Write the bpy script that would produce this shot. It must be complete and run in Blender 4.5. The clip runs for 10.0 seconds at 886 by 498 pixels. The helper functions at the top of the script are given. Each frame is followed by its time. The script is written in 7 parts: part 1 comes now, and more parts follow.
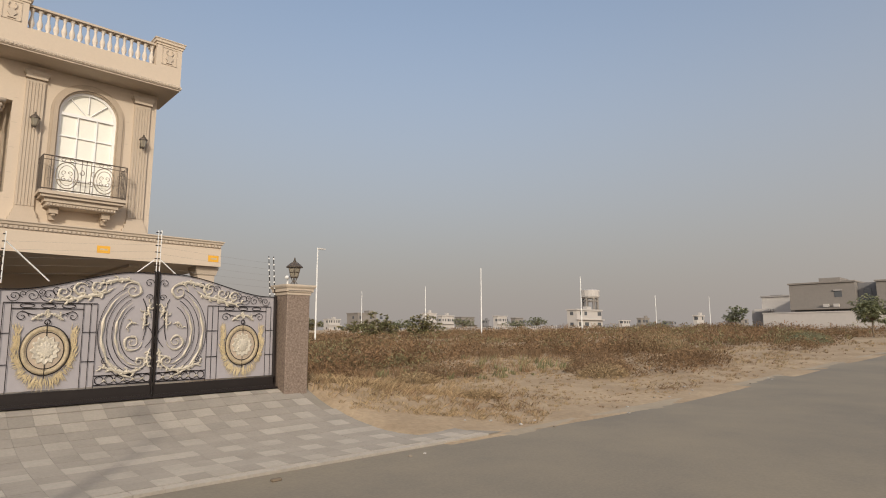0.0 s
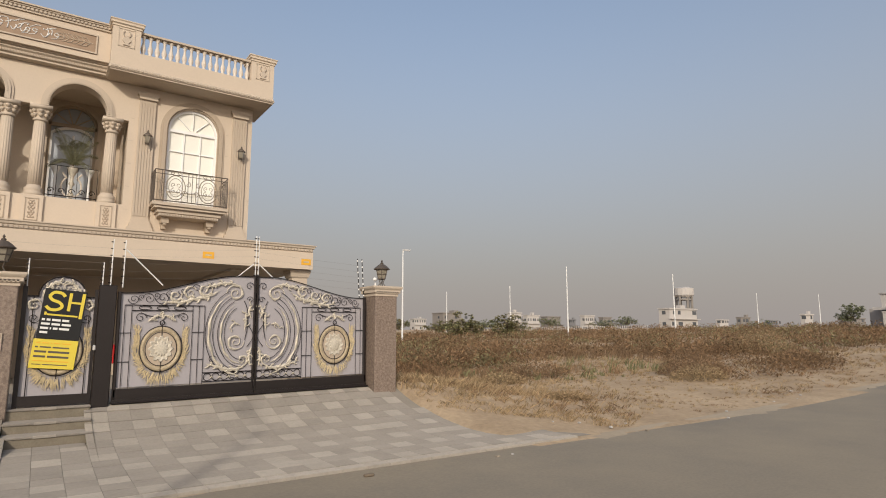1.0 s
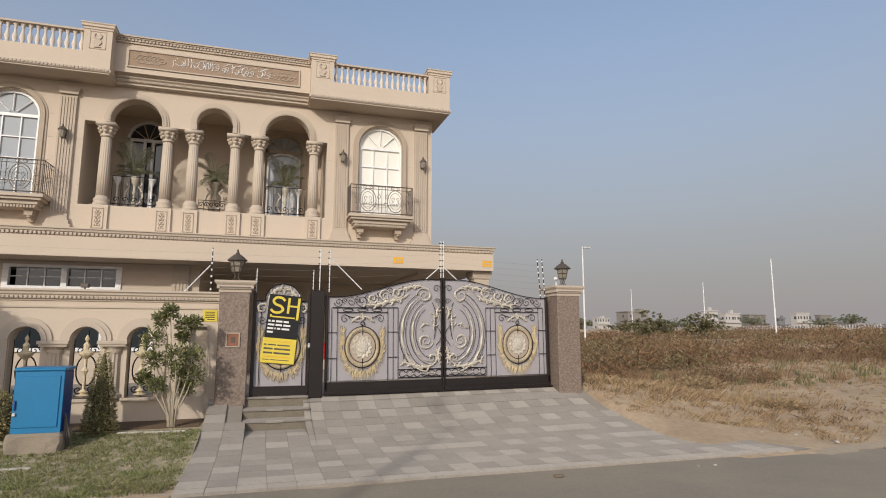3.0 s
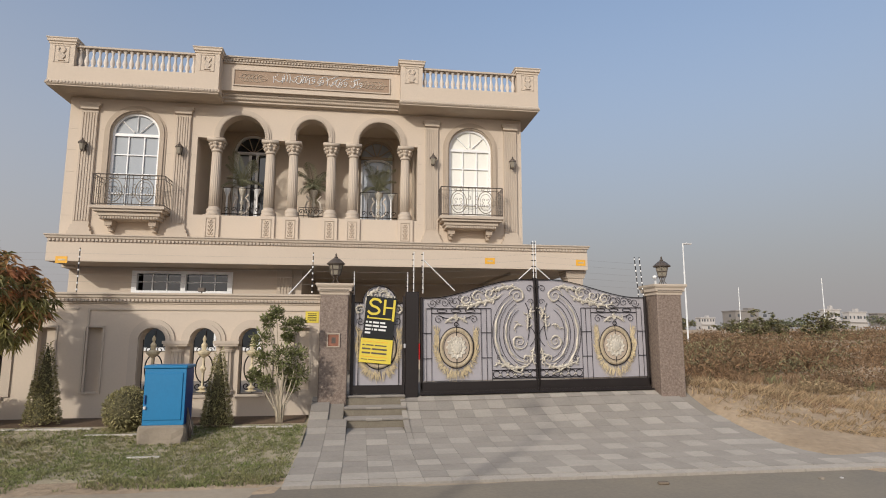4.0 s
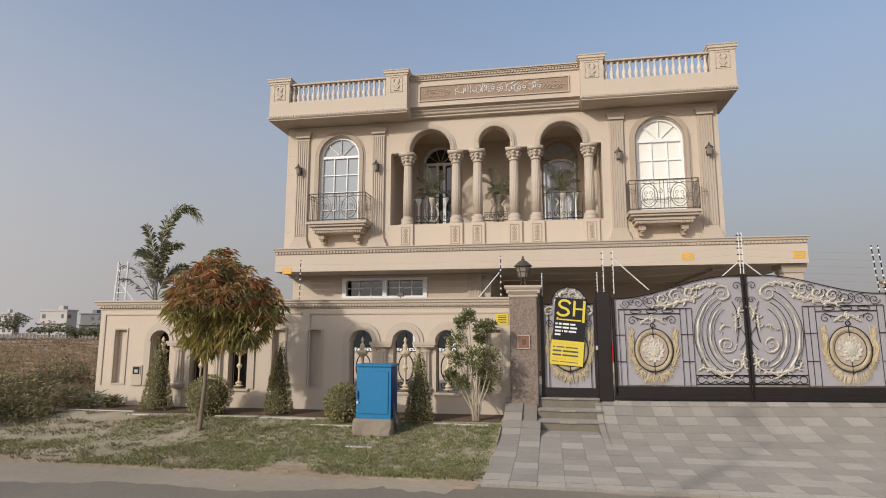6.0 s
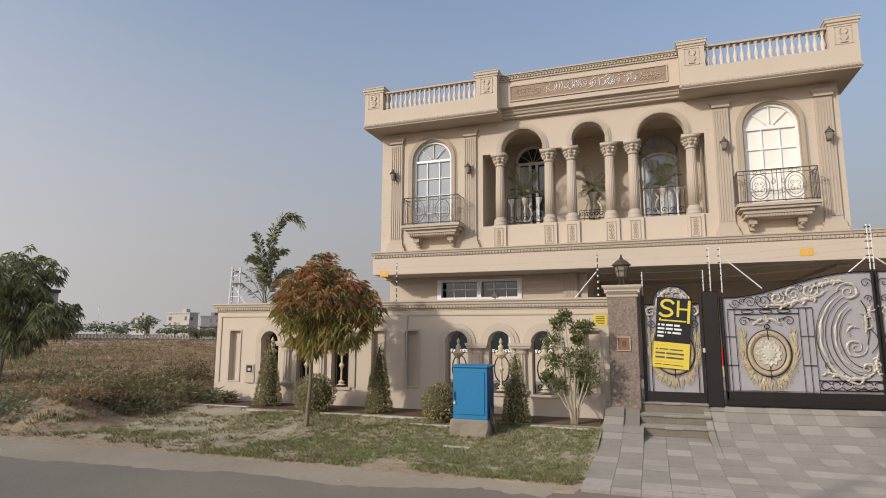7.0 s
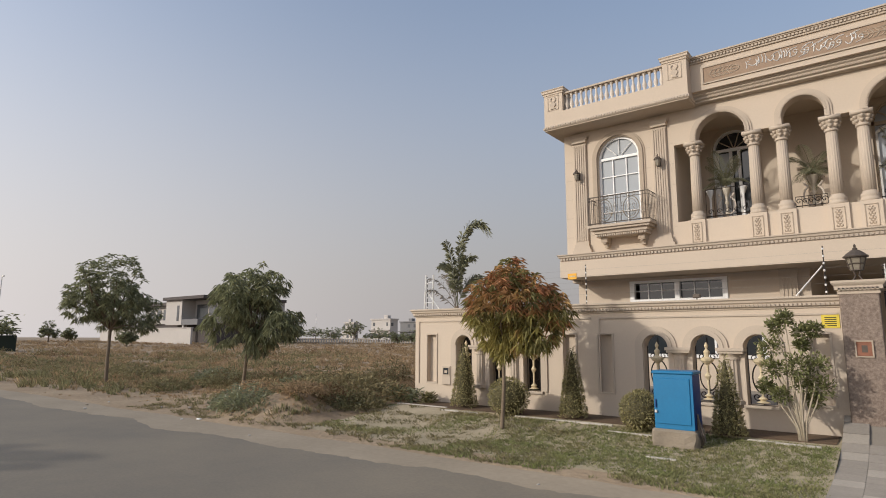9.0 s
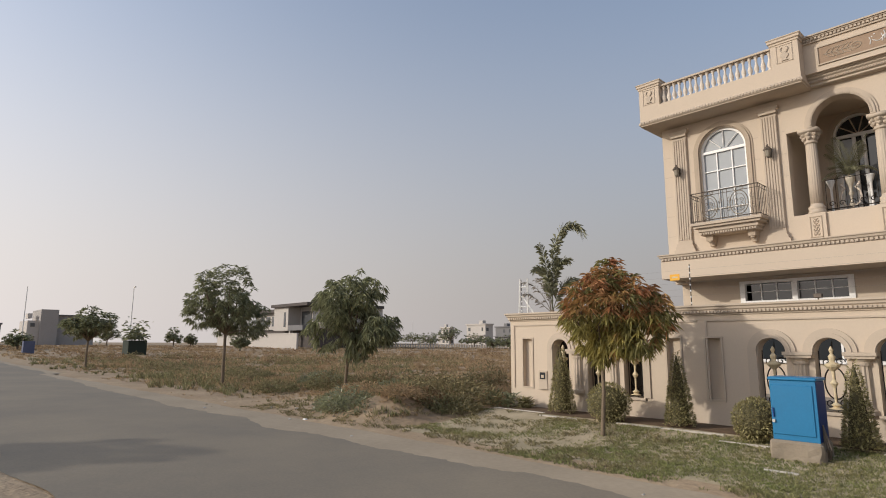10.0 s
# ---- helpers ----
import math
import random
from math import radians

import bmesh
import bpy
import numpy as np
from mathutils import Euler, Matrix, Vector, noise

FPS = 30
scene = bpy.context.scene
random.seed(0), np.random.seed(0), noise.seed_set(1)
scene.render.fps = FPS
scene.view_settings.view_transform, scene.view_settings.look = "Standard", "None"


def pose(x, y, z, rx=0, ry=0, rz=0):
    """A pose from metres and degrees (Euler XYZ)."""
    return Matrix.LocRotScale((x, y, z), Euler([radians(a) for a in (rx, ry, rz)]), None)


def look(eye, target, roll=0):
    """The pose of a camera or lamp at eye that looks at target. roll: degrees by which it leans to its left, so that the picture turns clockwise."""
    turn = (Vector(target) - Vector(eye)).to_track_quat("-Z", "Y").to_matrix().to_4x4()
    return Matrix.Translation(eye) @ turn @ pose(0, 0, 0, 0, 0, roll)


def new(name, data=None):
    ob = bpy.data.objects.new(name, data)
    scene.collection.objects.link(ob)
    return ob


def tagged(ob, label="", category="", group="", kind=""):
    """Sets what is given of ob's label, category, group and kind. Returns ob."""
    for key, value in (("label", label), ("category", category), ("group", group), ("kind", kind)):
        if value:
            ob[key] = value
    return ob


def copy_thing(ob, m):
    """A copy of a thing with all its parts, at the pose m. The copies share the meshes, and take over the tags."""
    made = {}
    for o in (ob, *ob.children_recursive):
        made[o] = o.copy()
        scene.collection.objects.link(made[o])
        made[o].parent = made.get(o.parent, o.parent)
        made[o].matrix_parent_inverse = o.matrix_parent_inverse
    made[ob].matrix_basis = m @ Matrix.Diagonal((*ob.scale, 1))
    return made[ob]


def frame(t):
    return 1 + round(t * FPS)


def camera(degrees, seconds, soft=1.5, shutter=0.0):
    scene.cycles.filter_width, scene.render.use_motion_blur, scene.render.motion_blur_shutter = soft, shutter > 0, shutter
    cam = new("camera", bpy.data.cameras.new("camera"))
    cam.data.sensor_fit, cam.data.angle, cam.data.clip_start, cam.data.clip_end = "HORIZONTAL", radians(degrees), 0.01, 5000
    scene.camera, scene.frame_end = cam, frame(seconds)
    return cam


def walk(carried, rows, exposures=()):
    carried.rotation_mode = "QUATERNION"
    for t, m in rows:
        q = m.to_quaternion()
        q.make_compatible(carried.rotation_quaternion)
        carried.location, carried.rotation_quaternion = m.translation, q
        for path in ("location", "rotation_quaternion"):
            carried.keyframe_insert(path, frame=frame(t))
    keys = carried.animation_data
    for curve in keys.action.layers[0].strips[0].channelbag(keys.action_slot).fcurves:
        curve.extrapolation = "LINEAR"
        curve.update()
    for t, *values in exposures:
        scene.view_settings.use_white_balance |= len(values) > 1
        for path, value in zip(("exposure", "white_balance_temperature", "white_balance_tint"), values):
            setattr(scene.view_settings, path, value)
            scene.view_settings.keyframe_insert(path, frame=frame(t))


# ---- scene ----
cam = camera(74.5, 10.0, soft=1.0)
PATH = [
    (0, (0.625, -10.43, 1.61), (1.973, -8.98, 1.896), -0.1),
    (0.5, (0.61, -10.45, 1.619), (1.854, -8.911, 1.904), -0.1),
    (1, (0.591, -10.464, 1.623), (1.716, -8.835, 1.908), -0.0),
    (1.5, (0.588, -10.466, 1.614), (1.584, -8.756, 1.9), -0.1),
    (2, (0.572, -10.482, 1.618), (1.435, -8.701, 1.904), -0.0),
    (2.5, (0.555, -10.494, 1.635), (1.28, -8.652, 1.918), 0.1),
    (4, (0.525, -10.503, 1.635), (0.804, -8.543, 1.919), 0.1),
    (4.5, (0.528, -10.509, 1.639), (0.646, -8.533, 1.923), 0.1),
    (5, (0.525, -10.521, 1.639), (0.484, -8.542, 1.926), 0.1),
    (5.5, (0.523, -10.521, 1.643), (0.329, -8.551, 1.93), 0.1),
    (7, (0.537, -10.516, 1.638), (-0.125, -8.652, 1.929), 0.2),
    (7.5, (0.502, -10.516, 1.624), (-0.302, -8.709, 1.918), 0.3),
    (8, (0.503, -10.512, 1.628), (-0.444, -8.776, 1.924), 0.2),
    (8.5, (0.502, -10.503, 1.627), (-0.582, -8.849, 1.924), 0.2),
    (9, (0.501, -10.503, 1.624), (-0.711, -8.941, 1.928), 0.2),
    (9.5, (0.502, -10.502, 1.615), (-0.831, -9.044, 1.929), 0.3),
    (10, (0.496, -10.478, 1.601), (-0.95, -9.133, 1.921), 0.2),
]
# the picture is warmer over the field and cooler before the house
EXPOSURES = [(0, 0.42, 6850, 10), (2, 0.41, 6550, 10), (4, 0.41, 6250, 10), (7, 0.42, 6250, 10), (8.5, 0.44, 6300, 10), (10, 0.41, 6500, 10)]
walk(cam, [(t, look(eye, target, roll)) for t, eye, target, roll in PATH], EXPOSURES)

# ---- light ----
SUN_AZ = math.atan2(-0.559, -0.829)          # the sun stands to the front left of the house
SUN_EL = radians(21.5)
world = bpy.data.worlds.new("sky")
scene.world = world
world.use_nodes = True
wt = world.node_tree
sky = wt.nodes.new("ShaderNodeTexSky")
sky.sky_type = 'NISHITA'
sky.sun_disc = False
sky.sun_elevation = SUN_EL
sky.sun_rotation = SUN_AZ
sky.air_density, sky.dust_density, sky.ozone_density = 1.1, 2.5, 1.6
wt.nodes["Background"].inputs[1].default_value = 0.15
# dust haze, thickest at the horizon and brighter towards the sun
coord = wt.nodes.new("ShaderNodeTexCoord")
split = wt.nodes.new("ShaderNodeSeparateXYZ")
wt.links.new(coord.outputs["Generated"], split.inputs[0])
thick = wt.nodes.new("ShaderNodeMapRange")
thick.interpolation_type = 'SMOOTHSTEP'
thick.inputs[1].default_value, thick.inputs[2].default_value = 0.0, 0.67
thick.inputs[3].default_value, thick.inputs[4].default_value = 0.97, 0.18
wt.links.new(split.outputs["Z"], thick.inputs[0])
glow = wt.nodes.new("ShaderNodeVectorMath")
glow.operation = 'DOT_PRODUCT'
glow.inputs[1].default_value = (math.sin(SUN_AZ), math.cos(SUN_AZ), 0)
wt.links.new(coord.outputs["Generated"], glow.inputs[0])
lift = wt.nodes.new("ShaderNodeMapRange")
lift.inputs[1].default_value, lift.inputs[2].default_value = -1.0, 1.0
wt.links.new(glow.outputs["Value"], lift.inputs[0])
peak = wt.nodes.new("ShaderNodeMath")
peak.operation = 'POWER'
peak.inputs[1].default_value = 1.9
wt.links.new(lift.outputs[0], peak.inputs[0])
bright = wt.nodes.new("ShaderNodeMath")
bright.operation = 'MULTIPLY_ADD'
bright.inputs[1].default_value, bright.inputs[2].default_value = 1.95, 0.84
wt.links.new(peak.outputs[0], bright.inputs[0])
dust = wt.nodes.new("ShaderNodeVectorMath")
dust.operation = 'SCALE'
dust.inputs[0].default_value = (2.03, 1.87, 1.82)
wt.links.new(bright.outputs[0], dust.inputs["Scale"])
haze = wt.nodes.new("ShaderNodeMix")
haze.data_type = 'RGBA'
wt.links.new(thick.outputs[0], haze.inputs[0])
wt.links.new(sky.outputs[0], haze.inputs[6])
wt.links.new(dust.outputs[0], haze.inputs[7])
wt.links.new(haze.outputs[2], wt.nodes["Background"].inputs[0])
sun = new("sun", bpy.data.lights.new("sun", 'SUN'))
sun.data.energy, sun.data.angle, sun.data.color = 1.68, radians(1.2), (1.0, 0.93, 0.83)
to_sun = Vector((math.sin(SUN_AZ) * math.cos(SUN_EL), math.cos(SUN_AZ) * math.cos(SUN_EL), math.sin(SUN_EL)))
sun.matrix_world = look(to_sun * 50, (0, 0, 0))


# ---- materials ----
def shade(name, color, rough=0.8, metal=0.0, vary=0.15, scale=3.0, fine=40.0, bump=0.15, second=None, island=0.0, obj=0.0, spec=0.3, patch=0.5, dist=0.01, through_light=0.0, powdery=0.0):
    """A surface with a coarse and a fine variation and a fine relief."""
    m = bpy.data.materials.new(name)
    m.use_nodes = True
    nt = m.node_tree
    p = nt.nodes["Principled BSDF"]
    tc = nt.nodes.new("ShaderNodeNewGeometry")
    n1 = nt.nodes.new("ShaderNodeTexNoise")
    n1.inputs["Scale"].default_value, n1.inputs["Detail"].default_value, n1.inputs["Roughness"].default_value = scale, 5, 0.65
    n2 = nt.nodes.new("ShaderNodeTexNoise")
    n2.inputs["Scale"].default_value, n2.inputs["Detail"].default_value = fine, 4
    nt.links.new(tc.outputs["Position"], n1.inputs["Vector"])
    nt.links.new(tc.outputs["Position"], n2.inputs["Vector"])
    ramp = nt.nodes.new("ShaderNodeMapRange")
    ramp.inputs[1].default_value, ramp.inputs[2].default_value = patch - 0.2, patch + 0.2
    nt.links.new(n1.outputs["Fac"], ramp.inputs[0])
    mix = nt.nodes.new("ShaderNodeMix")
    mix.data_type = 'RGBA'
    sec = second or tuple(c * (1 - vary) for c in color)
    mix.inputs[6].default_value, mix.inputs[7].default_value = (*color, 1), (*sec, 1)
    nt.links.new(ramp.outputs[0], mix.inputs[0])
    hsv = nt.nodes.new("ShaderNodeHueSaturation")
    val = nt.nodes.new("ShaderNodeMapRange")
    val.inputs[3].default_value, val.inputs[4].default_value = 1 - vary, 1 + vary
    nt.links.new(n2.outputs["Fac"], val.inputs[0])
    last = val.outputs[0]
    for amount, sock in ((island, tc.outputs["Random Per Island"]), (obj, None)):
        if amount:
            if sock is None:
                sock = nt.nodes.new("ShaderNodeObjectInfo").outputs["Random"]
            r = nt.nodes.new("ShaderNodeMapRange")
            r.inputs[3].default_value, r.inputs[4].default_value = 1 - amount, 1 + amount
            nt.links.new(sock, r.inputs[0])
            mul = nt.nodes.new("ShaderNodeMath")
            mul.operation = 'MULTIPLY'
            nt.links.new(last, mul.inputs[0])
            nt.links.new(r.outputs[0], mul.inputs[1])
            last = mul.outputs[0]
    nt.links.new(last, hsv.inputs["Value"])
    nt.links.new(mix.outputs[2], hsv.inputs["Color"])
    nt.links.new(hsv.outputs[0], p.inputs["Base Color"])
    p.inputs["Roughness"].default_value, p.inputs["Metallic"].default_value = rough, metal
    p.inputs["Specular IOR Level"].default_value = spec
    p.inputs["Diffuse Roughness"].default_value = powdery
    if through_light:
        t = nt.nodes.new("ShaderNodeBsdfTranslucent")
        blend = nt.nodes.new("ShaderNodeMixShader")
        blend.inputs[0].default_value = through_light
        nt.links.new(hsv.outputs[0], t.inputs["Color"])
        nt.links.new(p.outputs[0], blend.inputs[1])
        nt.links.new(t.outputs[0], blend.inputs[2])
        nt.links.new(blend.outputs[0], nt.nodes["Material Output"].inputs["Surface"])
    if bump:
        b = nt.nodes.new("ShaderNodeBump")
        b.inputs["Strength"].default_value, b.inputs["Distance"].default_value = bump, dist
        nt.links.new(n2.outputs["Fac"], b.inputs["Height"])
        nt.links.new(b.outputs[0], p.inputs["Normal"])
    return m


def glassy(name, color, rough=0.04):
    m = bpy.data.materials.new(name)
    m.use_nodes = True
    p = m.node_tree.nodes["Principled BSDF"]
    p.inputs["Base Color"].default_value = (*color, 1)
    p.inputs["Roughness"].default_value = rough
    p.inputs["Specular IOR Level"].default_value = 0.8
    return m


PAINT = shade("beige paint", (0.585, 0.488, 0.385), 0.85, vary=0.05, scale=0.8, fine=25, bump=0.05)
TRIM = shade("beige trim", (0.52, 0.435, 0.345), 0.8, vary=0.07, scale=2, fine=40, bump=0.1)
TRIM_DARK = shade("tan trim", (0.45, 0.365, 0.28), 0.8, vary=0.1, scale=4, fine=40, bump=0.2)
GRANITE = shade("brown granite", (0.30, 0.235, 0.185), 0.45, vary=0.45, scale=28, fine=95, bump=0.25, second=(0.13, 0.09, 0.07), spec=0.4)
IRON = shade("black iron", (0.022, 0.016, 0.014), 0.45, metal=0.3, vary=0.2, bump=0.05, spec=0.5)
SHEET = shade("lilac grey sheet", (0.37, 0.345, 0.355), 0.35, vary=0.05, scale=1.5, fine=20, bump=0.02, spec=0.4)
GOLD = shade("gold paint", (0.62, 0.51, 0.325), 0.5, metal=0.1, vary=0.25, scale=12, fine=60, bump=0.3)
AGED_GOLD = shade("aged gold", (0.50, 0.405, 0.27), 0.5, metal=0.1, vary=0.3, scale=25, fine=80, bump=0.4)
PALE_GOLD = shade("champagne gold", (0.60, 0.54, 0.44), 0.5, metal=0.1, vary=0.25, scale=14, fine=60, bump=0.3)
WHITE = shade("white paint", (0.78, 0.77, 0.74), 0.45, vary=0.06, bump=0.05)
PVC = shade("white window frame", (0.85, 0.84, 0.82), 0.35, vary=0.03, bump=0.0)
BLIND = shade("cream roller blind", (0.85, 0.83, 0.75), 0.6, vary=0.04, bump=0.02)
GLASS = glassy("dark window glass", (0.03, 0.035, 0.04))
# glass lightened in its own colour to pass for a sky reflection
GLASS_PALE = glassy("sky-toned window glass", (0.30, 0.33, 0.36), 0.08)
DARK = shade("shaded opening tone", (0.03, 0.027, 0.025), 0.9, vary=0.1, bump=0)
ASPHALT = shade("dusty asphalt", (0.198, 0.170, 0.131), 0.8, vary=0.16, scale=0.30, fine=28, bump=0.3, second=(0.275, 0.228, 0.162), patch=0.56, spec=0.35, powdery=0.3)
SOIL = shade("dry sandy soil", (0.44, 0.335, 0.222), 0.95, vary=0.28, scale=0.55, fine=11, bump=0.8, second=(0.29, 0.21, 0.132), dist=0.04, powdery=0.3)
LAWN_SOIL = shade("lawn soil", (0.33, 0.28, 0.18), 0.95, vary=0.25, scale=1.2, fine=26, bump=0.7, second=(0.46, 0.38, 0.265), patch=0.54, dist=0.02, powdery=0.3)
BED_SOIL = shade("garden bed soil", (0.12, 0.08, 0.05), 0.95, vary=0.25, scale=3, fine=30, bump=0.6, dist=0.02, powdery=0.8)
PAVER = shade("grey paving", (0.268, 0.239, 0.205), 0.85, vary=0.15, scale=2.2, fine=30, bump=0.25, obj=0.06, island=0.035, powdery=0.8)
PAVER_LIGHT = shade("light paving", (0.340, 0.304, 0.258), 0.85, vary=0.15, scale=2.2, fine=30, bump=0.25, obj=0.06, island=0.035, powdery=0.8)
JOINT = shade("sandy joint", (0.225, 0.198, 0.165), 0.95, vary=0.1, powdery=0.8)
BLUE = shade("blue enamel", (0.008, 0.17, 0.36), 0.4, vary=0.08, scale=3, fine=30, bump=0.03, spec=0.5)
BLUE_SHADE = shade("blue enamel darkened as shade", (0.01, 0.045, 0.20), 0.4, vary=0.1, scale=3, fine=30, bump=0.03, spec=0.5)
CONCRETE = shade("rough concrete", (0.30, 0.25, 0.19), 0.9, vary=0.2, scale=5, fine=40, bump=0.5)
BARK = shade("grey brown bark", (0.22, 0.17, 0.12), 0.9, vary=0.25, scale=8, fine=50, bump=0.7)
LEAF = shade("green leaf", (0.285, 0.295, 0.165), 0.36, spec=0.6, vary=0.25, scale=2, fine=9, bump=0, island=0.45, through_light=0.35)
LEAF_MANGO = shade("mango leaf", (0.29, 0.265, 0.105), 0.5, vary=0.25, scale=2.2, fine=9, bump=0, island=0.4, through_light=0.35)
LEAF_YELLOW = shade("yellowish mango leaf", (0.48, 0.40, 0.14), 0.5, vary=0.25, scale=2.2, fine=9, bump=0, second=(0.32, 0.30, 0.11), island=0.4, through_light=0.35)
LEAF_RED = shade("reddish mango leaf", (0.50, 0.225, 0.12), 0.5, vary=0.25, scale=2.6, fine=9, bump=0, second=(0.36, 0.27, 0.10), island=0.4, through_light=0.35)
LEAF_BOX = shade("hedge leaf", (0.43, 0.385, 0.20), 0.6, vary=0.25, scale=9, fine=30, bump=0, second=(0.29, 0.26, 0.12), island=0.5, through_light=0.35)
LEAF_PALM = shade("palm leaf", (0.29, 0.29, 0.18), 0.5, vary=0.2, scale=2, fine=9, bump=0, island=0.3, through_light=0.35)
GRASS = shade("short grass", (0.205, 0.235, 0.08), 0.7, vary=0.25, scale=1.5, fine=9, bump=0, second=(0.27, 0.235, 0.115), island=0.4, through_light=0.35)
WEED_DRY = shade("dry brown weeds", (0.36, 0.235, 0.135), 0.85, vary=0.25, scale=0.25, fine=5, bump=0, second=(0.22, 0.145, 0.085), island=0.4, through_light=0.35, powdery=0.8)
WEED_STRAW = shade("straw grass", (0.45, 0.34, 0.20), 0.85, vary=0.25, scale=0.3, fine=5, bump=0, second=(0.36, 0.25, 0.14), island=0.4, through_light=0.35, powdery=0.8)
WEED_GREEN = shade("green weeds", (0.23, 0.235, 0.115), 0.7, vary=0.25, scale=0.6, fine=6, bump=0, second=(0.27, 0.22, 0.12), island=0.45, through_light=0.35)
WEED_TAN = shade("tan dry grass", (0.52, 0.385, 0.23), 0.85, vary=0.25, scale=0.12, fine=5, bump=0, second=(0.36, 0.25, 0.14), island=0.35, through_light=0.3, powdery=0.8)
RISER = shade("weathered step face", (0.21, 0.18, 0.135), 0.9, vary=0.2, scale=6, fine=40, bump=0.3)
# reflected sky is put into this pale base colour
DOOR_GLASS = glassy("sky-toned door glass", (0.45, 0.48, 0.52), 0.1)
YELLOW = shade("yellow print", (0.70, 0.55, 0.07), 0.5, vary=0.04, bump=0)
BLACK = shade("black print", (0.015, 0.015, 0.015), 0.5, vary=0.1, bump=0)
ORANGE = shade("orange tag", (0.80, 0.42, 0.05), 0.6, vary=0.1, bump=0)
RED = shade("red enamel", (0.5, 0.02, 0.02), 0.5, vary=0.1, bump=0)
BRONZE = shade("dark bronze", (0.13, 0.105, 0.085), 0.5, metal=0.25, vary=0.2, bump=0.1)
LAMP_GLASS = glassy("smoky lamp glass", (0.25, 0.22, 0.17), 0.2)
STEEL = shade("galvanised steel", (0.62, 0.60, 0.57), 0.5, metal=0.3, vary=0.1, bump=0)
FAR_WHITE = shade("far white plaster", (0.49, 0.455, 0.42), 0.9, vary=0.06, scale=0.3, fine=3, bump=0)
FAR_TAN = shade("far tan plaster", (0.25, 0.225, 0.20), 0.9, vary=0.08, scale=0.3, fine=3, bump=0)
FAR_GREY = shade("far grey plaster", (0.20, 0.195, 0.195), 0.9, vary=0.08, scale=0.3, fine=3, bump=0)
FAR_PALE = shade("far pale grey plaster", (0.36, 0.335, 0.315), 0.9, vary=0.08, scale=0.3, fine=3, bump=0)
PANEL = shade("brown carved stone", (0.35, 0.25, 0.175), 0.8, vary=0.15, scale=4, fine=40, bump=0.2)
CREAM = shade("cream baluster paint", (0.66, 0.585, 0.50), 0.7, vary=0.06, scale=3, fine=40, bump=0.05)
RAIL_GOLD = shade("dulled gold ironwork", (0.36, 0.31, 0.245), 0.5, metal=0.2, vary=0.3, scale=10, fine=60, bump=0.2)
SAND = shade("blown pale sand", (0.385, 0.315, 0.228), 0.95, vary=0.14, scale=0.6, fine=14, bump=0.3, second=(0.31, 0.255, 0.185), powdery=0.3)
GILT = shade("bright gilding", (0.78, 0.66, 0.44), 0.42, metal=0.1, vary=0.2, scale=14, fine=60, bump=0.2)
TUFT = shade("dull trodden grass", (0.19, 0.175, 0.085), 0.8, vary=0.25, scale=1.5, fine=9, bump=0, second=(0.27, 0.22, 0.12), island=0.4, through_light=0.3)
LEAF_SHRUB = shade("dark shrub leaf", (0.185, 0.20, 0.085), 0.5, vary=0.25, scale=4, fine=12, bump=0, second=(0.25, 0.25, 0.11), island=0.5, through_light=0.35)
STEM = shade("pale smooth stem", (0.44, 0.375, 0.28), 0.8, vary=0.2, scale=10, fine=50, bump=0.3)
WIRE = shade("dull fence wire", (0.22, 0.20, 0.18), 0.5, metal=0.4, vary=0.1, bump=0)
SCRUB = shade("red-brown scrub", (0.30, 0.185, 0.10), 0.85, vary=0.3, scale=0.35, fine=5, bump=0, second=(0.20, 0.13, 0.072), island=0.45, through_light=0.3, powdery=0.3)
SCRUB_GREEN = shade("dull green scrub", (0.27, 0.255, 0.13), 0.8, vary=0.3, scale=0.35, fine=5, bump=0, second=(0.25, 0.19, 0.10), island=0.45, through_light=0.3)
EDGE = shade("weathered whitewash", (0.56, 0.51, 0.44), 0.9, vary=0.2, scale=6, fine=40, bump=0.4)
FAR_GLASS = glassy("far window", (0.08, 0.085, 0.09), 0.2)


# ---- mesh helpers ----
def part(name, bm, material, parent=None, label=""):
    """Links a bmesh as one mesh object, under a thing or a part."""
    me = bpy.data.meshes.new(name)
    bm.to_mesh(me)
    bm.free()
    me.materials.append(material)
    ob = new(name, me)
    if parent is not None:
        ob.parent = parent
    if label:
        tagged(ob, label)
    return ob


def soft_part(name, bm, material, parent=None, label=""):
    for f in bm.faces:
        f.smooth = True
    return part(name, bm, material, parent, label)


def thing(name, label, category, group="", kind="", at=(0, 0, 0)):
    ob = new(name)
    ob.location = at
    return tagged(ob, label, category, group, kind)


def stuff_mesh(name, verts, faces, material, parent=None):
    me = bpy.data.meshes.new(name)
    me.from_pydata(verts, [], faces)
    me.materials.append(material)
    ob = new(name, me)
    ob.parent = parent
    return ob


def box(bm, x0, x1, y0, y1, z0, z1):
    v = [bm.verts.new(c) for c in ((x0, y0, z0), (x1, y0, z0), (x1, y1, z0), (x0, y1, z0), (x0, y0, z1), (x1, y0, z1), (x1, y1, z1), (x0, y1, z1))]
    for f in ((3, 2, 1, 0), (4, 5, 6, 7), (0, 1, 5, 4), (1, 2, 6, 5), (2, 3, 7, 6), (3, 0, 4, 7)):
        bm.faces.new([v[i] for i in f])
    return v


def bevel_box(bm, x0, x1, y0, y1, z0, z1, w=0.01):
    v = box(bm, x0, x1, y0, y1, z0, z1)
    es = list({e for a in v for e in a.link_edges})
    bmesh.ops.bevel(bm, geom=es, offset=w, segments=1, affect='EDGES')


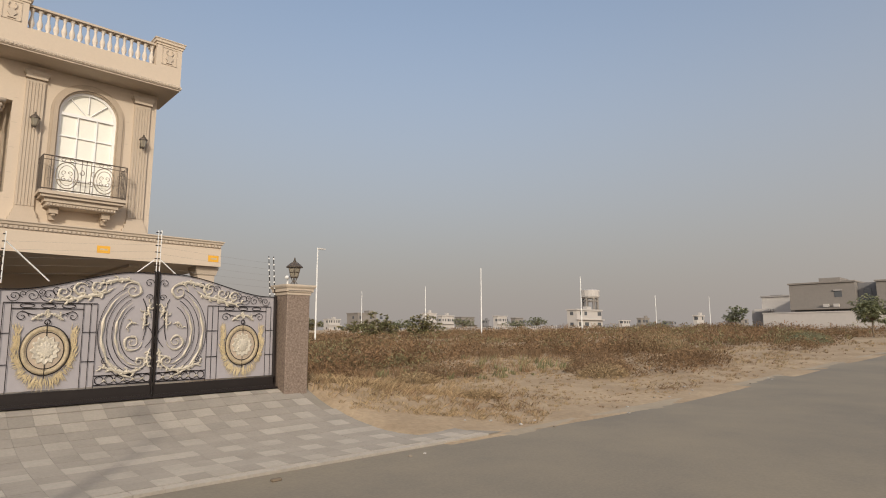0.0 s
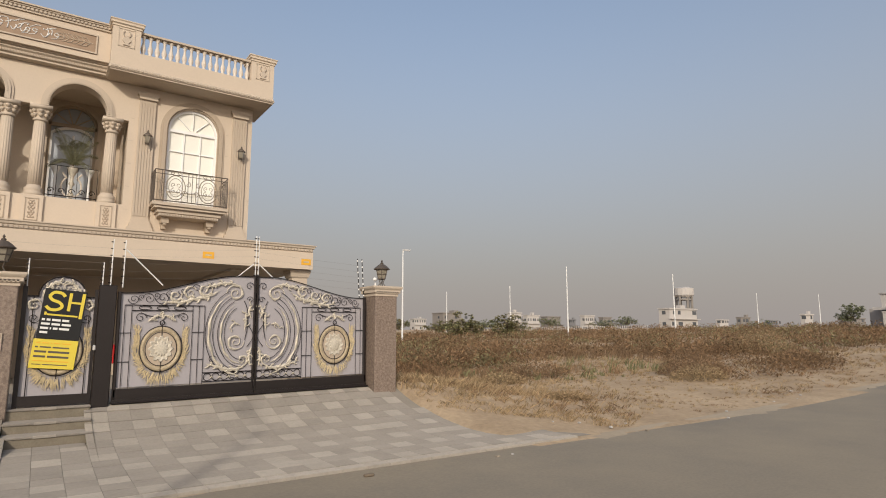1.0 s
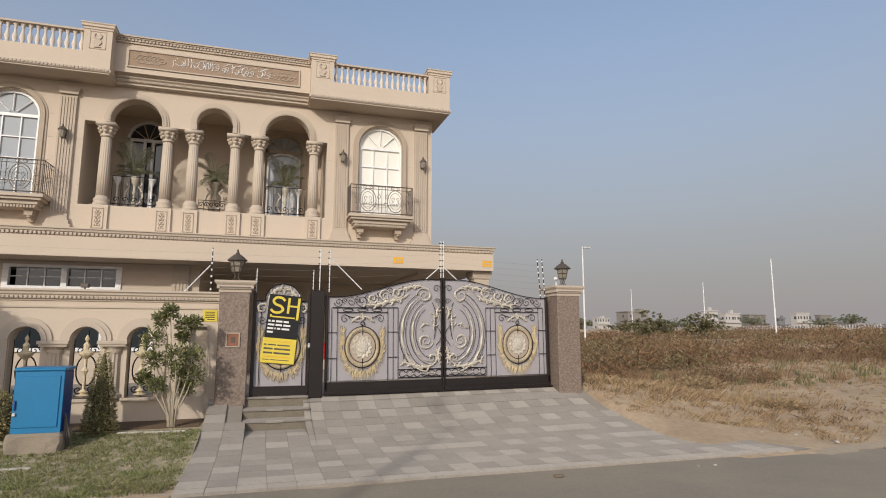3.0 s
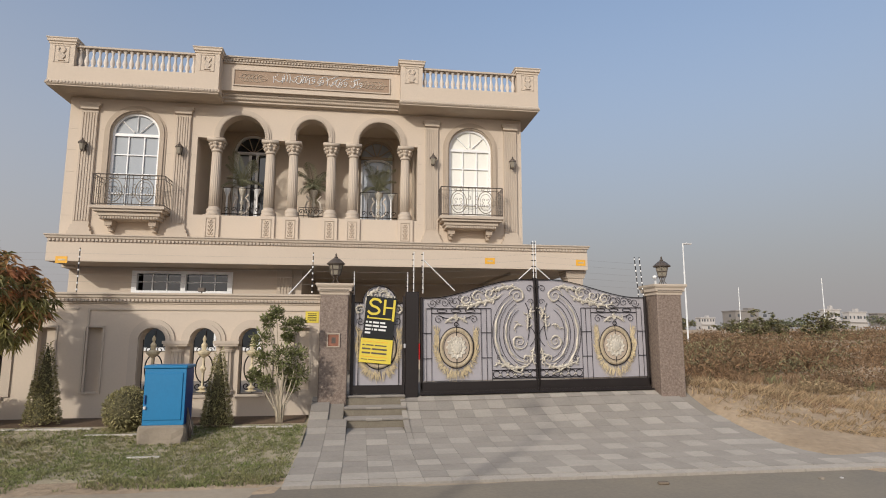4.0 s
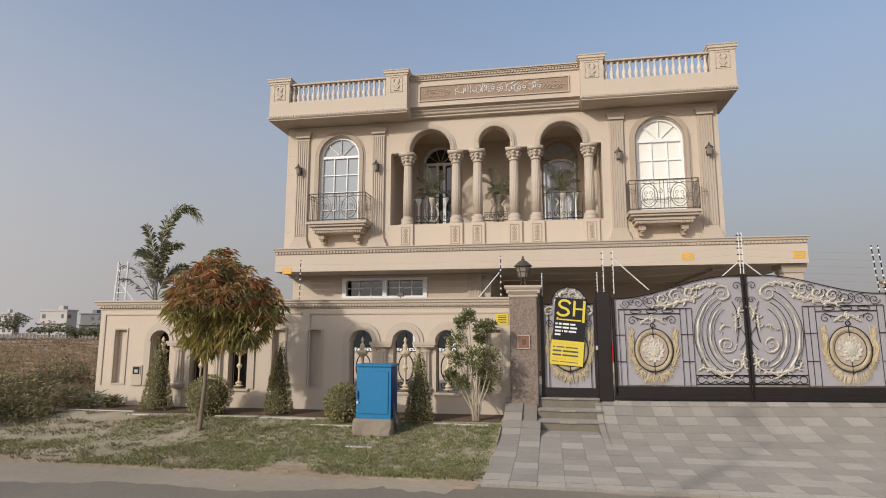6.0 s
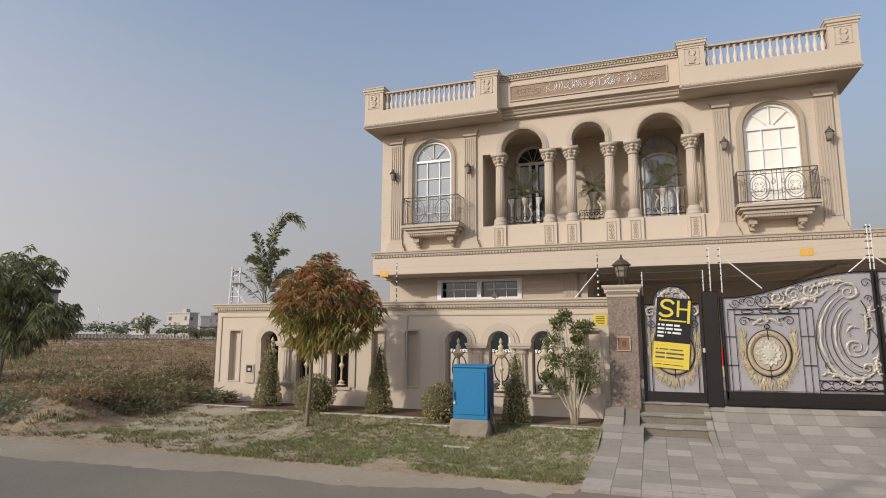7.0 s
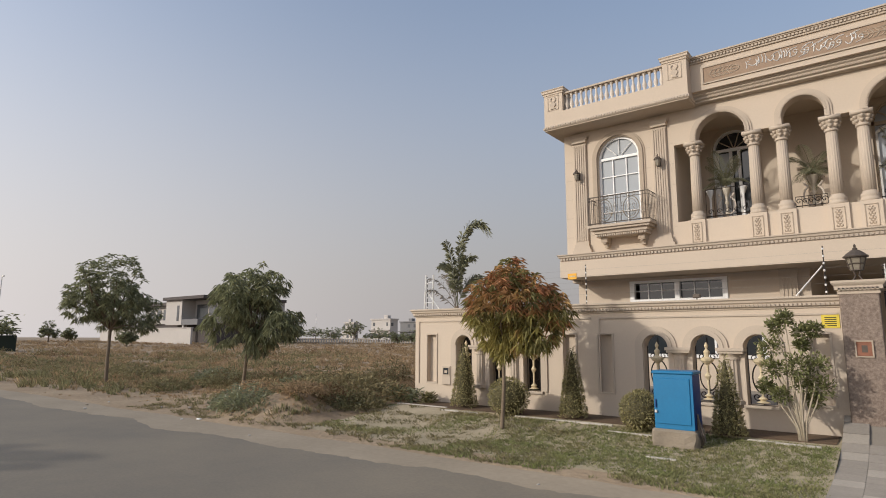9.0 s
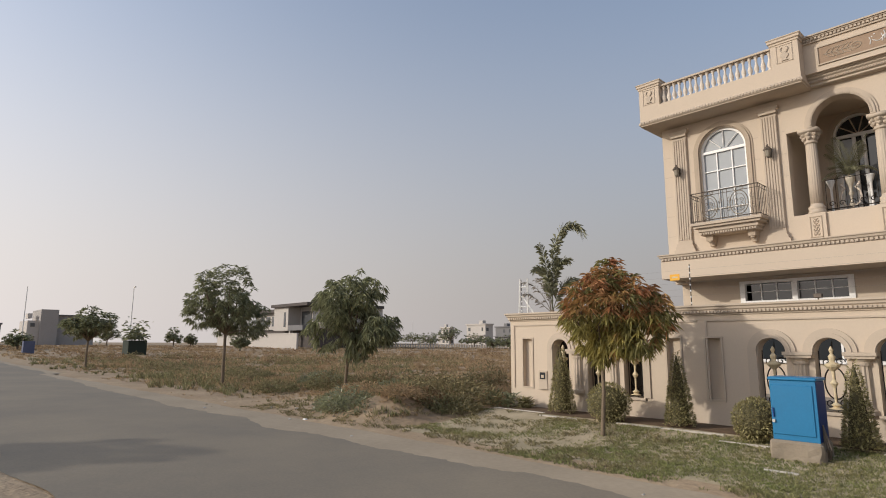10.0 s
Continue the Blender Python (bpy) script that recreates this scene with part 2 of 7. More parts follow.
def boxed(name, dims, material, parent=None, label="", w=0.012):
    bm = bmesh.new()
    bevel_box(bm, *dims, w)
    return part(name, bm, material, parent, label)


def prism(bm, pts, y0, y1):
    """A polygon in x and z, drawn out from y0 to y1."""
    a = [bm.verts.new((x, y0, z)) for x, z in pts]
    b = [bm.verts.new((x, y1, z)) for x, z in pts]
    n = len(pts)
    bm.faces.new(a)
    bm.faces.new(b[::-1])
    for i in range(n):
        bm.faces.new((a[i], b[i], b[(i + 1) % n], a[(i + 1) % n]))
    bmesh.ops.recalc_face_normals(bm, faces=bm.faces)


def lathe(bm, prof, cx=0, cy=0, seg=16, flute=0.0, count=0):
    rings = []
    for r, z in prof:
        ring = []
        for i in range(seg):
            a = 2 * math.pi * i / seg
            k = r * (1 - flute * (0.5 + 0.5 * math.cos(count * a))) if count else r
            ring.append(bm.verts.new((cx + k * math.cos(a), cy + k * math.sin(a), z)))
        rings.append(ring)
    for a, b in zip(rings, rings[1:]):
        for i in range(seg):
            bm.faces.new((a[i], a[(i + 1) % seg], b[(i + 1) % seg], b[i]))
    bm.faces.new(rings[0][::-1])
    bm.faces.new(rings[-1])


def tube(bm, pts, r, seg=5, r1=None):
    """A round bar along a line of points."""
    pts = [Vector(p) for p in pts]
    n = len(pts)
    rings = []
    for i, p in enumerate(pts):
        d = (pts[min(i + 1, n - 1)] - pts[max(i - 1, 0)]).normalized()
        u = d.cross(Vector((0, 1, 0)) if abs(d.y) < 0.9 else Vector((1, 0, 0))).normalized()
        w = d.cross(u)
        k = r if r1 is None else r + (r1 - r) * i / (n - 1)
        rings.append([bm.verts.new(p + (u * math.cos(2 * math.pi * j / seg) + w * math.sin(2 * math.pi * j / seg)) * k) for j in range(seg)])
    for a, b in zip(rings, rings[1:]):
        for j in range(seg):
            bm.faces.new((a[j], a[(j + 1) % seg], b[(j + 1) % seg], b[j]))
    bm.faces.new(rings[0][::-1])
    bm.faces.new(rings[-1])


def ring(bm, prof, x0, x1, y0, y1, caps=True):
    """A moulding run round a box: prof gives how far it stands out, and its height."""
    loops = []
    for o, z in prof:
        loops.append([bm.verts.new(c) for c in ((x0 - o, y0 - o, z), (x1 + o, y0 - o, z), (x1 + o, y1 + o, z), (x0 - o, y1 + o, z))])
    for a, b in zip(loops, loops[1:]):
        for i in range(4):
            bm.faces.new((a[i], a[(i + 1) % 4], b[(i + 1) % 4], b[i]))
    if caps:
        bm.faces.new(loops[0][::-1])
        bm.faces.new(loops[-1])


def dentils(bm, x0, x1, y, z0, z1, step, depth):
    n = max(1, int((x1 - x0) / step))
    for i in range(n):
        a = x0 + (x1 - x0) * (i + 0.2) / n
        box(bm, a, a + (x1 - x0) / n * 0.6, y - depth, y + 0.01, z0, z1)


def arc(cx, cz, r, a0, a1, n):
    return [(cx + r * math.cos(radians(a0 + (a1 - a0) * i / n)), cz + r * math.sin(radians(a0 + (a1 - a0) * i / n))) for i in range(n + 1)]


def arch_panel(bm, x0, x1, z0, z1, cx, r, zs, y0, y1, zb=None):
    """A piece of wall with one round-headed opening, down to zb or through its foot."""
    top = arc(cx, zs, r, 0, 180, 20)
    prism(bm, [(x0, zb if zb else z0), (x0, z1), (x1, z1), (x1, zb if zb else z0), (cx + r, zb if zb else z0)] + top + [(cx - r, zb if zb else z0)], y0, y1)
    if zb:
        box(bm, x0, x1, y0, y1, z0, zb)


def arch_band(bm, cx, zs, r0, r1, y0, y1, zb=None, n=24):
    """A round arch moulding, with straight legs down to zb."""
    leg = zb is not None
    out = ([(cx + r1, zb)] if leg else []) + arc(cx, zs, r1, 0, 180, n) + ([(cx - r1, zb)] if leg else [])
    inn = ([(cx - r0, zb)] if leg else []) + arc(cx, zs, r0, 180, 0, n) + ([(cx + r0, zb)] if leg else [])
    prism(bm, out + inn, y0, y1)


def beads(bm, cx, zs, r, y, size, n, zb=None):
    pts = arc(cx, zs, r, 0, 180, n)
    if zb is not None:
        k = max(1, int((zs - zb) / (math.pi * r / n)))
        pts = [(cx + r, zb + (zs - zb) * i / k) for i in range(k)] + pts + [(cx - r, zb + (zs - zb) * i / k) for i in range(k)]
    for x, z in pts:
        box(bm, x - size, x + size, y - size, y + 0.005, z - size, z + size)


def spiral(cx, cz, r0, turns, a0, hand=1, n=28, y=0.0, tighten=0.12):
    """A scroll of bar, from its rim inward."""
    return [(cx + r0 * (1 - (1 - tighten) * i / n) * math.cos(a0 + hand * turns * 2 * math.pi * i / n), y,
             cz + r0 * (1 - (1 - tighten) * i / n) * math.sin(a0 + hand * turns * 2 * math.pi * i / n)) for i in range(n + 1)]


def smooth(a, b, v):
    k = min(1.0, max(0.0, (v - a) / (b - a)))
    return k * k * (3 - 2 * k)


def rise(x, y):
    """The gentle lie of the land, away from the house."""
    return 0.024 * max(0.0, x - 14) * (1 - smooth(110, 260, x) * 0.5) + 0.9 * smooth(40, 130, -x) if x < 150 else 0.024 * 136 * (1 - smooth(110, 260, x) * 0.5)


def drive_z(x, y):
    s = min(1.0, max(0.0, (y + 3.85) / 3.85))
    k = smooth(1.6, 6.2, x)
    return min(0.045 + (0.50 + 0.05 * k) * s ** (4.0 - 1.1 * k), 0.12 if 0.3 < x < 1.35 else 9)


def ground_z(x, y):
    z = rise(x, y)
    n = noise.noise(Vector((x * 0.35, y * 0.35, 0))) * 0.06 + noise.noise(Vector((x * 1.3, y * 1.3, 3))) * 0.025
    away = smooth(-4.4, -3.2, y)
    if -8.7 < x < -0.2:
        return 0.02 + 0.20 * smooth(-2.8, -0.55, y) + n * 0.3 * away
    if x >= 6.6 or x <= -8.7:
        side = smooth(6.6, 9, x) if x > 0 else smooth(8.7, 10, -x)
        if x > 0:
            z += drive_z(6.5, y) * (1 - smooth(7.0, 11, x)) * smooth(-4.2, -2.5, y) * 0.8
        z += 0.02 + n * away * (0.6 + side) + 0.12 * smooth(-3.8, 0, y) * (1 - side * 0.4)
        if x < -8.7:
            z += 0.55 * math.exp(-((x + 9.7) / 0.8) ** 2 - ((y + 2.6) / 0.7) ** 2) + 0.35 * math.exp(-((x + 10.3) / 1.0) ** 2 - ((y + 0.6) / 0.9) ** 2) + 0.25 * math.exp(-((x + 12.5) / 1.5) ** 2 - ((y + 1.2) / 1.2) ** 2)
        return z
    return -0.02


# ---- ground, road and drive ----
def axis(parts):
    out = []
    for a, b, step in parts:
        n = max(1, round((b - a) / step))
        out += [a + (b - a) * i / n for i in range(n)]
    return out + [parts[-1][1]]


def sheet(name, xs, ys, zf, material, parent=None):
    verts = [(x, y, zf(x, y)) for y in ys for x in xs]
    w = len(xs)
    faces = [(j * w + i, j * w + i + 1, (j + 1) * w + i + 1, (j + 1) * w + i) for j in range(len(ys) - 1) for i in range(w - 1)]
    ob = stuff_mesh(name, verts, faces, material, parent)
    for p in ob.data.polygons:
        p.use_smooth = True
    return ob


GX = axis(((-2500, -400, 300), (-400, -60, 20), (-60, -20, 2), (-20, -8.8, 0.3), (-8.8, 6.7, 0.35), (6.7, 26, 0.35), (26, 70, 2), (70, 400, 15), (400, 2500, 300)))
GY = axis(((-2500, -100, 300), (-100, -20, 10), (-20, -9.5, 1.5), (-9.5, -4.4, 0.85), (-4.4, 8, 0.3), (8, 30, 1), (30, 120, 5), (120, 400, 20), (400, 2500, 300)))
ground = tagged(sheet("ground", GX, GY, lambda x, y: ground_z(x, y) - (0.06 if -9.1 < y < -4.3 else 0), SOIL), "dry sandy ground of open plots", "ground", kind="structure")


def road_edge(x):
    if -0.4 < x < 7.75:
        return -3.86
    return -4.0 - 0.02 * abs(min(0, x + 4)) * (x > -35) + 0.05 * max(0, min(x - 7, 10)) + 0.16 * noise.noise(Vector((x * 0.4, 0, 7))) + 0.06 * noise.noise(Vector((x * 1.9, 0, 2)))


def road_mesh():
    xs = axis(((-400, -60, 10), (-60, -20, 1), (-20, 30, 0.25), (30, 70, 1), (70, 400, 10)))
    rows = [0.0, 0.1, 0.35, 0.65, 0.9, 1.0]
    verts, faces = [], []
    for x in xs:
        a, b = road_edge(x), -9.2 + 0.25 * noise.noise(Vector((x * 0.5, 3, 0)))
        for k in rows:
            y = a + (b - a) * k
            verts.append((x, y, rise(x, y) + 0.012 + 0.022 * math.sin(math.pi * k)))
    n = len(rows)
    for i in range(len(xs) - 1):
        for k in range(n - 1):
            faces.append((i * n + k, i * n + k + 1, (i + 1) * n + k + 1, (i + 1) * n + k))
    ob = stuff_mesh("road", verts, faces, ASPHALT)
    for p in ob.data.polygons:
        p.use_smooth = True
    return tagged(ob, "dusty grey asphalt lane with ragged sandy edges", "road", kind="structure")


road_mesh()


def sand_drifts():
    """Sand blown over the ragged edges of the lane."""
    xs = axis(((-70, -24, 0.4), (-24, 34, 0.08), (34, 80, 0.4)))
    verts, faces = [], []
    for x in xs:
        a = road_edge(x) + 0.06
        n1, n2 = noise.noise(Vector((x * 0.35, 1, 4))), noise.noise(Vector((x * 2.7, 2, 4)))
        w = 0.16 + 0.55 * max(0.0, n1 + 0.25) + 0.20 * n2 + 0.08 * noise.noise(Vector((x * 9, 2, 4)))
        if x < -0.5:
            w += 0.30 + 0.75 * smooth(-2, -7, x) * (1 - smooth(-18, -30, x)) + 0.45 * max(-0.6, noise.noise(Vector((x * 0.55, 7, 4)))) + 0.12 * noise.noise(Vector((x * 6, 7, 4)))
        if -0.5 < x < 7.9:
            w *= 0.35
        b = a - max(0.07, w)
        for k in (0.0, 0.5, 1.0):
            y = a + (b - a) * k
            verts.append((x, y, rise(x, y) + 0.020 + 0.012 * math.sin(math.pi * min(0.8, k + 0.1)) - 0.012 * k))
    for i in range(len(xs) - 1):
        for k in range(2):
            faces.append((i * 3 + k, i * 3 + k + 1, (i + 1) * 3 + k + 1, (i + 1) * 3 + k))
    ob = stuff_mesh("sand_drift", verts, faces, SAND)
    for p in ob.data.polygons:
        p.use_smooth = True
    tagged(ob, "thin drift of pale sand along the lane edge", "sand", kind="stuff")


sand_drifts()


def drive_right(y):
    """The right-hand edge of the drive swings out towards the road."""
    s = min(1.0, max(0.0, (-1.0 - y) / 2.85))
    return 6.6 + 1.35 * s ** 1.5


driveway = thing("driveway", "grey block-paved driveway ramp before the gates", "driveway", kind="structure")


def drive_base():
    ys = axis(((-3.95, 0.35, 0.15),))
    bm = bmesh.new()
    def strip(x_of0, x_of1, n):
        grid = []
        for y in ys:
            a, b = x_of0(y), x_of1(y)
            grid.append([bm.verts.new((a + (b - a) * i / n, y, drive_z(a + (b - a) * (i + 0.001) / n * 0.999, y) - 0.012)) for i in range(n + 1)])
        for r, q in zip(grid, grid[1:]):
            for i in range(n):
                bm.faces.new((r[i], r[i + 1], q[i + 1], q[i]))
    strip(lambda y: -0.24, lambda y: 0.299, 2)
    strip(lambda y: 0.301, lambda y: 1.349, 3)
    strip(lambda y: 1.351, drive_right, 14)
    # cheeks beside the sunk landing
    for x in (0.3, 1.35):
        for y0, y1 in zip(ys, ys[1:]):
            bm.faces.new([bm.verts.new(c) for c in ((x, y0, drive_z(0.8, y0) - 0.02), (x, y1, drive_z(0.8, y1) - 0.02), (x, y1, drive_z(3, y1)), (x, y0, drive_z(3, y0)))])
    part("bedding", bm, JOINT, driveway)


drive_base()
lawn = sheet("lawn", axis(((-8.7, -0.24, 0.15),)), axis(((-3.75, -0.02, 0.15),)), lambda x, y: ground_z(x, y) + 0.012 - 0.06 * smooth(-3.3, -3.75, y) - 0.05 * smooth(-8.2, -8.7, x), LAWN_SOIL)
tagged(lawn, "patchy green lawn with bare earth before the wall", "lawn", kind="structure")

# ---- the house ----
F, S, P, C = 4.6, 4.07, 3.9, 4.25        # fronts of the facade, porch slab, roof boxes and middle parapet
house = thing("house", "two-storey beige classical villa with arches and balustrades", "house")


def block(name, dims, material, parent=house, label=""):
    bm = bmesh.new()
    box(bm, *dims)
    return part(name, bm, material, parent, label)


def arched(name, args, material, parent=house):
    bm = bmesh.new()
    arch_panel(bm, *args)
    return part(name, bm, material, parent)


def house_walls():
    arched("upper_wall", (-6.74, -3.67, 3.86, 7.5, -5.16, 0.57, 6.58, F, F + 0.28, 4.70), PAINT)
    arched("upper_wall", (1.98, 4.85, 3.86, 7.5, 3.42, 0.58, 6.57, F, F + 0.28, 4.70), PAINT)
    for x0, x1, cx, r, zs in ((-3.67, -1.585, -2.56, 0.56, 6.64), (-1.585, -0.005, -0.80, 0.42, 6.76), (-0.005, 1.98, 0.97, 0.56, 6.64)):
        arched("arch_wall", (x0, x1, 6.58, 7.5, cx, r, zs, F, F + 0.28), PAINT)
    block("loggia_parapet", (-3.67, 1.98, F, F + 0.2, 3.86, 4.56), PAINT)
    for dims in ((-6.74, -6.46, F + 0.28, 16, 3.2, 7.5), (4.57, 4.85, F + 0.28, 16, 3.2, 7.5), (-6.46, 4.57, 15.75, 16, 0.4, 7.5)):
        block("outer_wall", dims, PAINT)
    block("loggia_wall", (-3.95, -3.67, F + 0.28, 6.3, 3.9, 7.45), PAINT)
    block("loggia_wall", (1.98, 2.26, F + 0.28, 6.3, 3.9, 7.45), PAINT)
    arched("loggia_wall", (-3.67, -1.55, 4.0, 7.45, -2.60, 0.52, 6.74, 6.3, 6.5), PAINT)
    block("loggia_wall", (-1.55, -0.05, 6.3, 6.5, 4.0, 7.45), PAINT)
    arched("loggia_wall", (-0.05, 1.98, 4.0, 7.45, 0.94, 0.52, 6.75, 6.3, 6.5), PAINT)
    block("loggia_ceiling", (-3.67, 1.98, F + 0.28, 6.3, 7.35, 7.49), PAINT)
    block("loggia_floor", (-3.67, 1.98, F + 0.2, 6.3, 3.9, 4.02), TRIM)
    block("roof", (-6.6, 4.7, F + 0.3, 15.9, 7.5, 7.6), CONCRETE)
    # ground floor under the slab, with a strip window and a wide lower window
    for dims in ((-6.7, -6.3, 5.2, 5.45, 0.35, 3.27), (-2.0, -1.0, 5.2, 5.45, 0.35, 3.27), (-6.3, -5.2, 5.2, 5.45, 2.1, 3.27), (-2.75, -2.0, 5.2, 5.45, 2.1, 3.27), (-5.2, -2.75, 5.2, 5.45, 2.1, 2.62), (-5.2, -2.75, 5.2, 5.45, 3.16, 3.27), (-6.3, -2.0, 5.2, 5.45, 0.35, 1.25),
                 (-6.7, -6.45, 5.45, 16, 0.35, 3.27), (-1.25, -1.0, 5.45, 9.2, 0.35, 3.27), (-1.25, 4.6, 9.2, 9.45, 0.35, 3.27), (4.6, 4.85, 9.2, 16, 0.35, 3.27)):
        block("lower_wall", dims, PAINT)
    win = block("window", (-6.3, -2.0, 5.36, 5.40, 1.25, 2.1), GLASS, house, "dark wide window in a white frame behind the wall")
    for dims in ((-6.35, -1.95, 5.14, 5.3, 1.17, 1.25), (-6.3, -2.0, 5.22, 5.34, 2.03, 2.1), (-6.3, -6.22, 5.22, 5.34, 1.25, 2.03), (-2.08, -2.0, 5.22, 5.34, 1.25, 2.03), (-4.2, -4.1, 5.22, 5.34, 1.25, 2.03), (-5.25, -5.2, 5.24, 5.34, 1.25, 2.03), (-3.15, -3.1, 5.24, 5.34, 1.25, 2.03)):
        block("window_frame", dims, PVC, win)
    block("forecourt", (-8.2, 6.28, 0.25, 16, 0.3, 0.42), PAVER)


house_walls()


def house_slab():
    bm = bmesh.new()
    box(bm, -6.72, 6.45, S, 9.4, 3.27, 3.72)
    part("porch_slab", bm, PAINT, house)
    bm = bmesh.new()
    ring(bm, ((0.0, 3.72), (0.015, 3.74), (0.015, 3.80), (0.05, 3.82), (0.06, 3.86), (0.085, 3.88), (0.085, 3.905)), -6.70, 6.43, S + 0.02, 9.38)
    dentils(bm, -6.70, 6.43, S + 0.005, 3.745, 3.80, 0.085, 0.035)
    part("slab_cornice", bm, TRIM, house)
    bm = bmesh.new()
    box(bm, 5.98, 6.40, 4.3, 4.72, 0.35, 3.27)
    ring(bm, ((0.0, 3.05), (0.03, 3.08), (0.05, 3.17), (0.07, 3.2), (0.07, 3.265)), 5.98, 6.40, 4.3, 4.72)
    part("porch_column", bm, TRIM, house)
    for x0, x1 in ((-1.62, -1.24),):
        bm = bmesh.new()
        box(bm, x0, x1, 5.08, 5.2, 0.4, 3.27)
        for i in range(4):
            a = x0 + 0.05 + i * 0.08
            box(bm, a, a + 0.04, 5.06, 5.09, 0.6, 3.05)
        part("lower_pilaster", bm, TRIM, house)


house_slab()


def pilaster(x0, x1):
    shaft = block("pilaster", (x0, x1, F - 0.05, F + 0.01, 4.2, 7.2), TRIM)
    n = 6
    w = (x1 - x0) / n
    for i in range(n):
        block("flute_rib", (x0 + w * (i + 0.22), x0 + w * (i + 0.78), F - 0.068, F - 0.045, 4.32, 7.08), TRIM, shaft)
    bm = bmesh.new()
    prism(bm, [(x0 - 0.09, 3.91), (x1 + 0.09, 3.91), (x1 + 0.09, 4.05), (x1 + 0.05, 4.07), (x1 + 0.05, 4.14), (x1 + 0.02, 4.16), (x1 + 0.02, 4.22), (x0 - 0.02, 4.22), (x0 - 0.02, 4.16), (x0 - 0.05, 4.14), (x0 - 0.05, 4.07), (x0 - 0.09, 4.05)], F - 0.11, F + 0.01)
    part("base", bm, TRIM, shaft)
    bm = bmesh.new()
    prism(bm, [(x0 - 0.02, 7.15), (x1 + 0.02, 7.15), (x1 + 0.02, 7.22), (x1 + 0.06, 7.26), (x1 + 0.06, 7.33), (x0 - 0.06, 7.33), (x0 - 0.06, 7.26), (x0 - 0.02, 7.22)], F - 0.11, F + 0.01)
    part("capital", bm, TRIM, shaft)


for a, b in ((-6.44, -6.06), (-4.20, -3.84), (2.18, 2.54), (4.35, 4.71)):
    pilaster(a, b)


def siding():
    """Shallow horizontal joints of the rendered facade."""
    for x0, x1 in ((-6.72, -6.53), (-5.97, -5.92), (-4.4, -4.29), (-3.75, -3.69), (2.0, 2.09), (4.20, 4.26), (4.80, 4.84)):
        for k in range(5):
            z = 4.45 + 0.55 * k
            bm = bmesh.new()
            box(bm, x0, x1, F - 0.004, F + 0.002, z, z + 0.014)
            part("wall_joint", bm, TRIM, house)


siding()


def roof_box(x0, x1):
    """A solid roof parapet that overhangs, with a balustrade between two posts."""
    top = bmesh.new()
    box(top, x0, x1, P, F + 0.9, 7.56, 7.98)
    parapet = part("parapet", top, PAINT, house)
    bm = bmesh.new()
    ring(bm, ((-0.04, 7.47), (0.0, 7.48), (0.0, 7.50), (0.03, 7.52), (0.03, 7.56), (0.01, 7.60), (0.0, 7.62)), x0, x1, P, F + 0.9, caps=True)
    dentils(bm, x0, x1, P + 0.0, 7.535, 7.585, 0.075, 0.05)
    part("soffit_moulding", bm, TRIM, parapet)
    bm = bmesh.new()
    box(bm, x0 + 0.5, x1 - 0.5, P + 0.07, P + 0.23, 7.98, 8.02)
    box(bm, x0 + 0.5, x1 - 0.5, P + 0.05, P + 0.25, 8.495, 8.54)
    part("rail", bm, TRIM, parapet)
    for a, b in ((x0, x0 + 0.57), (x1 - 0.58, x1)):
        bm = bmesh.new()
        box(bm, a, b, P, P + 0.55, 7.98, 8.54)
        ring(bm, ((0.0, 8.52), (0.02, 8.53), (0.02, 8.57), (0.05, 8.59), (0.05, 8.64), (0.07, 8.66), (0.07, 8.68)), a, b, P, P + 0.55)
        part("post", bm, PAINT, parapet)
        bm = bmesh.new()
        c = (a + b) / 2
        for u0, u1, w0, w1 in ((c - 0.17, c + 0.17, 8.06, 8.075), (c - 0.17, c + 0.17, 8.475, 8.49), (c - 0.17, c - 0.155, 8.06, 8.49), (c + 0.155, c + 0.17, 8.06, 8.49)):
            box(bm, u0, u1, P - 0.012, P + 0.005, w0, w1)
        # a carved vase with a wreath above it
        side_of = [(0.07, 8.10), (0.07, 8.12), (0.03, 8.14), (0.085, 8.21), (0.075, 8.26), (0.035, 8.28), (0.05, 8.30)]
        prism(bm, [(c + w, z) for w, z in side_of] + [(c - w, z) for w, z in side_of[::-1]], P - 0.026, P + 0.005)
        for h in (-1, 1):
            tube(bm, [(c + h * 0.075 * math.sin(a * 0.35), P - 0.014, 8.375 - 0.075 * math.cos(a * 0.35)) for a in range(8)], 0.016, 5)
        part("carved_panel", bm, TRIM, parapet)
    side = P + 0.15
    n = round((x1 - x0 - 1.15) / 0.147)
    bm = bmesh.new()
    lathe(bm, ((0.05, 8.02), (0.05, 8.05), (0.03, 8.07), (0.055, 8.14), (0.058, 8.19), (0.03, 8.30), (0.026, 8.36), (0.026, 8.40), (0.04, 8.42), (0.028, 8.44), (0.055, 8.465), (0.062, 8.495)), 0, 0, 10)
    for f in bm.faces:
        f.smooth = True
    first = part("baluster", bm, CREAM, parapet)
    span = x1 - x0 - 1.15
    for i in range(n):
        ob = first if i == 0 else new("baluster", first.data)
        ob.parent = parapet
        ob.location = (x0 + 0.57 + span * (i + 0.5) / n, side, 0)


roof_box(-7.0, -3.07)
roof_box(1.46, 5.15)


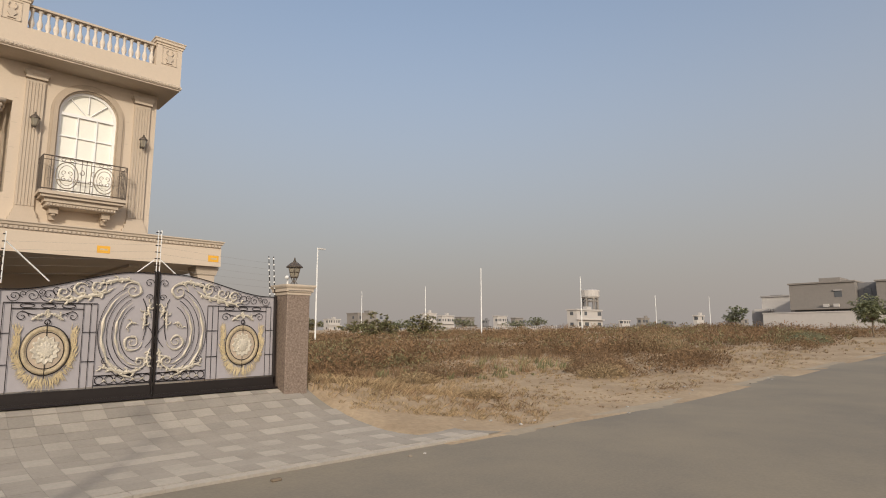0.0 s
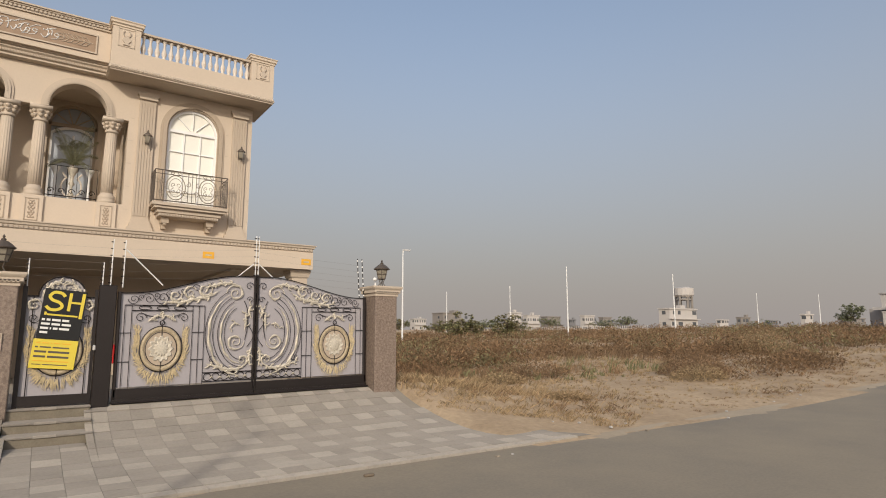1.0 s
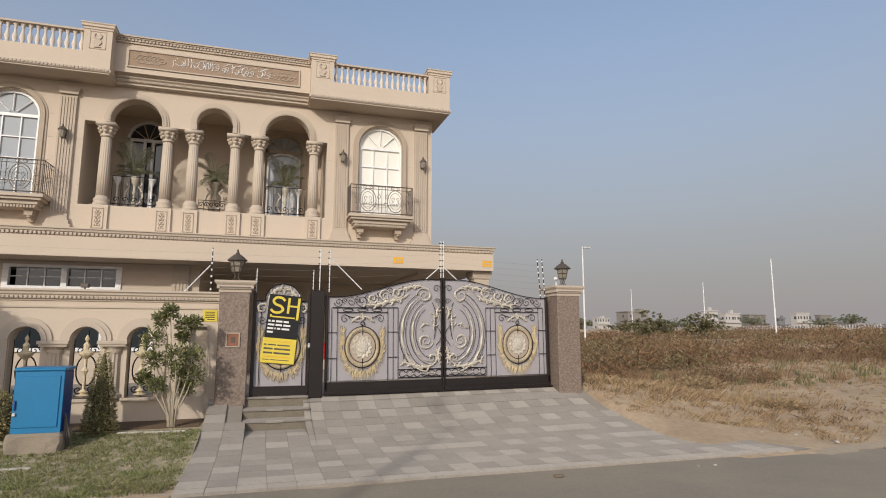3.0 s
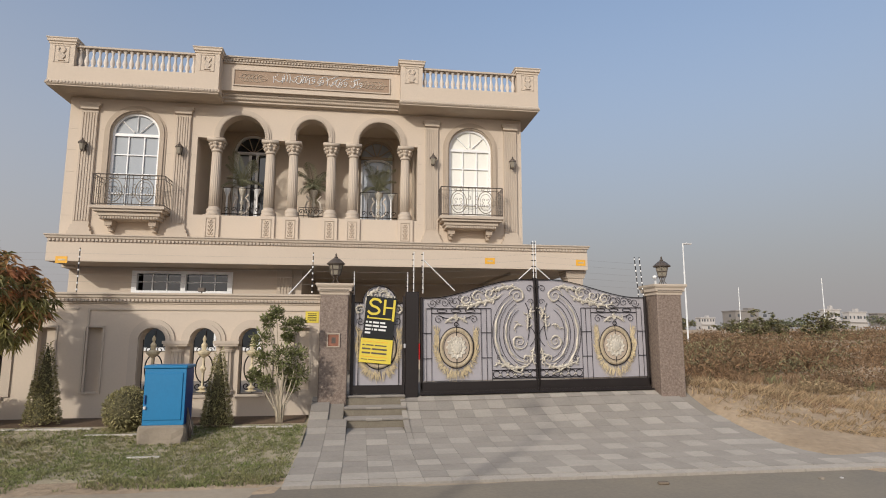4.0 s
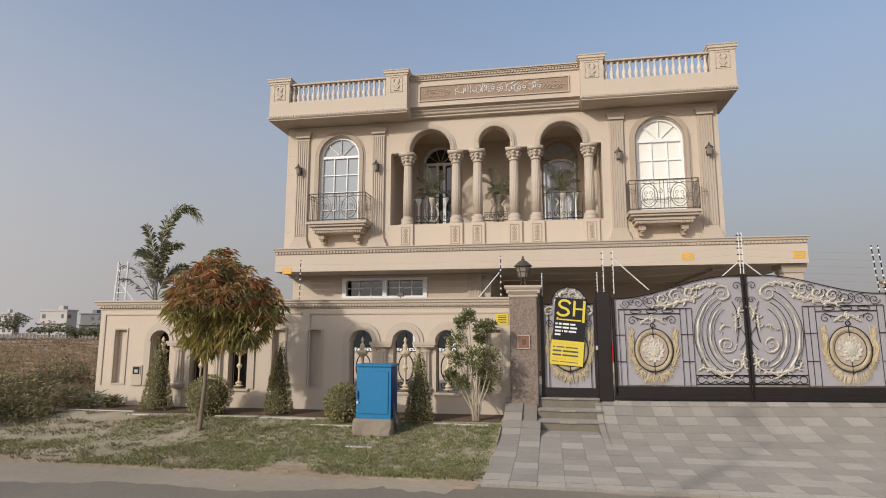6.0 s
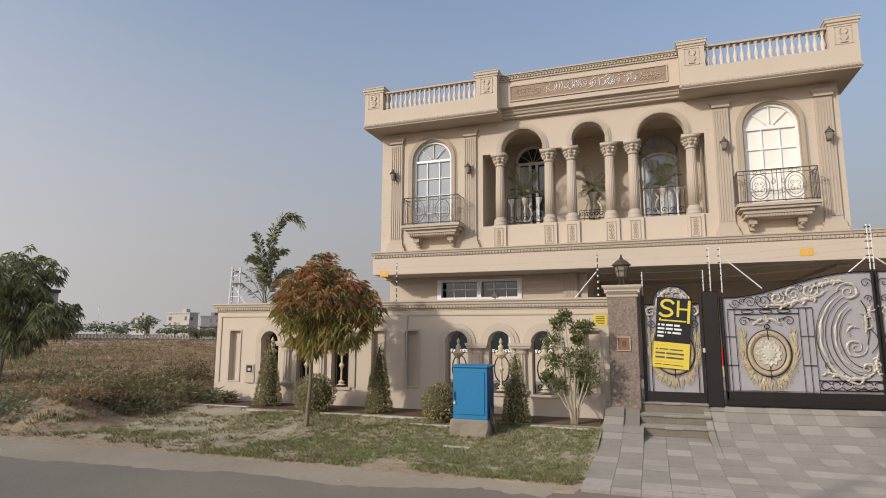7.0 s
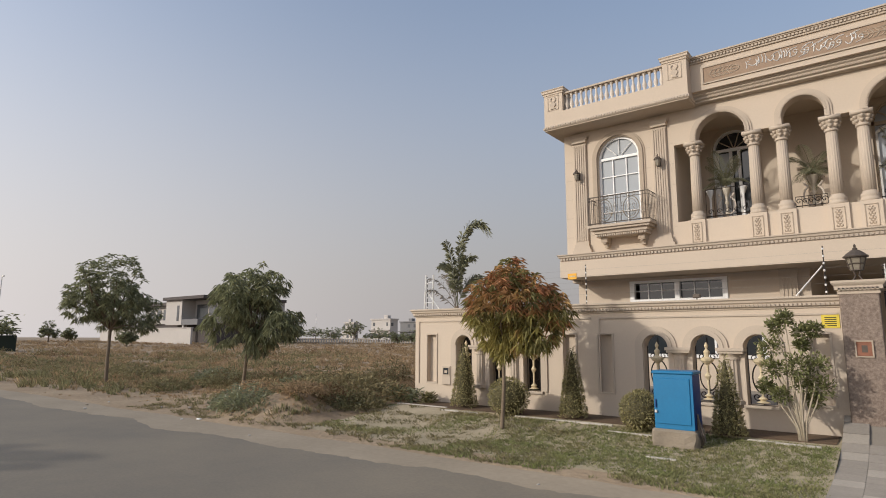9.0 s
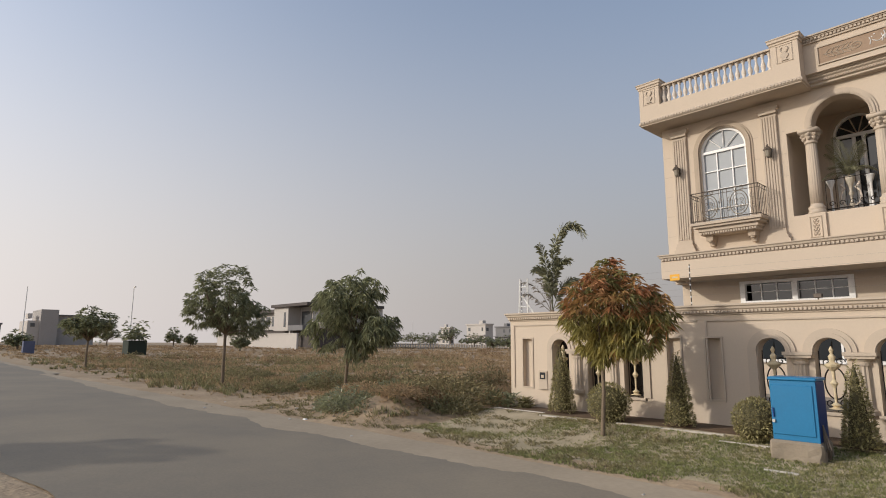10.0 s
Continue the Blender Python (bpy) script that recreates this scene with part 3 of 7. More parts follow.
def middle_parapet():
    mid = block("middle_parapet", (-3.07, 1.46, C, C + 0.3, 7.74, 8.50), PAINT)
    bm = bmesh.new()
    prof = ((0.0, 7.49), (0.05, 7.51), (0.05, 7.55), (0.09, 7.57), (0.09, 7.63), (0.13, 7.66), (0.13, 7.70), (0.17, 7.72), (0.17, 7.75), (0.0, 7.76))
    pts = [(F - 0.1 - o, z) for o, z in prof]
    for (ya, za), (yb, zb) in zip(pts, pts[1:]):
        bm.faces.new([bm.verts.new(c) for c in ((-3.07, ya, za), (1.46, ya, za), (1.46, yb, zb), (-3.07, yb, zb))])
    dentils(bm, -3.07, 1.46, F - 0.18, 7.575, 7.625, 0.05, 0.03)
    dentils(bm, -3.07, 1.46, F - 0.22, 7.665, 7.695, 0.10, 0.02)
    box(bm, -3.07, 1.46, F - 0.09, F + 0.27, 7.49, 7.76)
    part("frieze", bm, TRIM, mid)
    bm = bmesh.new()
    prism(bm, [(-3.06, 8.50), (1.45, 8.50), (1.45, 8.63), (-3.06, 8.63)], C - 0.03, C + 0.3)
    box(bm, -3.06, 1.45, C - 0.07, C + 0.3, 8.57, 8.60)
    box(bm, -3.06, 1.45, C - 0.10, C + 0.3, 8.60, 8.635)
    box(bm, -3.06, 1.45, C - 0.04, C + 0.3, 8.46, 8.50)
    dentils(bm, -3.05, 1.44, C - 0.03, 8.505, 8.555, 0.075, 0.04)
    part("top_cornice", bm, TRIM, mid)
    x0, x1, z0, z1 = -2.80, 1.20, 7.87, 8.32
    name_panel = block("name_panel", (x0, x1, C - 0.012, C + 0.005, z0, z1), PANEL, mid, "carved tan panel with calligraphic strokes")
    bm = bmesh.new()
    for a, b, c, d in ((x0, x1, z0, z0 + 0.03), (x0, x1, z1 - 0.03, z1), (x0, x0 + 0.03, z0 + 0.03, z1 - 0.03), (x1 - 0.03, x1, z0 + 0.03, z1 - 0.03)):
        box(bm, a, b, C - 0.035, C, c, d)
    part("panel_frame", bm, TRIM, name_panel)
    # running calligraphic strokes: uprights, long bowls and dots
    bm = bmesh.new()
    rng = random.Random(4)
    y = C - 0.018
    x = -1.80
    while x < 0.38:
        w = rng.uniform(0.10, 0.24)
        zb = 8.02 + rng.uniform(-0.02, 0.05)
        kind = rng.random()
        if kind < 0.4:
            h = rng.uniform(0.16, 0.24)
            tube(bm, [(x, y, zb), (x + 0.014, y, zb + h * 0.5), (x - 0.01, y, zb + h)], 0.012, 4, 0.007)
            w *= 0.45
        elif kind < 0.8:
            tube(bm, [(x + w * k / 7, y, zb + 0.05 - 0.075 * math.sin(math.pi * k / 7) + 0.05 * (k / 7) ** 2) for k in range(8)], 0.008, 4, 0.014)
        else:
            tube(bm, [(x + 0.05 + 0.04 * math.cos(k * 0.7), y, zb + 0.07 + 0.035 * math.sin(k * 0.7)) for k in range(9)], 0.010, 4)
            tube(bm, [(x + 0.09, y, zb + 0.05), (x + 0.05, y, zb - 0.02), (x - 0.05, y, zb - 0.05)], 0.012, 4, 0.006)
        if rng.random() < 0.35:
            box(bm, x + 0.03, x + 0.052, y - 0.006, C, zb + 0.15, zb + 0.172)
        if rng.random() < 0.25:
            tube(bm, [(x - 0.04, y, zb + 0.12), (x + 0.06, y, zb + 0.19), (x + 0.15, y, zb + 0.20)], 0.009, 4)
        x += w * 0.75
    part("calligraphy", bm, WHITE, name_panel)
    for cx, sgn in ((-2.35, 1), (0.78, -1)):
        bm = bmesh.new()
        for k in range(5):
            for h in (-1, 1):
                tube(bm, [(cx + sgn * (-0.28 + 0.1 * k), C - 0.016, 8.095), (cx + sgn * (-0.21 + 0.1 * k), C - 0.016, 8.095 + h * 0.09), (cx + sgn * (-0.12 + 0.09 * k), C - 0.016, 8.095 + h * 0.10)], 0.012, 4)
        tube(bm, [(cx - 0.32, C - 0.016, 8.095), (cx + 0.34, C - 0.016, 8.095)], 0.012, 4)
        tube(bm, [(cx + 0.3 * sgn + 0.09 * math.cos(k * 0.524), C - 0.016, 8.095 + 0.07 * math.sin(k * 0.524)) for k in range(13)], 0.012, 4)
        part("carved_leaf", bm, TRIM_DARK, name_panel)


middle_parapet()


def arched_window(cx, r, zs, zb, blind):
    """A white round-headed window with glazing bars, set in its opening."""
    y = F + 0.10
    bm = bmesh.new()
    prism(bm, [(cx - r, zb)] + arc(cx, zs, r, 180, 0, 20) + [(cx + r, zb)], y + 0.03, y + 0.05)
    win = part("window", bm, BLIND if blind else GLASS_PALE, house, "white arched window with drawn cream blinds" if blind else "white arched window, its glass coloured pale as if reflecting sky")
    bm = bmesh.new()
    arch_band(bm, cx, zs, r - 0.055, r, y - 0.03, y + 0.03, zb)
    box(bm, cx - r, cx + r, y - 0.025, y + 0.03, zs - 0.04, zs + 0.03)
    part("window_frame", bm, PVC, win)
    for dx in (-0.33, 0.33):
        boxed("glazing_bar", (cx + dx * r - 0.014, cx + dx * r + 0.014, y - 0.012, y + 0.03, zb, zs - 0.04), PVC, win, w=0.003)
    for k in range(1, 4):
        z = zs - 0.02 - k * 0.5
        if z > zb:
            boxed("glazing_bar", (cx - r + 0.05, cx + r - 0.05, y - 0.01, y + 0.03, z - 0.014, z + 0.014), PVC, win, w=0.003)
    for a in (45, 90, 135):
        bm = bmesh.new()
        tube(bm, [(cx + 0.1 * math.cos(radians(a)), y, zs + 0.1 * math.sin(radians(a))), (cx + (r - 0.04) * math.cos(radians(a)), y, zs + (r - 0.04) * math.sin(radians(a)))], 0.016, 4)
        part("glazing_bar", bm, PVC, win)
    # moulding round the opening
    bm = bmesh.new()
    arch_band(bm, cx, zs, r + 0.03, r + 0.12, F - 0.05, F + 0.01, zb)
    arch_band(bm, cx, zs, r + 0.12, r + 0.17, F - 0.02, F + 0.01, zb)
    beads(bm, cx, zs, r + 0.02, F, 0.016, 44, zb)
    part("window_moulding", bm, TRIM_DARK, win)


arched_window(-5.16, 0.57, 6.58, 4.70, False)
arched_window(3.42, 0.58, 6.57, 4.70, True)


def balcony(cx):
    """A shallow iron balcony on a moulded shelf with two brackets."""
    y0, y1, w = F - 0.58, F, 0.84
    bm = bmesh.new()
    for o, z0, z1 in ((0.0, 4.55, 4.62), (0.05, 4.49, 4.55), (0.13, 4.40, 4.49), (0.17, 4.32, 4.40)):
        box(bm, cx - w + o, cx + w - o, y0 + o, y1 + 0.01, z0, z1)
    dentils(bm, cx - w + 0.17, cx + w - 0.17, y0 + 0.17, 4.33, 4.38, 0.06, 0.03)
    bal = part("balcony", bm, TRIM, house, "moulded beige balcony shelf with a scrolled iron railing")
    for s in (-1, 1):
        bm = bmesh.new()
        c = cx + s * 0.5
        prism(bm, [(c - 0.09, 4.32), (c + 0.09, 4.32), (c + 0.08, 4.18), (c - 0.08, 4.18)], F - 0.30, F + 0.01)
        prism(bm, [(c - 0.07, 4.18), (c + 0.07, 4.18), (c + 0.05, 4.06), (c - 0.05, 4.06)], F - 0.14, F + 0.01)
        lathe(bm, ((0.02, 4.12), (0.05, 4.14), (0.05, 4.18), (0.02, 4.2)), c, F - 0.24, 8)
        part("bracket", bm, TRIM_DARK, bal)
    zt, zb = 5.38, 4.66
    bm = bmesh.new()
    xa, xb, ya = cx - w + 0.03, cx + w - 0.03, y0 + 0.03
    for z in (zt, zb, zt - 0.09):
        tube(bm, [(xa, y1, z), (xa, ya, z), (xb, ya, z), (xb, y1, z)], 0.008 if z == zt - 0.09 else 0.014, 5)
    for x in (xa, xb):
        for k in range(5):
            y = ya + (y1 - ya) * k / 5
            bar = bmesh.new()
            tube(bar, [(x, y, zb - 0.03), (x, y, zt)], 0.008 if k else 0.011, 4)
            part("baluster", bar, BRONZE, bal)
    for x in (cx, cx - 0.09, cx + 0.09, cx - 0.66, cx + 0.66):
        bar = bmesh.new()
        tube(bar, [(x, ya, zb), (x, ya, zt)], 0.007, 4)
        part("baluster", bar, BRONZE, bal)
    part("railing", bm, BRONZE, bal, "dark bronze railing")
    bm = bmesh.new()
    zc = (zt + zb) / 2 - 0.03
    for s in (-1, 1):
        c = cx + s * 0.36
        tube(bm, [(c + 0.21 * math.cos(a * math.pi / 12), ya, zc + 0.29 * math.sin(a * math.pi / 12)) for a in range(25)], 0.011, 4)
        tube(bm, [(c + 0.15 * math.cos(a * math.pi / 12), ya, zc + 0.22 * math.sin(a * math.pi / 12)) for a in range(25)], 0.007, 4)
        for h in (-1, 1):
            tube(bm, spiral(c + h * 0.09, zt - 0.04, 0.06, 1.2, math.pi / 2, h, 14, ya), 0.007, 4)
            tube(bm, spiral(c + h * 0.05, zc + 0.06, 0.06, 1.1, -math.pi / 2, h, 14, ya), 0.007, 4)
            tube(bm, spiral(c + h * 0.05, zc - 0.08, 0.06, 1.1, math.pi / 2, -h, 14, ya), 0.007, 4)
            tube(bm, spiral(cx + s * 0.12 + h * 0.03, zc + h * 0.1, 0.07, 1.1, h * math.pi / 2, s, 14, ya), 0.008, 4)
        tube(bm, spiral(cx + s * 0.68, zc + 0.12, 0.08, 1.2, math.pi / 2, s, 14, ya), 0.007, 4)
        tube(bm, spiral(cx + s * 0.68, zc - 0.14, 0.08, 1.2, -math.pi / 2, -s, 14, ya), 0.007, 4)
    part("scrollwork", bm, RAIL_GOLD, bal, "dulled gold scrolls and oval rings")


balcony(-5.02)
balcony(3.36)


def loggia():
    cols = (-3.22, -1.87, -1.28, -0.30, 0.28, 1.66)
    bm = bmesh.new()
    lathe(bm, ((0.185, 4.56), (0.185, 4.63), (0.16, 4.64), (0.175, 4.68), (0.175, 4.73), (0.14, 4.76), (0.13, 4.80)), 0, 0, 20)
    lathe(bm, ((0.13, 4.80), (0.128, 5.4), (0.115, 6.24)), 0, 0, 64, 0.10, 16)
    lathe(bm, ((0.125, 6.24), (0.14, 6.26), (0.14, 6.29), (0.12, 6.30), (0.13, 6.36), (0.16, 6.44), (0.19, 6.50)), 0, 0, 16)
    box(bm, -0.21, 0.21, -0.21, 0.21, 6.50, 6.58)
    for a in range(8):
        t = a * math.pi / 4
        for r, z in ((0.14, 6.36), (0.17, 6.44)):
            lathe(bm, ((0.015, z - 0.04), (0.045, z), (0.05, z + 0.03), (0.02, z + 0.05)), r * math.cos(t), r * math.sin(t), 6)
    first = soft_part("column", bm, TRIM, house, "fluted column with leafy capital")
    for i, x in enumerate(cols):
        ob = first if i == 0 else new("column", first.data)
        ob.parent = house
        ob.location = (x, F + 0.16, 0)
        tagged(ob, "fluted column with leafy capital")
        bm = bmesh.new()
        box(bm, x - 0.2, x + 0.2, F - 0.06, F + 0.36, 3.9, 4.56)
        ped = part("pedestal", bm, PAINT, house)
        bm = bmesh.new()
        for a, b, c, d in ((x - 0.12, x + 0.12, 4.0, 4.014), (x - 0.12, x + 0.12, 4.466, 4.48), (x - 0.12, x - 0.106, 4.0, 4.48), (x + 0.106, x + 0.12, 4.0, 4.48)):
            box(bm, a, b, F - 0.075, F - 0.05, c, d)
        for k in range(4):
            for h in (-1, 1):
                tube(bm, spiral(x + h * 0.04, 4.08 + 0.1 * k, 0.05, 0.9, math.pi / 2, h, 10, F - 0.065), 0.012, 4)
        part("carved_panel", bm, TRIM_DARK, ped)
    for cx, r, zs in ((-2.56, 0.56, 6.64), (-0.80, 0.42, 6.76), (0.97, 0.56, 6.64)):
        bm = bmesh.new()
        arch_band(bm, cx, zs, r + 0.0, r + 0.10, F - 0.06, F + 0.01, 6.58)
        arch_band(bm, cx, zs, r + 0.10, r + 0.15, F - 0.03, F + 0.01, 6.58)
        beads(bm, cx, zs, r + 0.03, F - 0.055, 0.017, 40)
        part("arch_moulding", bm, TRIM, house)
    # two round-headed doors at the back
    for cx, r, zs, open_leaf in ((-2.60, 0.52, 6.74, True), (0.94, 0.52, 6.75, False)):
        bm = bmesh.new()
        prism(bm, [(cx - r, 4.02)] + arc(cx, zs, r, 180, 0, 16) + [(cx + r, 4.02)], 6.42, 6.44)
        door = part("door", bm, GLASS if open_leaf else DOOR_GLASS, house, "arched glazed door standing ajar" if open_leaf else "arched glazed door, its glass coloured pale like reflected sky")
        bm = bmesh.new()
        arch_band(bm, cx, zs, r - 0.06, r, 6.33, 6.40, 4.02)
        box(bm, cx - r, cx + r, 6.33, 6.40, zs - 0.05, zs + 0.03)
        part("door_frame", bm, PVC if open_leaf else TRIM_DARK, door)
        for a in (36, 72, 108, 144):
            bm = bmesh.new()
            tube(bm, [(cx, 6.38, zs), (cx + r * math.cos(radians(a)), 6.38, zs + r * math.sin(radians(a)))], 0.015, 4)
            part("glazing_bar", bm, TRIM, door)
        if open_leaf:
            for x0, x1 in ((cx - r + 0.06, cx - r + 0.14), (cx + 0.08, cx + 0.16), (cx - 0.12, cx - 0.04)):
                boxed("door_stile", (x0, x1, 6.30, 6.35, 4.04, zs - 0.05), PVC, door)
            boxed("pane", (cx - r + 0.14, cx - 0.12, 6.325, 6.335, 4.1, zs - 0.1), DOOR_GLASS, door)
        if not open_leaf:
            # a shallow white arched head and two stiles below the fanlight
            bm = bmesh.new()
            tube(bm, [(x, 6.36, z) for x, z in arc(cx, zs - 0.72, 0.66, 45, 135, 12)], 0.035, 5)
            for x in (cx - 0.44, cx + 0.44, cx + 0.02):
                tube(bm, [(x, 6.36, 4.04), (x, 6.36, zs - 0.24)], 0.03, 5)
            part("leaf_frame", bm, PVC, door)
        bm = bmesh.new()
        arch_band(bm, cx, zs, r, r + 0.12, 6.26, 6.31, 4.02)
        part("door_moulding", bm, TRIM, door)
    # railings low in the arches
    for x0, x1 in ((-3.02, -2.05), (-1.10, -0.48), (0.48, 1.46)):
        bm = bmesh.new()
        top = 5.32 if x0 > 0 or x0 < -2 else 4.86
        tube(bm, [(x0, F + 0.16, top), (x1, F + 0.16, top)], 0.008, 4)
        n = 5
        rail = part("loggia_railing", bm, IRON, house, "low black iron railing")
        bm = bmesh.new()
        tube(bm, [(x0, F + 0.16, 4.64), (x1, F + 0.16, 4.64)], 0.012, 4)
        part("bottom_rail", bm, IRON, rail)
        for i in range(n + 1):
            x = x0 + (x1 - x0) * i / n
            bm = bmesh.new()
            tube(bm, [(x, F + 0.16, 4.56), (x, F + 0.16, top)], 0.006, 4)
            part("bar", bm, IRON, rail)
        for i in range(n):
            bm = bmesh.new()
            tube(bm, spiral(x0 + (x1 - x0) * (i + 0.5) / n, 4.75, 0.07, 1.2, 0, 1, 12, F + 0.16), 0.009, 4)
            part("scroll", bm, IRON, rail)


loggia()


def strip_window():
    boxed("strip_window", (-4.98, -2.82, 5.30, 5.32, 2.66, 3.12), GLASS, house, "dark strip window in white frames")
    win = house.children[-1]
    bm = bmesh.new()
    for a, b, c, d in ((-5.2, -2.75, 2.6, 2.68), (-5.2, -2.75, 3.11, 3.18), (-5.2, -5.08, 2.68, 3.11), (-2.87, -2.75, 2.68, 3.11), (-4.02, -3.90, 2.68, 3.11)):
        box(bm, a, b, 5.16, 5.3, c, d)
    part("window_frame", bm, PVC, win)
    for i in range(1, 6):
        for x0 in (-5.08, -3.90):
            if i < 3:
                x = x0 + i * 0.35
                boxed("glazing_bar", (x - 0.012, x + 0.012, 5.26, 5.30, 2.68, 3.11), PVC, win, w=0.002)
    boxed("glazing_bar", (-5.08, -2.87, 5.27, 5.30, 2.9, 2.915), PVC, win, w=0.002)


strip_window()

# ---- boundary wall ----
def boundary_wall():
    wall = thing("wall_boundary", "beige plastered garden wall with arched openings and fluted columns", "wall", kind="structure")
    y0, y1 = 0.0, 0.24
    bays = ((-8.45, -4.05, (-7.05, -6.20, -5.38), (-7.95, -4.55), 0.20, 1.49), (-4.05, -0.15, (-2.91, -2.09, -1.29), (-3.83, -0.46), 0.21, 1.49))
    for x0, x1, ops, niches, r, zs in bays:
        zb, zt = 0.60, 2.10
        for n in niches:
            block("niche_back", (n - 0.13, n + 0.13, y0 + 0.10, y1, zb, zt), PAINT, wall)
            block("niche_head", (n - 0.13, n + 0.13, y0, y0 + 0.10, 1.71, zt), PAINT, wall)
            block("niche_sill", (n - 0.13, n + 0.13, y0, y0 + 0.10, zb, 0.66), PAINT, wall)
        block("masonry", (x0, niches[0] - 0.13, y0, y1, zb, zt), PAINT, wall)
        block("masonry", (niches[1] + 0.13, x1, y0, y1, zb, zt), PAINT, wall)
        cuts = [niches[0] + 0.13] + [(p + q) / 2 for p, q in zip(ops, ops[1:])] + [niches[1] - 0.13]
        for cx, c0, c1 in zip(ops, cuts, cuts[1:]):
            arched("arch_masonry", (c0, c1, zb, zt, cx, r, zs, y0, y1), PAINT, wall)
    block("plinth", (-8.45, -0.15, y0, y1, -0.1, 0.60), PAINT, wall)
    # added near-black panel: stands for the shaded planting behind the left openings
    block("backing_sheet", (-7.4, -5.05, 0.30, 0.31, 0.42, 2.0), DARK, wall, "added dark panel standing for shaded planting behind the grilles")
    # side walls towards the back
    for x in (-8.45, 6.30):
        bm = bmesh.new()
        box(bm, x, x + 0.24, 0.245, 16.2, -0.1, 2.1)
        part("side_masonry", bm, PAINT, wall)
        bm = bmesh.new()
        box(bm, x - 0.05, x + 0.29, 0.26, 16.2, 2.1, 2.2)
        part("side_coping", bm, TRIM, wall)
    bm = bmesh.new()
    ring(bm, ((0.0, 2.10), (0.02, 2.11), (0.02, 2.13), (0.045, 2.14), (0.045, 2.19), (0.07, 2.21), (0.075, 2.24), (0.10, 2.26), (0.10, 2.29)), -8.45, -0.15, y0, y1)
    dentils(bm, -8.45, -0.15, y0 - 0.035, 2.145, 2.185, 0.06, 0.035)
    part("coping", bm, TRIM, wall)
    bm = bmesh.new()
    for x0, x1, ops, niches, r, zs in bays:
        box(bm, x0 + 0.10, x1 - 0.05, y0 - 0.02, y0 + 0.005, 2.0, 2.03)
        box(bm, x0 + 0.10, x0 + 0.13, y0 - 0.02, y0 + 0.005, 0.62, 2.0)
        for n in niches:
            for a, b, c, d in ((n - 0.16, n + 0.16, 1.71, 1.74), (n - 0.16, n + 0.16, 0.63, 0.66), (n - 0.16, n - 0.13, 0.66, 1.71), (n + 0.13, n + 0.16, 0.66, 1.71)):
                box(bm, a, b, y0 - 0.018, y0 + 0.005, c, d)
        for i, cx in enumerate(ops):
            arch_band(bm, cx, zs, r + 0.01, r + 0.08, y0 - 0.05, y0 + 0.01)
            arch_band(bm, cx, zs, r + 0.08, r + 0.15, y0 - 0.03, y0 + 0.01)
            if i == 0:
                box(bm, cx - r - 0.15, cx - r - 0.01, y0 - 0.03, y0 + 0.01, 0.6, zs)
            if i == 2:
                box(bm, cx + r + 0.01, cx + r + 0.15, y0 - 0.03, y0 + 0.01, 0.6, zs)
            box(bm, cx - r - 0.05, cx + r + 0.05, y0 - 0.04, y0 + 0.1, 0.55, 0.60)
    part("wall_moulding", bm, TRIM, wall)
    for x0, x1, ops, niches, r, zs in bays:
        for a, b in zip(ops, ops[1:]):
            c = (a + b) / 2
            bm = bmesh.new()
            lathe(bm, ((0.15, 0.60), (0.15, 0.66), (0.12, 0.68), (0.115, 0.72)), c, y0 + 0.02, 16)
            lathe(bm, ((0.115, 0.72), (0.105, 1.30)), c, y0 + 0.02, 48, 0.12, 12)
            lathe(bm, ((0.12, 1.30), (0.125, 1.34), (0.11, 1.35), (0.145, 1.40)), c, y0 + 0.02, 16)
            box(bm, c - 0.19, c + 0.19, y0 - 0.14, y0 + 0.1, 1.40, 1.44)
            box(bm, c - 0.21, c + 0.21, y0 - 0.16, y0 + 0.1, 1.44, 1.49)
            part("wall_column", bm, TRIM, wall)
        for cx in ops:
            bm = bmesh.new()
            for x in (cx - r + 0.02, cx, cx + r - 0.02):
                tube(bm, [(x, y0 + 0.15, 0.60), (x, y0 + 0.15, zs + (0.16 if x == cx else 0.02))], 0.008, 4)
            tube(bm, [(cx + 0.14 * math.cos(a * math.pi / 10), y0 + 0.14, 1.02 + 0.24 * math.sin(a * math.pi / 10)) for a in range(21)], 0.011, 4)
            for h in (-1, 1):
                for z in (0.72, 1.34):
                    tube(bm, spiral(cx + h * 0.09, z, 0.07, 1.3, 0, h, 14, y0 + 0.14), 0.008, 4)
            grille = part("grille", bm, IRON, wall, "black iron grille with gilded finials")
            bm = bmesh.new()
            prof = ((0.01, 0.62), (0.09, 0.64), (0.03, 0.67), (0.06, 0.70), (0.015, 0.74), (0.015, 0.95), (0.05, 1.02), (0.015, 1.08), (0.02, 1.20), (0.09, 1.27), (0.10, 1.30), (0.03, 1.34), (0.045, 1.42), (0.015, 1.47), (0.03, 1.52), (0.005, 1.58))
            lathe(bm, [(q * 1.15, z) for q, z in prof], cx, y0 + 0.07, 8)
            part("gilded_finial", bm, GILT, grille)
    # small meter box
    bm = bmesh.new()
    bevel_box(bm, -7.63, -7.39, -0.05, 0.0, 0.62, 1.02, 0.008)
    part("meter_box", bm, TRIM, wall)
    bm = bmesh.new()
    for dims in ((-7.60, -7.42, 0.985, 1.0), (-7.60, -7.42, 0.825, 0.84), (-7.60, -7.585, 0.84, 0.985), (-7.435, -7.42, 0.84, 0.985)):
        box(bm, dims[0], dims[1], -0.062, -0.048, dims[2], dims[3])
    box(bm, -7.55, -7.48, -0.060, -0.048, 0.87, 0.93)
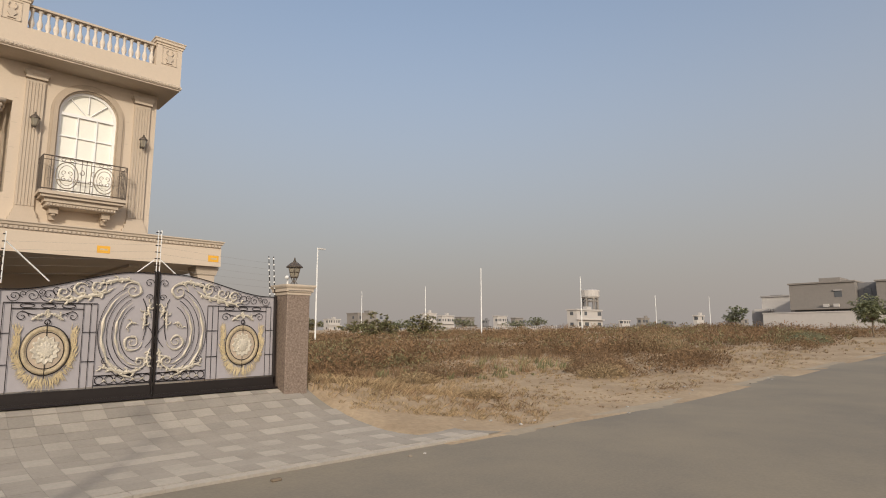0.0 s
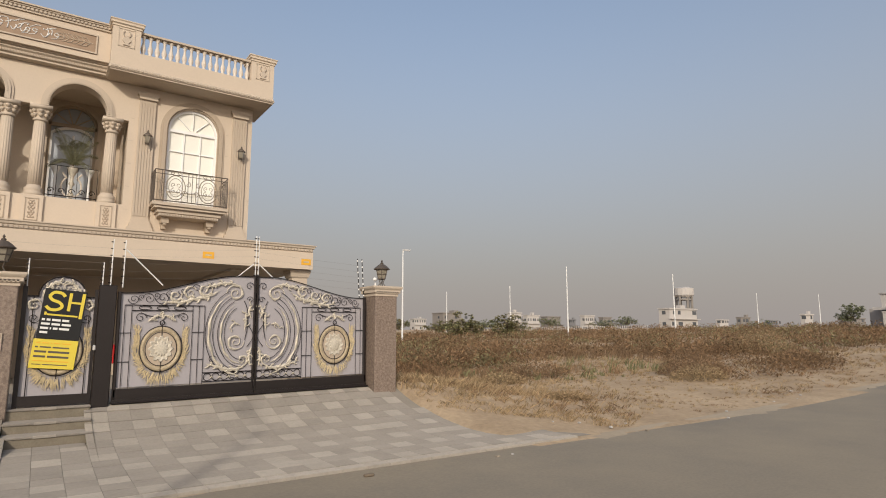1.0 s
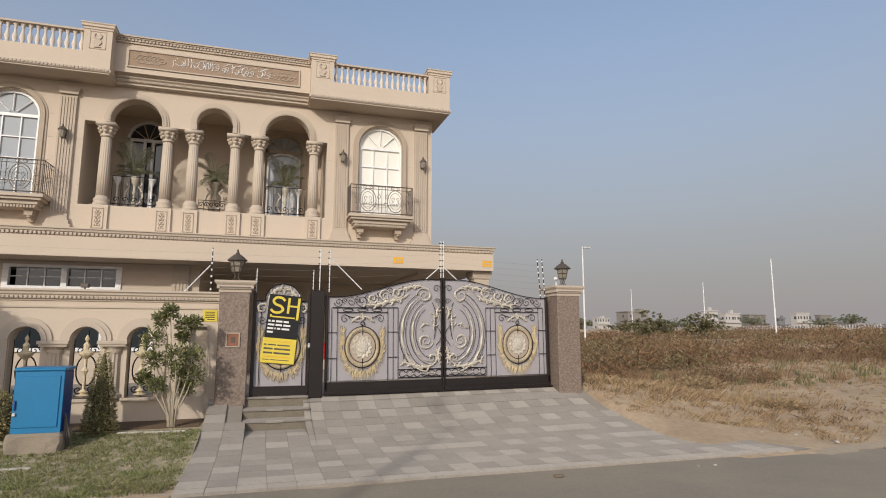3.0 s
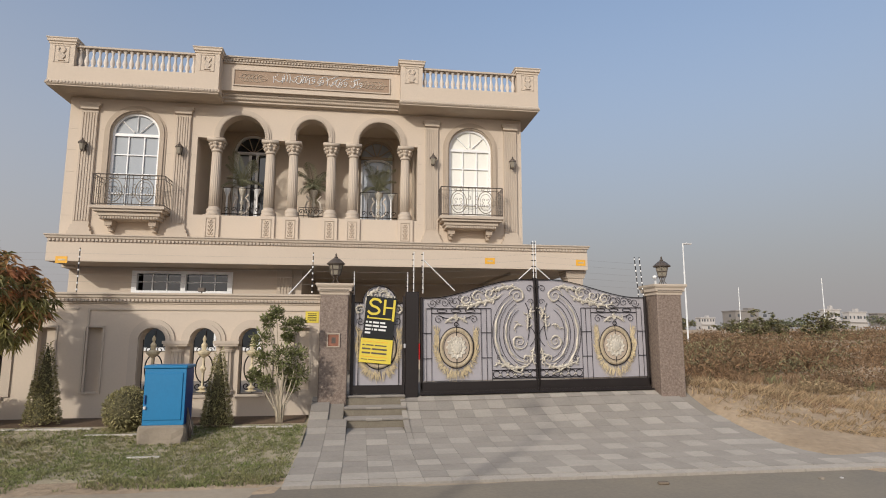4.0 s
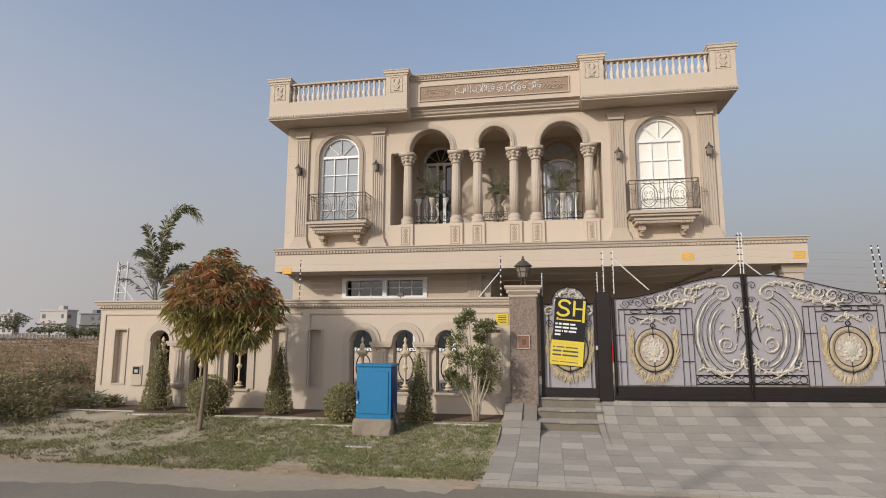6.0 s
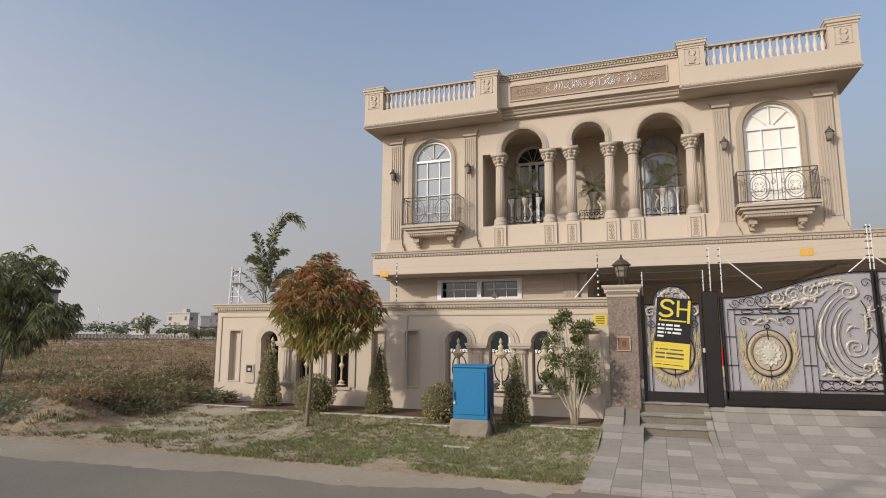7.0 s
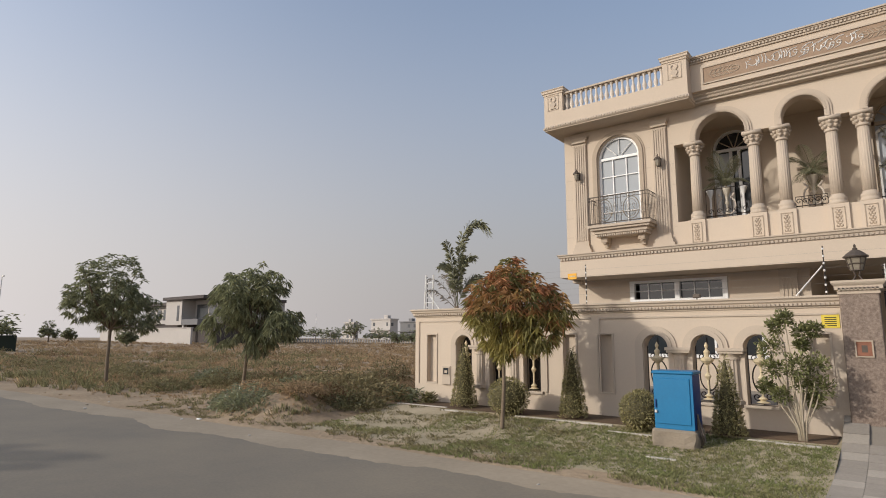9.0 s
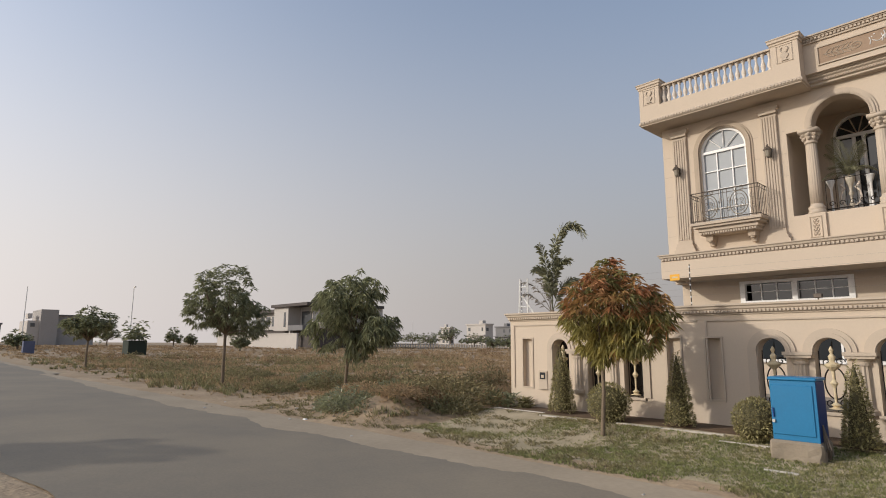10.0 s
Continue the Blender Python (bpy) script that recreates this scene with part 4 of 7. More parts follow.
    part("meter_frame", bm, TRIM, wall)
    bm = bmesh.new()
    box(bm, -7.585, -7.435, -0.056, -0.048, 0.84, 0.985)
    part("meter_glass", bm, GLASS, wall)
    return wall


boundary_wall()

# ---- gate pillars and lanterns ----
def gate_pillar(x0, x1, y0, y1, label):
    p = thing("gate_pillar", label, "pillar", "gate pillars")
    bm = bmesh.new()
    bevel_box(bm, x0, x1, y0, y1, 0.05, 2.30, 0.012)
    part("shaft", bm, GRANITE, p)
    bm = bmesh.new()
    ring(bm, ((0.0, 2.28), (0.015, 2.285), (0.015, 2.33), (0.05, 2.35), (0.05, 2.40), (0.075, 2.43), (0.085, 2.45), (0.085, 2.48)), x0, x1, y0, y1)
    dentils(bm, x0 - 0.01, x1 + 0.01, y0 - 0.02, 2.335, 2.375, 0.05, 0.03)
    part("cap", bm, TRIM, p, "moulded beige stone cap")
    return p


pillar_a = gate_pillar(-0.15, 0.33, -0.20, 0.26, "brown speckled granite gate pillar with a carved plaque")
gate_pillar(6.02, 6.50, -0.28, 0.22, "brown speckled granite gate pillar beside the open plot").location.z = 0.06
bm = bmesh.new()
for a, b, c, d in ((-0.02, 0.20, 1.38, 1.40), (-0.02, 0.20, 1.60, 1.62), (-0.02, 0.0, 1.40, 1.60), (0.18, 0.20, 1.40, 1.60)):
    box(bm, a, b, -0.225, -0.195, c, d)
plaque = part("plaque_frame", bm, TRIM_DARK, pillar_a)
boxed("plaque", (0.0, 0.18, -0.212, -0.19, 1.40, 1.60), shade("terracotta plaque", (0.30, 0.13, 0.08), 0.6, vary=0.25, scale=20), plaque, "small reddish plaque with a plain bar", 0.003)
boxed("plaque_bar", (0.06, 0.13, -0.215, -0.21, 1.45, 1.55), BRONZE, plaque, w=0.002)


def lantern(x, y, z):
    """A six-sided lantern on four curved feet."""
    ob = thing("pillar_lantern", "dark bronze six-sided lantern with smoky glass on a pillar", "lantern", "pillar lanterns", at=(x, y, z))
    bm = bmesh.new()
    lathe(bm, ((0.10, 0.0), (0.10, 0.015), (0.03, 0.02)), 0, 0, 8)
    for k in range(4):
        a = math.pi / 4 + k * math.pi / 2
        tube(bm, [(0.09 * math.cos(a), 0.09 * math.sin(a), 0.0), (0.03 * math.cos(a), 0.03 * math.sin(a), 0.08), (0.06 * math.cos(a), 0.06 * math.sin(a), 0.16)], 0.010, 4)
    lathe(bm, ((0.06, 0.15), (0.085, 0.16), (0.085, 0.175)), 0, 0, 6)
    part("foot", bm, BRONZE, ob)
    bm = bmesh.new()
    lathe(bm, ((0.075, 0.175), (0.12, 0.35)), 0, 0, 6)
    part("glass", bm, LAMP_GLASS, ob)
    bm = bmesh.new()
    for k in range(6):
        a = k * math.pi / 3
        tube(bm, [(0.08 * math.cos(a), 0.08 * math.sin(a), 0.17), (0.126 * math.cos(a), 0.126 * math.sin(a), 0.355)], 0.008, 4)
    for zz, r in ((0.355, 0.128), (0.26, 0.106)):
        tube(bm, [(r * math.cos(k * math.pi / 3), r * math.sin(k * math.pi / 3), zz) for k in range(7)], 0.008, 4)
    part("cage", bm, BRONZE, ob)
    bm = bmesh.new()
    lathe(bm, ((0.16, 0.355), (0.165, 0.37), (0.10, 0.43), (0.06, 0.46), (0.03, 0.47), (0.035, 0.49), (0.012, 0.51), (0.02, 0.53), (0.004, 0.56)), 0, 0, 12)
    part("cap", bm, BRONZE, ob)
    return ob


lamp = lantern(0.09, 0.03, 2.482)
copy_thing(lamp, pose(6.28, -0.03, 2.542))


def wall_lantern(x, z):
    ob = thing("wall_lantern", "small dark bronze wall lantern on a pilaster", "wall lamp", "facade lanterns", at=(x, F - 0.08, z))
    bm = bmesh.new()
    box(bm, -0.045, 0.045, -0.02, 0.0, -0.10, 0.12)
    tube(bm, [(0, -0.01, 0.08), (0, -0.08, 0.13), (0, -0.13, 0.10)], 0.012, 4)
    part("bracket", bm, BRONZE, ob)
    bm = bmesh.new()
    lathe(bm, ((0.03, -0.12), (0.05, -0.10), (0.08, 0.05)), 0, -0.13, 6)
    part("glass", bm, LAMP_GLASS, ob)
    bm = bmesh.new()
    lathe(bm, ((0.10, 0.05), (0.10, 0.065), (0.05, 0.12), (0.02, 0.15), (0.025, 0.17), (0.005, 0.20)), 0, -0.13, 8)
    part("cap", bm, BRONZE, ob)
    bm = bmesh.new()
    lathe(bm, ((0.008, -0.16), (0.03, -0.13), (0.035, -0.115)), 0, -0.13, 6)
    part("finial", bm, BRONZE, ob)
    return ob


first = wall_lantern(-6.30, 6.17)
for x in (-4.04, 2.38, 4.55):
    copy_thing(first, pose(x, F - 0.08, 6.17))

# ---- gates ----
def leaf_blade(bm, x, y, z, ang, ln, wd, th=0.012):
    """A small beaten leaf, raised from the sheet."""
    c, s = math.cos(ang), math.sin(ang)
    pts = ((0, 0, 0), (0.35 * ln, wd, 0), (ln, 0, 0), (0.35 * ln, -wd, 0), (0.4 * ln, 0, th))
    v = [bm.verts.new((x + a * c - b * s, y - h, z + a * s + b * c)) for a, b, h in pts]
    for i, j in ((0, 1), (1, 2), (2, 3), (3, 0)):
        bm.faces.new((v[i], v[j], v[4]))


def medallion(cx, cz, y, parent, rx=0.315, rz=0.365, rng=None):
    """Iron oval rings, a wide gilded band, a carved rosette and a wreath of wheat."""
    def oval(k, n=36):
        return [(cx + rx * k * math.cos(2 * math.pi * i / n), y, cz + rz * k * math.sin(2 * math.pi * i / n)) for i in range(n + 1)]

    def plate(bm, rings, n=48, lobes=0):
        rows = [[bm.verts.new((cx + rx * k * (1 + lobes * math.cos(24 * math.pi * i / n)) * math.cos(2 * math.pi * i / n), y - h, cz + rz * k * (1 + lobes * math.cos(24 * math.pi * i / n)) * math.sin(2 * math.pi * i / n))) for i in range(n)] for k, h in rings]
        for p, q in zip(rows, rows[1:]):
            for i in range(n):
                bm.faces.new((p[i], p[(i + 1) % n], q[(i + 1) % n], q[i]))
        return rows[-1]
    bm = bmesh.new()
    for k in (1.0, 0.74):
        tube(bm, oval(k), 0.006 if k < 1 else 0.008, 5)
    for a in (90, 270):
        tube(bm, [(cx, y - 0.01, cz + rz * 0.56 * math.sin(radians(a))), (cx, y - 0.01, cz + rz * 1.12 * math.sin(radians(a)))], 0.006, 4)
    tube(bm, [(cx + 0.035 * math.cos(i * math.pi / 6), y, cz + rz + 0.05 + 0.035 * math.sin(i * math.pi / 6)) for i in range(13)], 0.008, 4)
    med = part("medallion", bm, IRON, parent, "iron oval rings round a gilded rosette")
    bm = bmesh.new()
    plate(bm, ((0.97, -0.008), (0.93, 0.004), (0.88, 0.008), (0.82, 0.004), (0.77, -0.008)))
    part("gilded_ring", bm, AGED_GOLD, med)
    bm = bmesh.new()
    bm.faces.new(plate(bm, ((0.77, -0.010), (0.60, -0.004), (0.3, -0.004))))
    part("backing_plate", bm, TRIM_DARK, med)
    bm = bmesh.new()
    bm.faces.new(plate(bm, ((0.56, -0.003), (0.50, 0.018), (0.34, 0.008), (0.27, 0.022), (0.10, 0.03)), 96, 0.10))
    part("rosette", bm, PALE_GOLD, med)
    bm = bmesh.new()
    for h in (-1, 1):
        for i in range(150):
            z = rng.uniform(-0.26, 0.30)
            edge = rx * 1.05 * math.sqrt(max(0.0, 1 - (z / rz) ** 2)) if z < 0 else rx * 1.05
            x = h * (edge + rng.uniform(-0.005, 0.075) - 0.015 * (z > 0))
            leaf_blade(bm, cx + x, y + 0.012, cz + z, math.pi / 2 - h * rng.uniform(-0.25, 0.55), rng.uniform(0.08, 0.15), 0.0055, 0.006)
    for i in range(170):
        a = radians(rng.uniform(-168, -12))
        k = rng.uniform(0.98, 1.12)
        down = max(0.0, -math.sin(a))
        leaf_blade(bm, cx + rx * k * math.cos(a), y + 0.012, cz + rz * k * math.sin(a), a + rng.uniform(-0.45, 0.45), rng.uniform(0.07, 0.11) + 0.14 * down ** 3, 0.0065, 0.006)
    part("gilded_wheat", bm, GOLD, med, "gold wheat-like rays")


def ribbon(bm, pts, width, y, waves=0.0, step=1.7, lift=0.014):
    """A beaten leaf-like band along a line in x and z, ridged and with scalloped edges."""
    n = len(pts)
    rows = []
    for i, (x, z) in enumerate(pts):
        a, b = pts[max(0, i - 1)], pts[min(n - 1, i + 1)]
        dx, dz = b[0] - a[0], b[1] - a[1]
        ln = math.hypot(dx, dz) or 1.0
        taper = min(1.0, 3.2 * (i + 0.4) / n, 3.2 * (n - i - 0.6) / n)
        w1 = width * taper * (1 + waves * math.sin(i * step))
        w2 = width * taper * (1 + waves * math.sin(i * step + 1.9))
        rows.append([bm.verts.new(c) for c in ((x - dz / ln * w1, y, z + dx / ln * w1), (x, y - lift * taper, z), (x + dz / ln * w2, y, z - dx / ln * w2))])
    for p, q in zip(rows, rows[1:]):
        for k in (0, 1):
            bm.faces.new((p[k], p[k + 1], q[k + 1], q[k]))


def bend(ctrl, n=20):
    """Points along a smooth bent line through a few controls."""
    out = []
    m = len(ctrl) - 1
    for i in range(n + 1):
        t = i / n * m
        k = min(m - 1, int(t))
        f = t - k
        p0, p1, p2, p3 = ctrl[max(0, k - 1)], ctrl[k], ctrl[k + 1], ctrl[min(m, k + 2)]
        out.append(tuple(0.5 * (2 * b + (c - a) * f + (2 * a - 5 * b + 4 * c - d) * f * f + (3 * b - a - 3 * c + d) * f ** 3) for a, b, c, d in zip(p0, p1, p2, p3)))
    return out


def iron_scroll(cx, cz, r, turns, a0, hand, parent, y=-0.002):
    bm = bmesh.new()
    tube(bm, spiral(cx, cz, r, turns, a0, hand, 22, y), 0.0052, 4)
    part("scroll", bm, IRON, parent)


def gilt_scroll(cx, cz, r, turns, a0, hand, parent, y=-0.004):
    """A gilded scroll: a round bar with a leaf laid along its rim."""
    bm = bmesh.new()
    pts = spiral(cx, cz, r, turns, a0, hand, 26, y)
    tube(bm, pts, 0.008, 5)
    ribbon(bm, [(p[0], p[2]) for p in pts[:17]], 0.020, y - 0.004, 0.4)
    part("gilded_scroll", bm, PALE_GOLD, parent)


def gilt_leaf(ctrl, width, parent, sprays=0, seed=1, y=-0.008):
    """An acanthus leaf along a bent line, with short curling side leaves."""
    rng = random.Random(seed)
    bm = bmesh.new()
    pts = bend(ctrl, 26)
    ribbon(bm, pts, width, y, 0.45)
    for k in range(sprays):
        i = 2 + int((len(pts) - 5) * k / max(1, sprays))
        (x, z), (x2, z2) = pts[i], pts[i + 1]
        a = math.atan2(z2 - z, x2 - x)
        h = 1 if k % 2 else -1
        ln = rng.uniform(0.05, 0.085)
        path = [(x + ln * f * math.cos(a + h * (0.4 + 1.7 * f)), z + ln * f * math.sin(a + h * (0.4 + 1.7 * f))) for f in (0, 0.2, 0.4, 0.6, 0.8, 1.0)]
        ribbon(bm, path, width * 0.62, y - 0.004, 0.2)
    part("gilded_leaf", bm, PALE_GOLD, parent)


def gate_leaf(gate, hinge, s, width):
    """One leaf: hung at hinge, running to the meeting stile in the direction s."""
    rng = random.Random(11 if s > 0 else 12)
    X = lambda u: hinge + s * u
    top = lambda u: 2.25 + 0.34 * smooth(0.15, width - 0.25, u)
    n = 24
    bm = bmesh.new()
    prism(bm, [(X(0.04), 0.78), (X(width), 0.78)] + [(X(width - (width - 0.04) * i / n), top(width - (width - 0.04) * i / n) - 0.01) for i in range(n + 1)], 0.03, 0.036)
    sheet_ob = part("leaf_sheet", bm, SHEET, gate, "pale lilac-grey backing sheet behind black scrolls")

    def bar(name, pts, r, seg=4):
        bm = bmesh.new()
        tube(bm, pts, r, seg)
        part(name, bm, IRON, sheet_ob)
    bm = bmesh.new()
    a, b = sorted((X(0.0), X(width - 0.005)))
    box(bm, a, b, -0.03, 0.03, 0.64, 0.755)
    box(bm, a, b, -0.022, 0.022, 0.60, 0.64)
    box(bm, a, b, -0.045, 0.045, 0.56, 0.60)
    part("kick_rail", bm, IRON, sheet_ob)
    for u0, u1, zt in ((0.0, 0.05, 2.27), (width - 0.035, width - 0.003, 2.62)):
        a, b = sorted((X(u0), X(u1)))
        boxed("stile", (a, b, -0.03, 0.03, 0.6, zt), IRON, sheet_ob)
    bar("top_rail", [(X(width * i / n), 0.0, top(width * i / n)) for i in range(n + 1)], 0.0095, 5)
    for u in (0.11, 0.21, 1.12, 1.22, 1.31):
        bar("bar", [(X(u), 0.0, 0.76), (X(u), 0.0, 2.06)], 0.005)
    for z, u0, u1 in ((2.06, 0.11, 1.31), (1.975, 0.21, 1.12)):
        bar("cross_bar", [(X(u0), 0, z), (X(u1), 0, z)], 0.007)
    for u0, u1 in ((0.05, 0.21), (1.12, 1.31)):
        for z in (1.17, 1.62):
            bar("tie_bar", [(X(u0), 0, z), (X(u1), 0, z)], 0.006)
    for z in (0.80, 0.945):
        bar("cross_bar", [(X(1.31), 0, z), (X(width), 0, z)], 0.007)
    for k in range(6):
        c = 1.39 + k * 0.138
        bar("ring", [(X(c) + 0.06 * math.cos(i * math.pi / 8), 0, 0.873 + 0.06 * math.sin(i * math.pi / 8)) for i in range(17)], 0.0065)
        if k < 5:
            gilt_leaf([(X(c + 0.04), 0.84), (X(c + 0.07), 0.873), (X(c + 0.10), 0.84)], 0.012, sheet_ob)
    for c in (0.40, 0.66, 0.92):
        bar("ring", [(X(c) + 0.09 * math.cos(i * math.pi / 8), 0, 2.018 + 0.03 * math.sin(i * math.pi / 8)) for i in range(17)], 0.006)
    near, far = (math.pi, 0) if s > 0 else (0, math.pi)
    # scrolls under the cross bars, beside a gilded palmette
    iron_scroll(X(0.34), 1.86, 0.085, 1.4, far, s, sheet_ob)
    iron_scroll(X(0.98), 1.86, 0.085, 1.4, near, -s, sheet_ob)
    bar("swag", [(X(0.34 + 0.64 * k / 12), 0, 1.94 - 0.10 * math.sin(math.pi * k / 12) * (0.4 + 0.6 * abs(math.cos(math.pi * k / 12)))) for k in range(13)], 0.006)
    for h in (-1, 1):
        gilt_leaf([(X(0.66), 1.90), (X(0.66 + h * 0.09), 1.885), (X(0.66 + h * 0.17), 1.83), (X(0.66 + h * 0.21), 1.80)], 0.022, sheet_ob, 2, 5)
    gilt_leaf([(X(0.66), 1.84), (X(0.66), 1.90), (X(0.66), 1.95)], 0.03, sheet_ob)
    # the running scroll under the top rail
    for u, h in ((0.20, 1), (0.42, -1), (0.62, 1)):
        rr = min(0.115, (top(u) - 2.08) / 2)
        iron_scroll(X(u + 0.03), 2.07 + rr, rr, 1.6, near, h * s, sheet_ob)
        iron_scroll(X(u + 0.14), top(u + 0.14) - rr * 0.62 - 0.02, rr * 0.6, 1.3, -math.pi / 2, -h * s, sheet_ob)
    for u, h, r in ((0.84, -1, 0.10), (1.06, 1, 0.11), (1.30, -1, 0.12)):
        gilt_scroll(X(u), top(u) - r - 0.04, r, 1.5, 0.5, h * s, sheet_ob)
        iron_scroll(X(u + 0.11), top(u + 0.11) - 0.10, 0.07, 1.3, near, -h * s, sheet_ob)
    gilt_leaf([(X(0.62), 2.13), (X(0.90), 2.11), (X(1.12), 2.17), (X(1.36), 2.22), (X(1.55), 2.34)], 0.030, sheet_ob, 10, 21)
    gilt_leaf([(X(1.28), 2.36), (X(1.46), 2.42), (X(1.66), 2.46), (X(1.84), 2.44)], 0.026, sheet_ob, 6, 22)
    gilt_scroll(X(1.81), 2.29, 0.155, 1.7, near, -s, sheet_ob)
    iron_scroll(X(2.05), 2.42, 0.075, 1.3, far, s, sheet_ob)
    iron_scroll(X(2.07), 2.18, 0.06, 1.3, near, -s, sheet_ob)
    gilt_leaf([(X(2.11), 2.10), (X(2.05), 1.98), (X(2.10), 1.84)], 0.022, sheet_ob, 3, 23)
    # the great crescents, iron with gilded leaf between
    def crescent(rx, rz):
        return [(X(1.95 + rx * math.cos(radians(112 + 168 * i / 30))), 1.60 + rz * math.sin(radians(112 + 168 * i / 30))) for i in range(31)]
    for rx, rz in ((0.62, 0.78), (0.50, 0.66), (0.42, 0.58), (0.31, 0.46)):
        bar("crescent", [(x, -0.004, z) for x, z in crescent(rx, rz)], 0.005)
    for rx, rz, w in ((0.565, 0.725, 0.021), (0.37, 0.525, 0.017)):
        bm = bmesh.new()
        ribbon(bm, crescent(rx, rz), w, -0.006, 0.5, 1.3)
        part("gilded_crescent", bm, PALE_GOLD, sheet_ob)
    # the inner lyre with its great curl
    bar("lyre", [(x, -0.004, z) for x, z in bend([(X(1.96), 2.16), (X(2.02), 2.0), (X(2.03), 1.72), (X(1.99), 1.48)], 16)], 0.0065)
    gilt_scroll(X(1.83), 1.45, 0.15, 1.8, far, -s, sheet_ob)
    gilt_leaf([(X(1.99), 1.98), (X(2.0), 1.82), (X(1.98), 1.64)], 0.020, sheet_ob, 4, 24)
    gilt_leaf([(X(1.72), 1.66), (X(1.80), 1.76), (X(1.90), 1.74)], 0.018, sheet_ob, 2, 25)
    for z0, z1 in ((1.74, 1.56), (1.36, 1.54)):
        bar("brace", [(X(2.03), -0.004, z0), (X(2.10), -0.004, (z0 + z1) / 2), (X(2.14), -0.004, z1)], 0.006)
    # leaves at the foot
    gilt_leaf([(X(1.36), 1.09), (X(1.50), 1.05), (X(1.70), 0.99), (X(1.90), 0.99), (X(2.03), 1.08)], 0.028, sheet_ob, 8, 26)
    gilt_scroll(X(1.96), 1.13, 0.10, 1.4, -math.pi / 2, s, sheet_ob)
    gilt_leaf([(X(2.10), 1.02), (X(2.07), 1.20), (X(2.11), 1.36)], 0.024, sheet_ob, 4, 27)
    iron_scroll(X(1.46), 1.16, 0.07, 1.3, 0.5, s, sheet_ob)
    medallion(X(0.66), 1.36, -0.012, gate, rng=rng)


gate = thing("driveway_gate", "double black iron driveway gate with gold ornament, closed", "gate", at=(0.015, 0, -0.02))
gate.rotation_euler = (0, radians(-0.7), 0)
gate_leaf(gate, 1.61, 1, 2.165)
gate_leaf(gate, 5.95, -1, 2.165)
boxed("sill_rail", (1.60, 6.0, -0.06, 0.06, 0.535, 0.565), IRON, gate)


def wicket():
    g = thing("wicket_gate", "narrow black iron pedestrian gate with gold ornament, closed", "gate")
    rng = random.Random(5)
    bm = bmesh.new()
    prism(bm, [(0.44, 0.72), (1.31, 0.72), (1.31, 2.16)] + arc(0.875, 2.16, 0.30, 0, 180, 14) + [(0.44, 2.16)], 0.03, 0.036)
    sh = part("leaf_sheet", bm, SHEET, g)
    bm = bmesh.new()
    for a, b, c, d in ((0.38, 0.44, 0.56, 2.30), (1.29, 1.33, 0.58, 2.28), (0.44, 1.29, 0.58, 0.72)):
        box(bm, a, b, -0.03, 0.03, c, d)
    part("gate_frame", bm, IRON, sh)
    bm = bmesh.new()
    tube(bm, [(0.44, 0, 2.16), (0.575, 0, 2.16)] + [(x, 0, z) for x, z in arc(0.875, 2.16, 0.30, 180, 0, 16)] + [(1.29, 0, 2.16)], 0.011, 5)
    part("top_rail", bm, IRON, sh)
    for x in (0.52, 1.23):
        bm = bmesh.new()
        tube(bm, [(x, 0, 0.72), (x, 0, 2.16)], 0.0065, 4)
        part("bar", bm, IRON, sh)
    for cx, cz, r, a0, h in ((0.80, 2.28, 0.10, 0, 1), (0.97, 2.28, 0.10, math.pi, -1), (0.53, 2.03, 0.09, 0, 1), (1.21, 2.03, 0.09, math.pi, -1)):
        gilt_scroll(cx, cz, r, 1.5, a0, h, sh)
    for cx, a0, h in ((0.54, 0, -1), (1.20, math.pi, 1)):
        iron_scroll(cx, 1.84, 0.08, 1.4, a0, h, sh)
    for h in (-1, 1):
        gilt_leaf([(0.875, 2.40), (0.875 + h * 0.12, 2.36), (0.875 + h * 0.22, 2.24), (0.875 + h * 0.25, 2.12)], 0.024, sh, 4, 31)
    medallion(0.875, 1.36, -0.012, g, rng=rng)
    boxed("lock", (1.31, 1.35, -0.07, -0.03, 1.36, 1.44), STEEL, g)
    return g


wicket()
post = boxed("gate_post", (1.34, 1.58, -0.06, 0.10, 0.35, 2.36), IRON)
tagged(post, "square black steel gate post between the gates", "gate post")
strip = boxed("reflector_strip", (1.582, 1.604, -0.066, -0.03, 1.15, 1.45), RED)
tagged(strip, "red reflector strip on the gate post", "reflector")

# ---- steps to the wicket ----
steps = thing("entrance_steps", "three worn grey paved steps to the pedestrian gate", "steps")
for k, (ya, zt) in enumerate(((-0.12, 0.555), (-0.46, 0.40), (-0.80, 0.265))):
    boxed("step", (0.31, 1.345, ya, 0.3 - 0.02 * k, 0.02, zt - 0.03), RISER, steps)
    boxed("tread", (0.305, 1.347, ya - 0.02, ya + 0.36, zt - 0.028, zt), PAVER, steps, w=0.008)
    boxed("nosing", (0.66, 0.92, ya - 0.024, ya + 0.02, zt - 0.03, zt + 0.003), PAVER_LIGHT, steps, w=0.004)

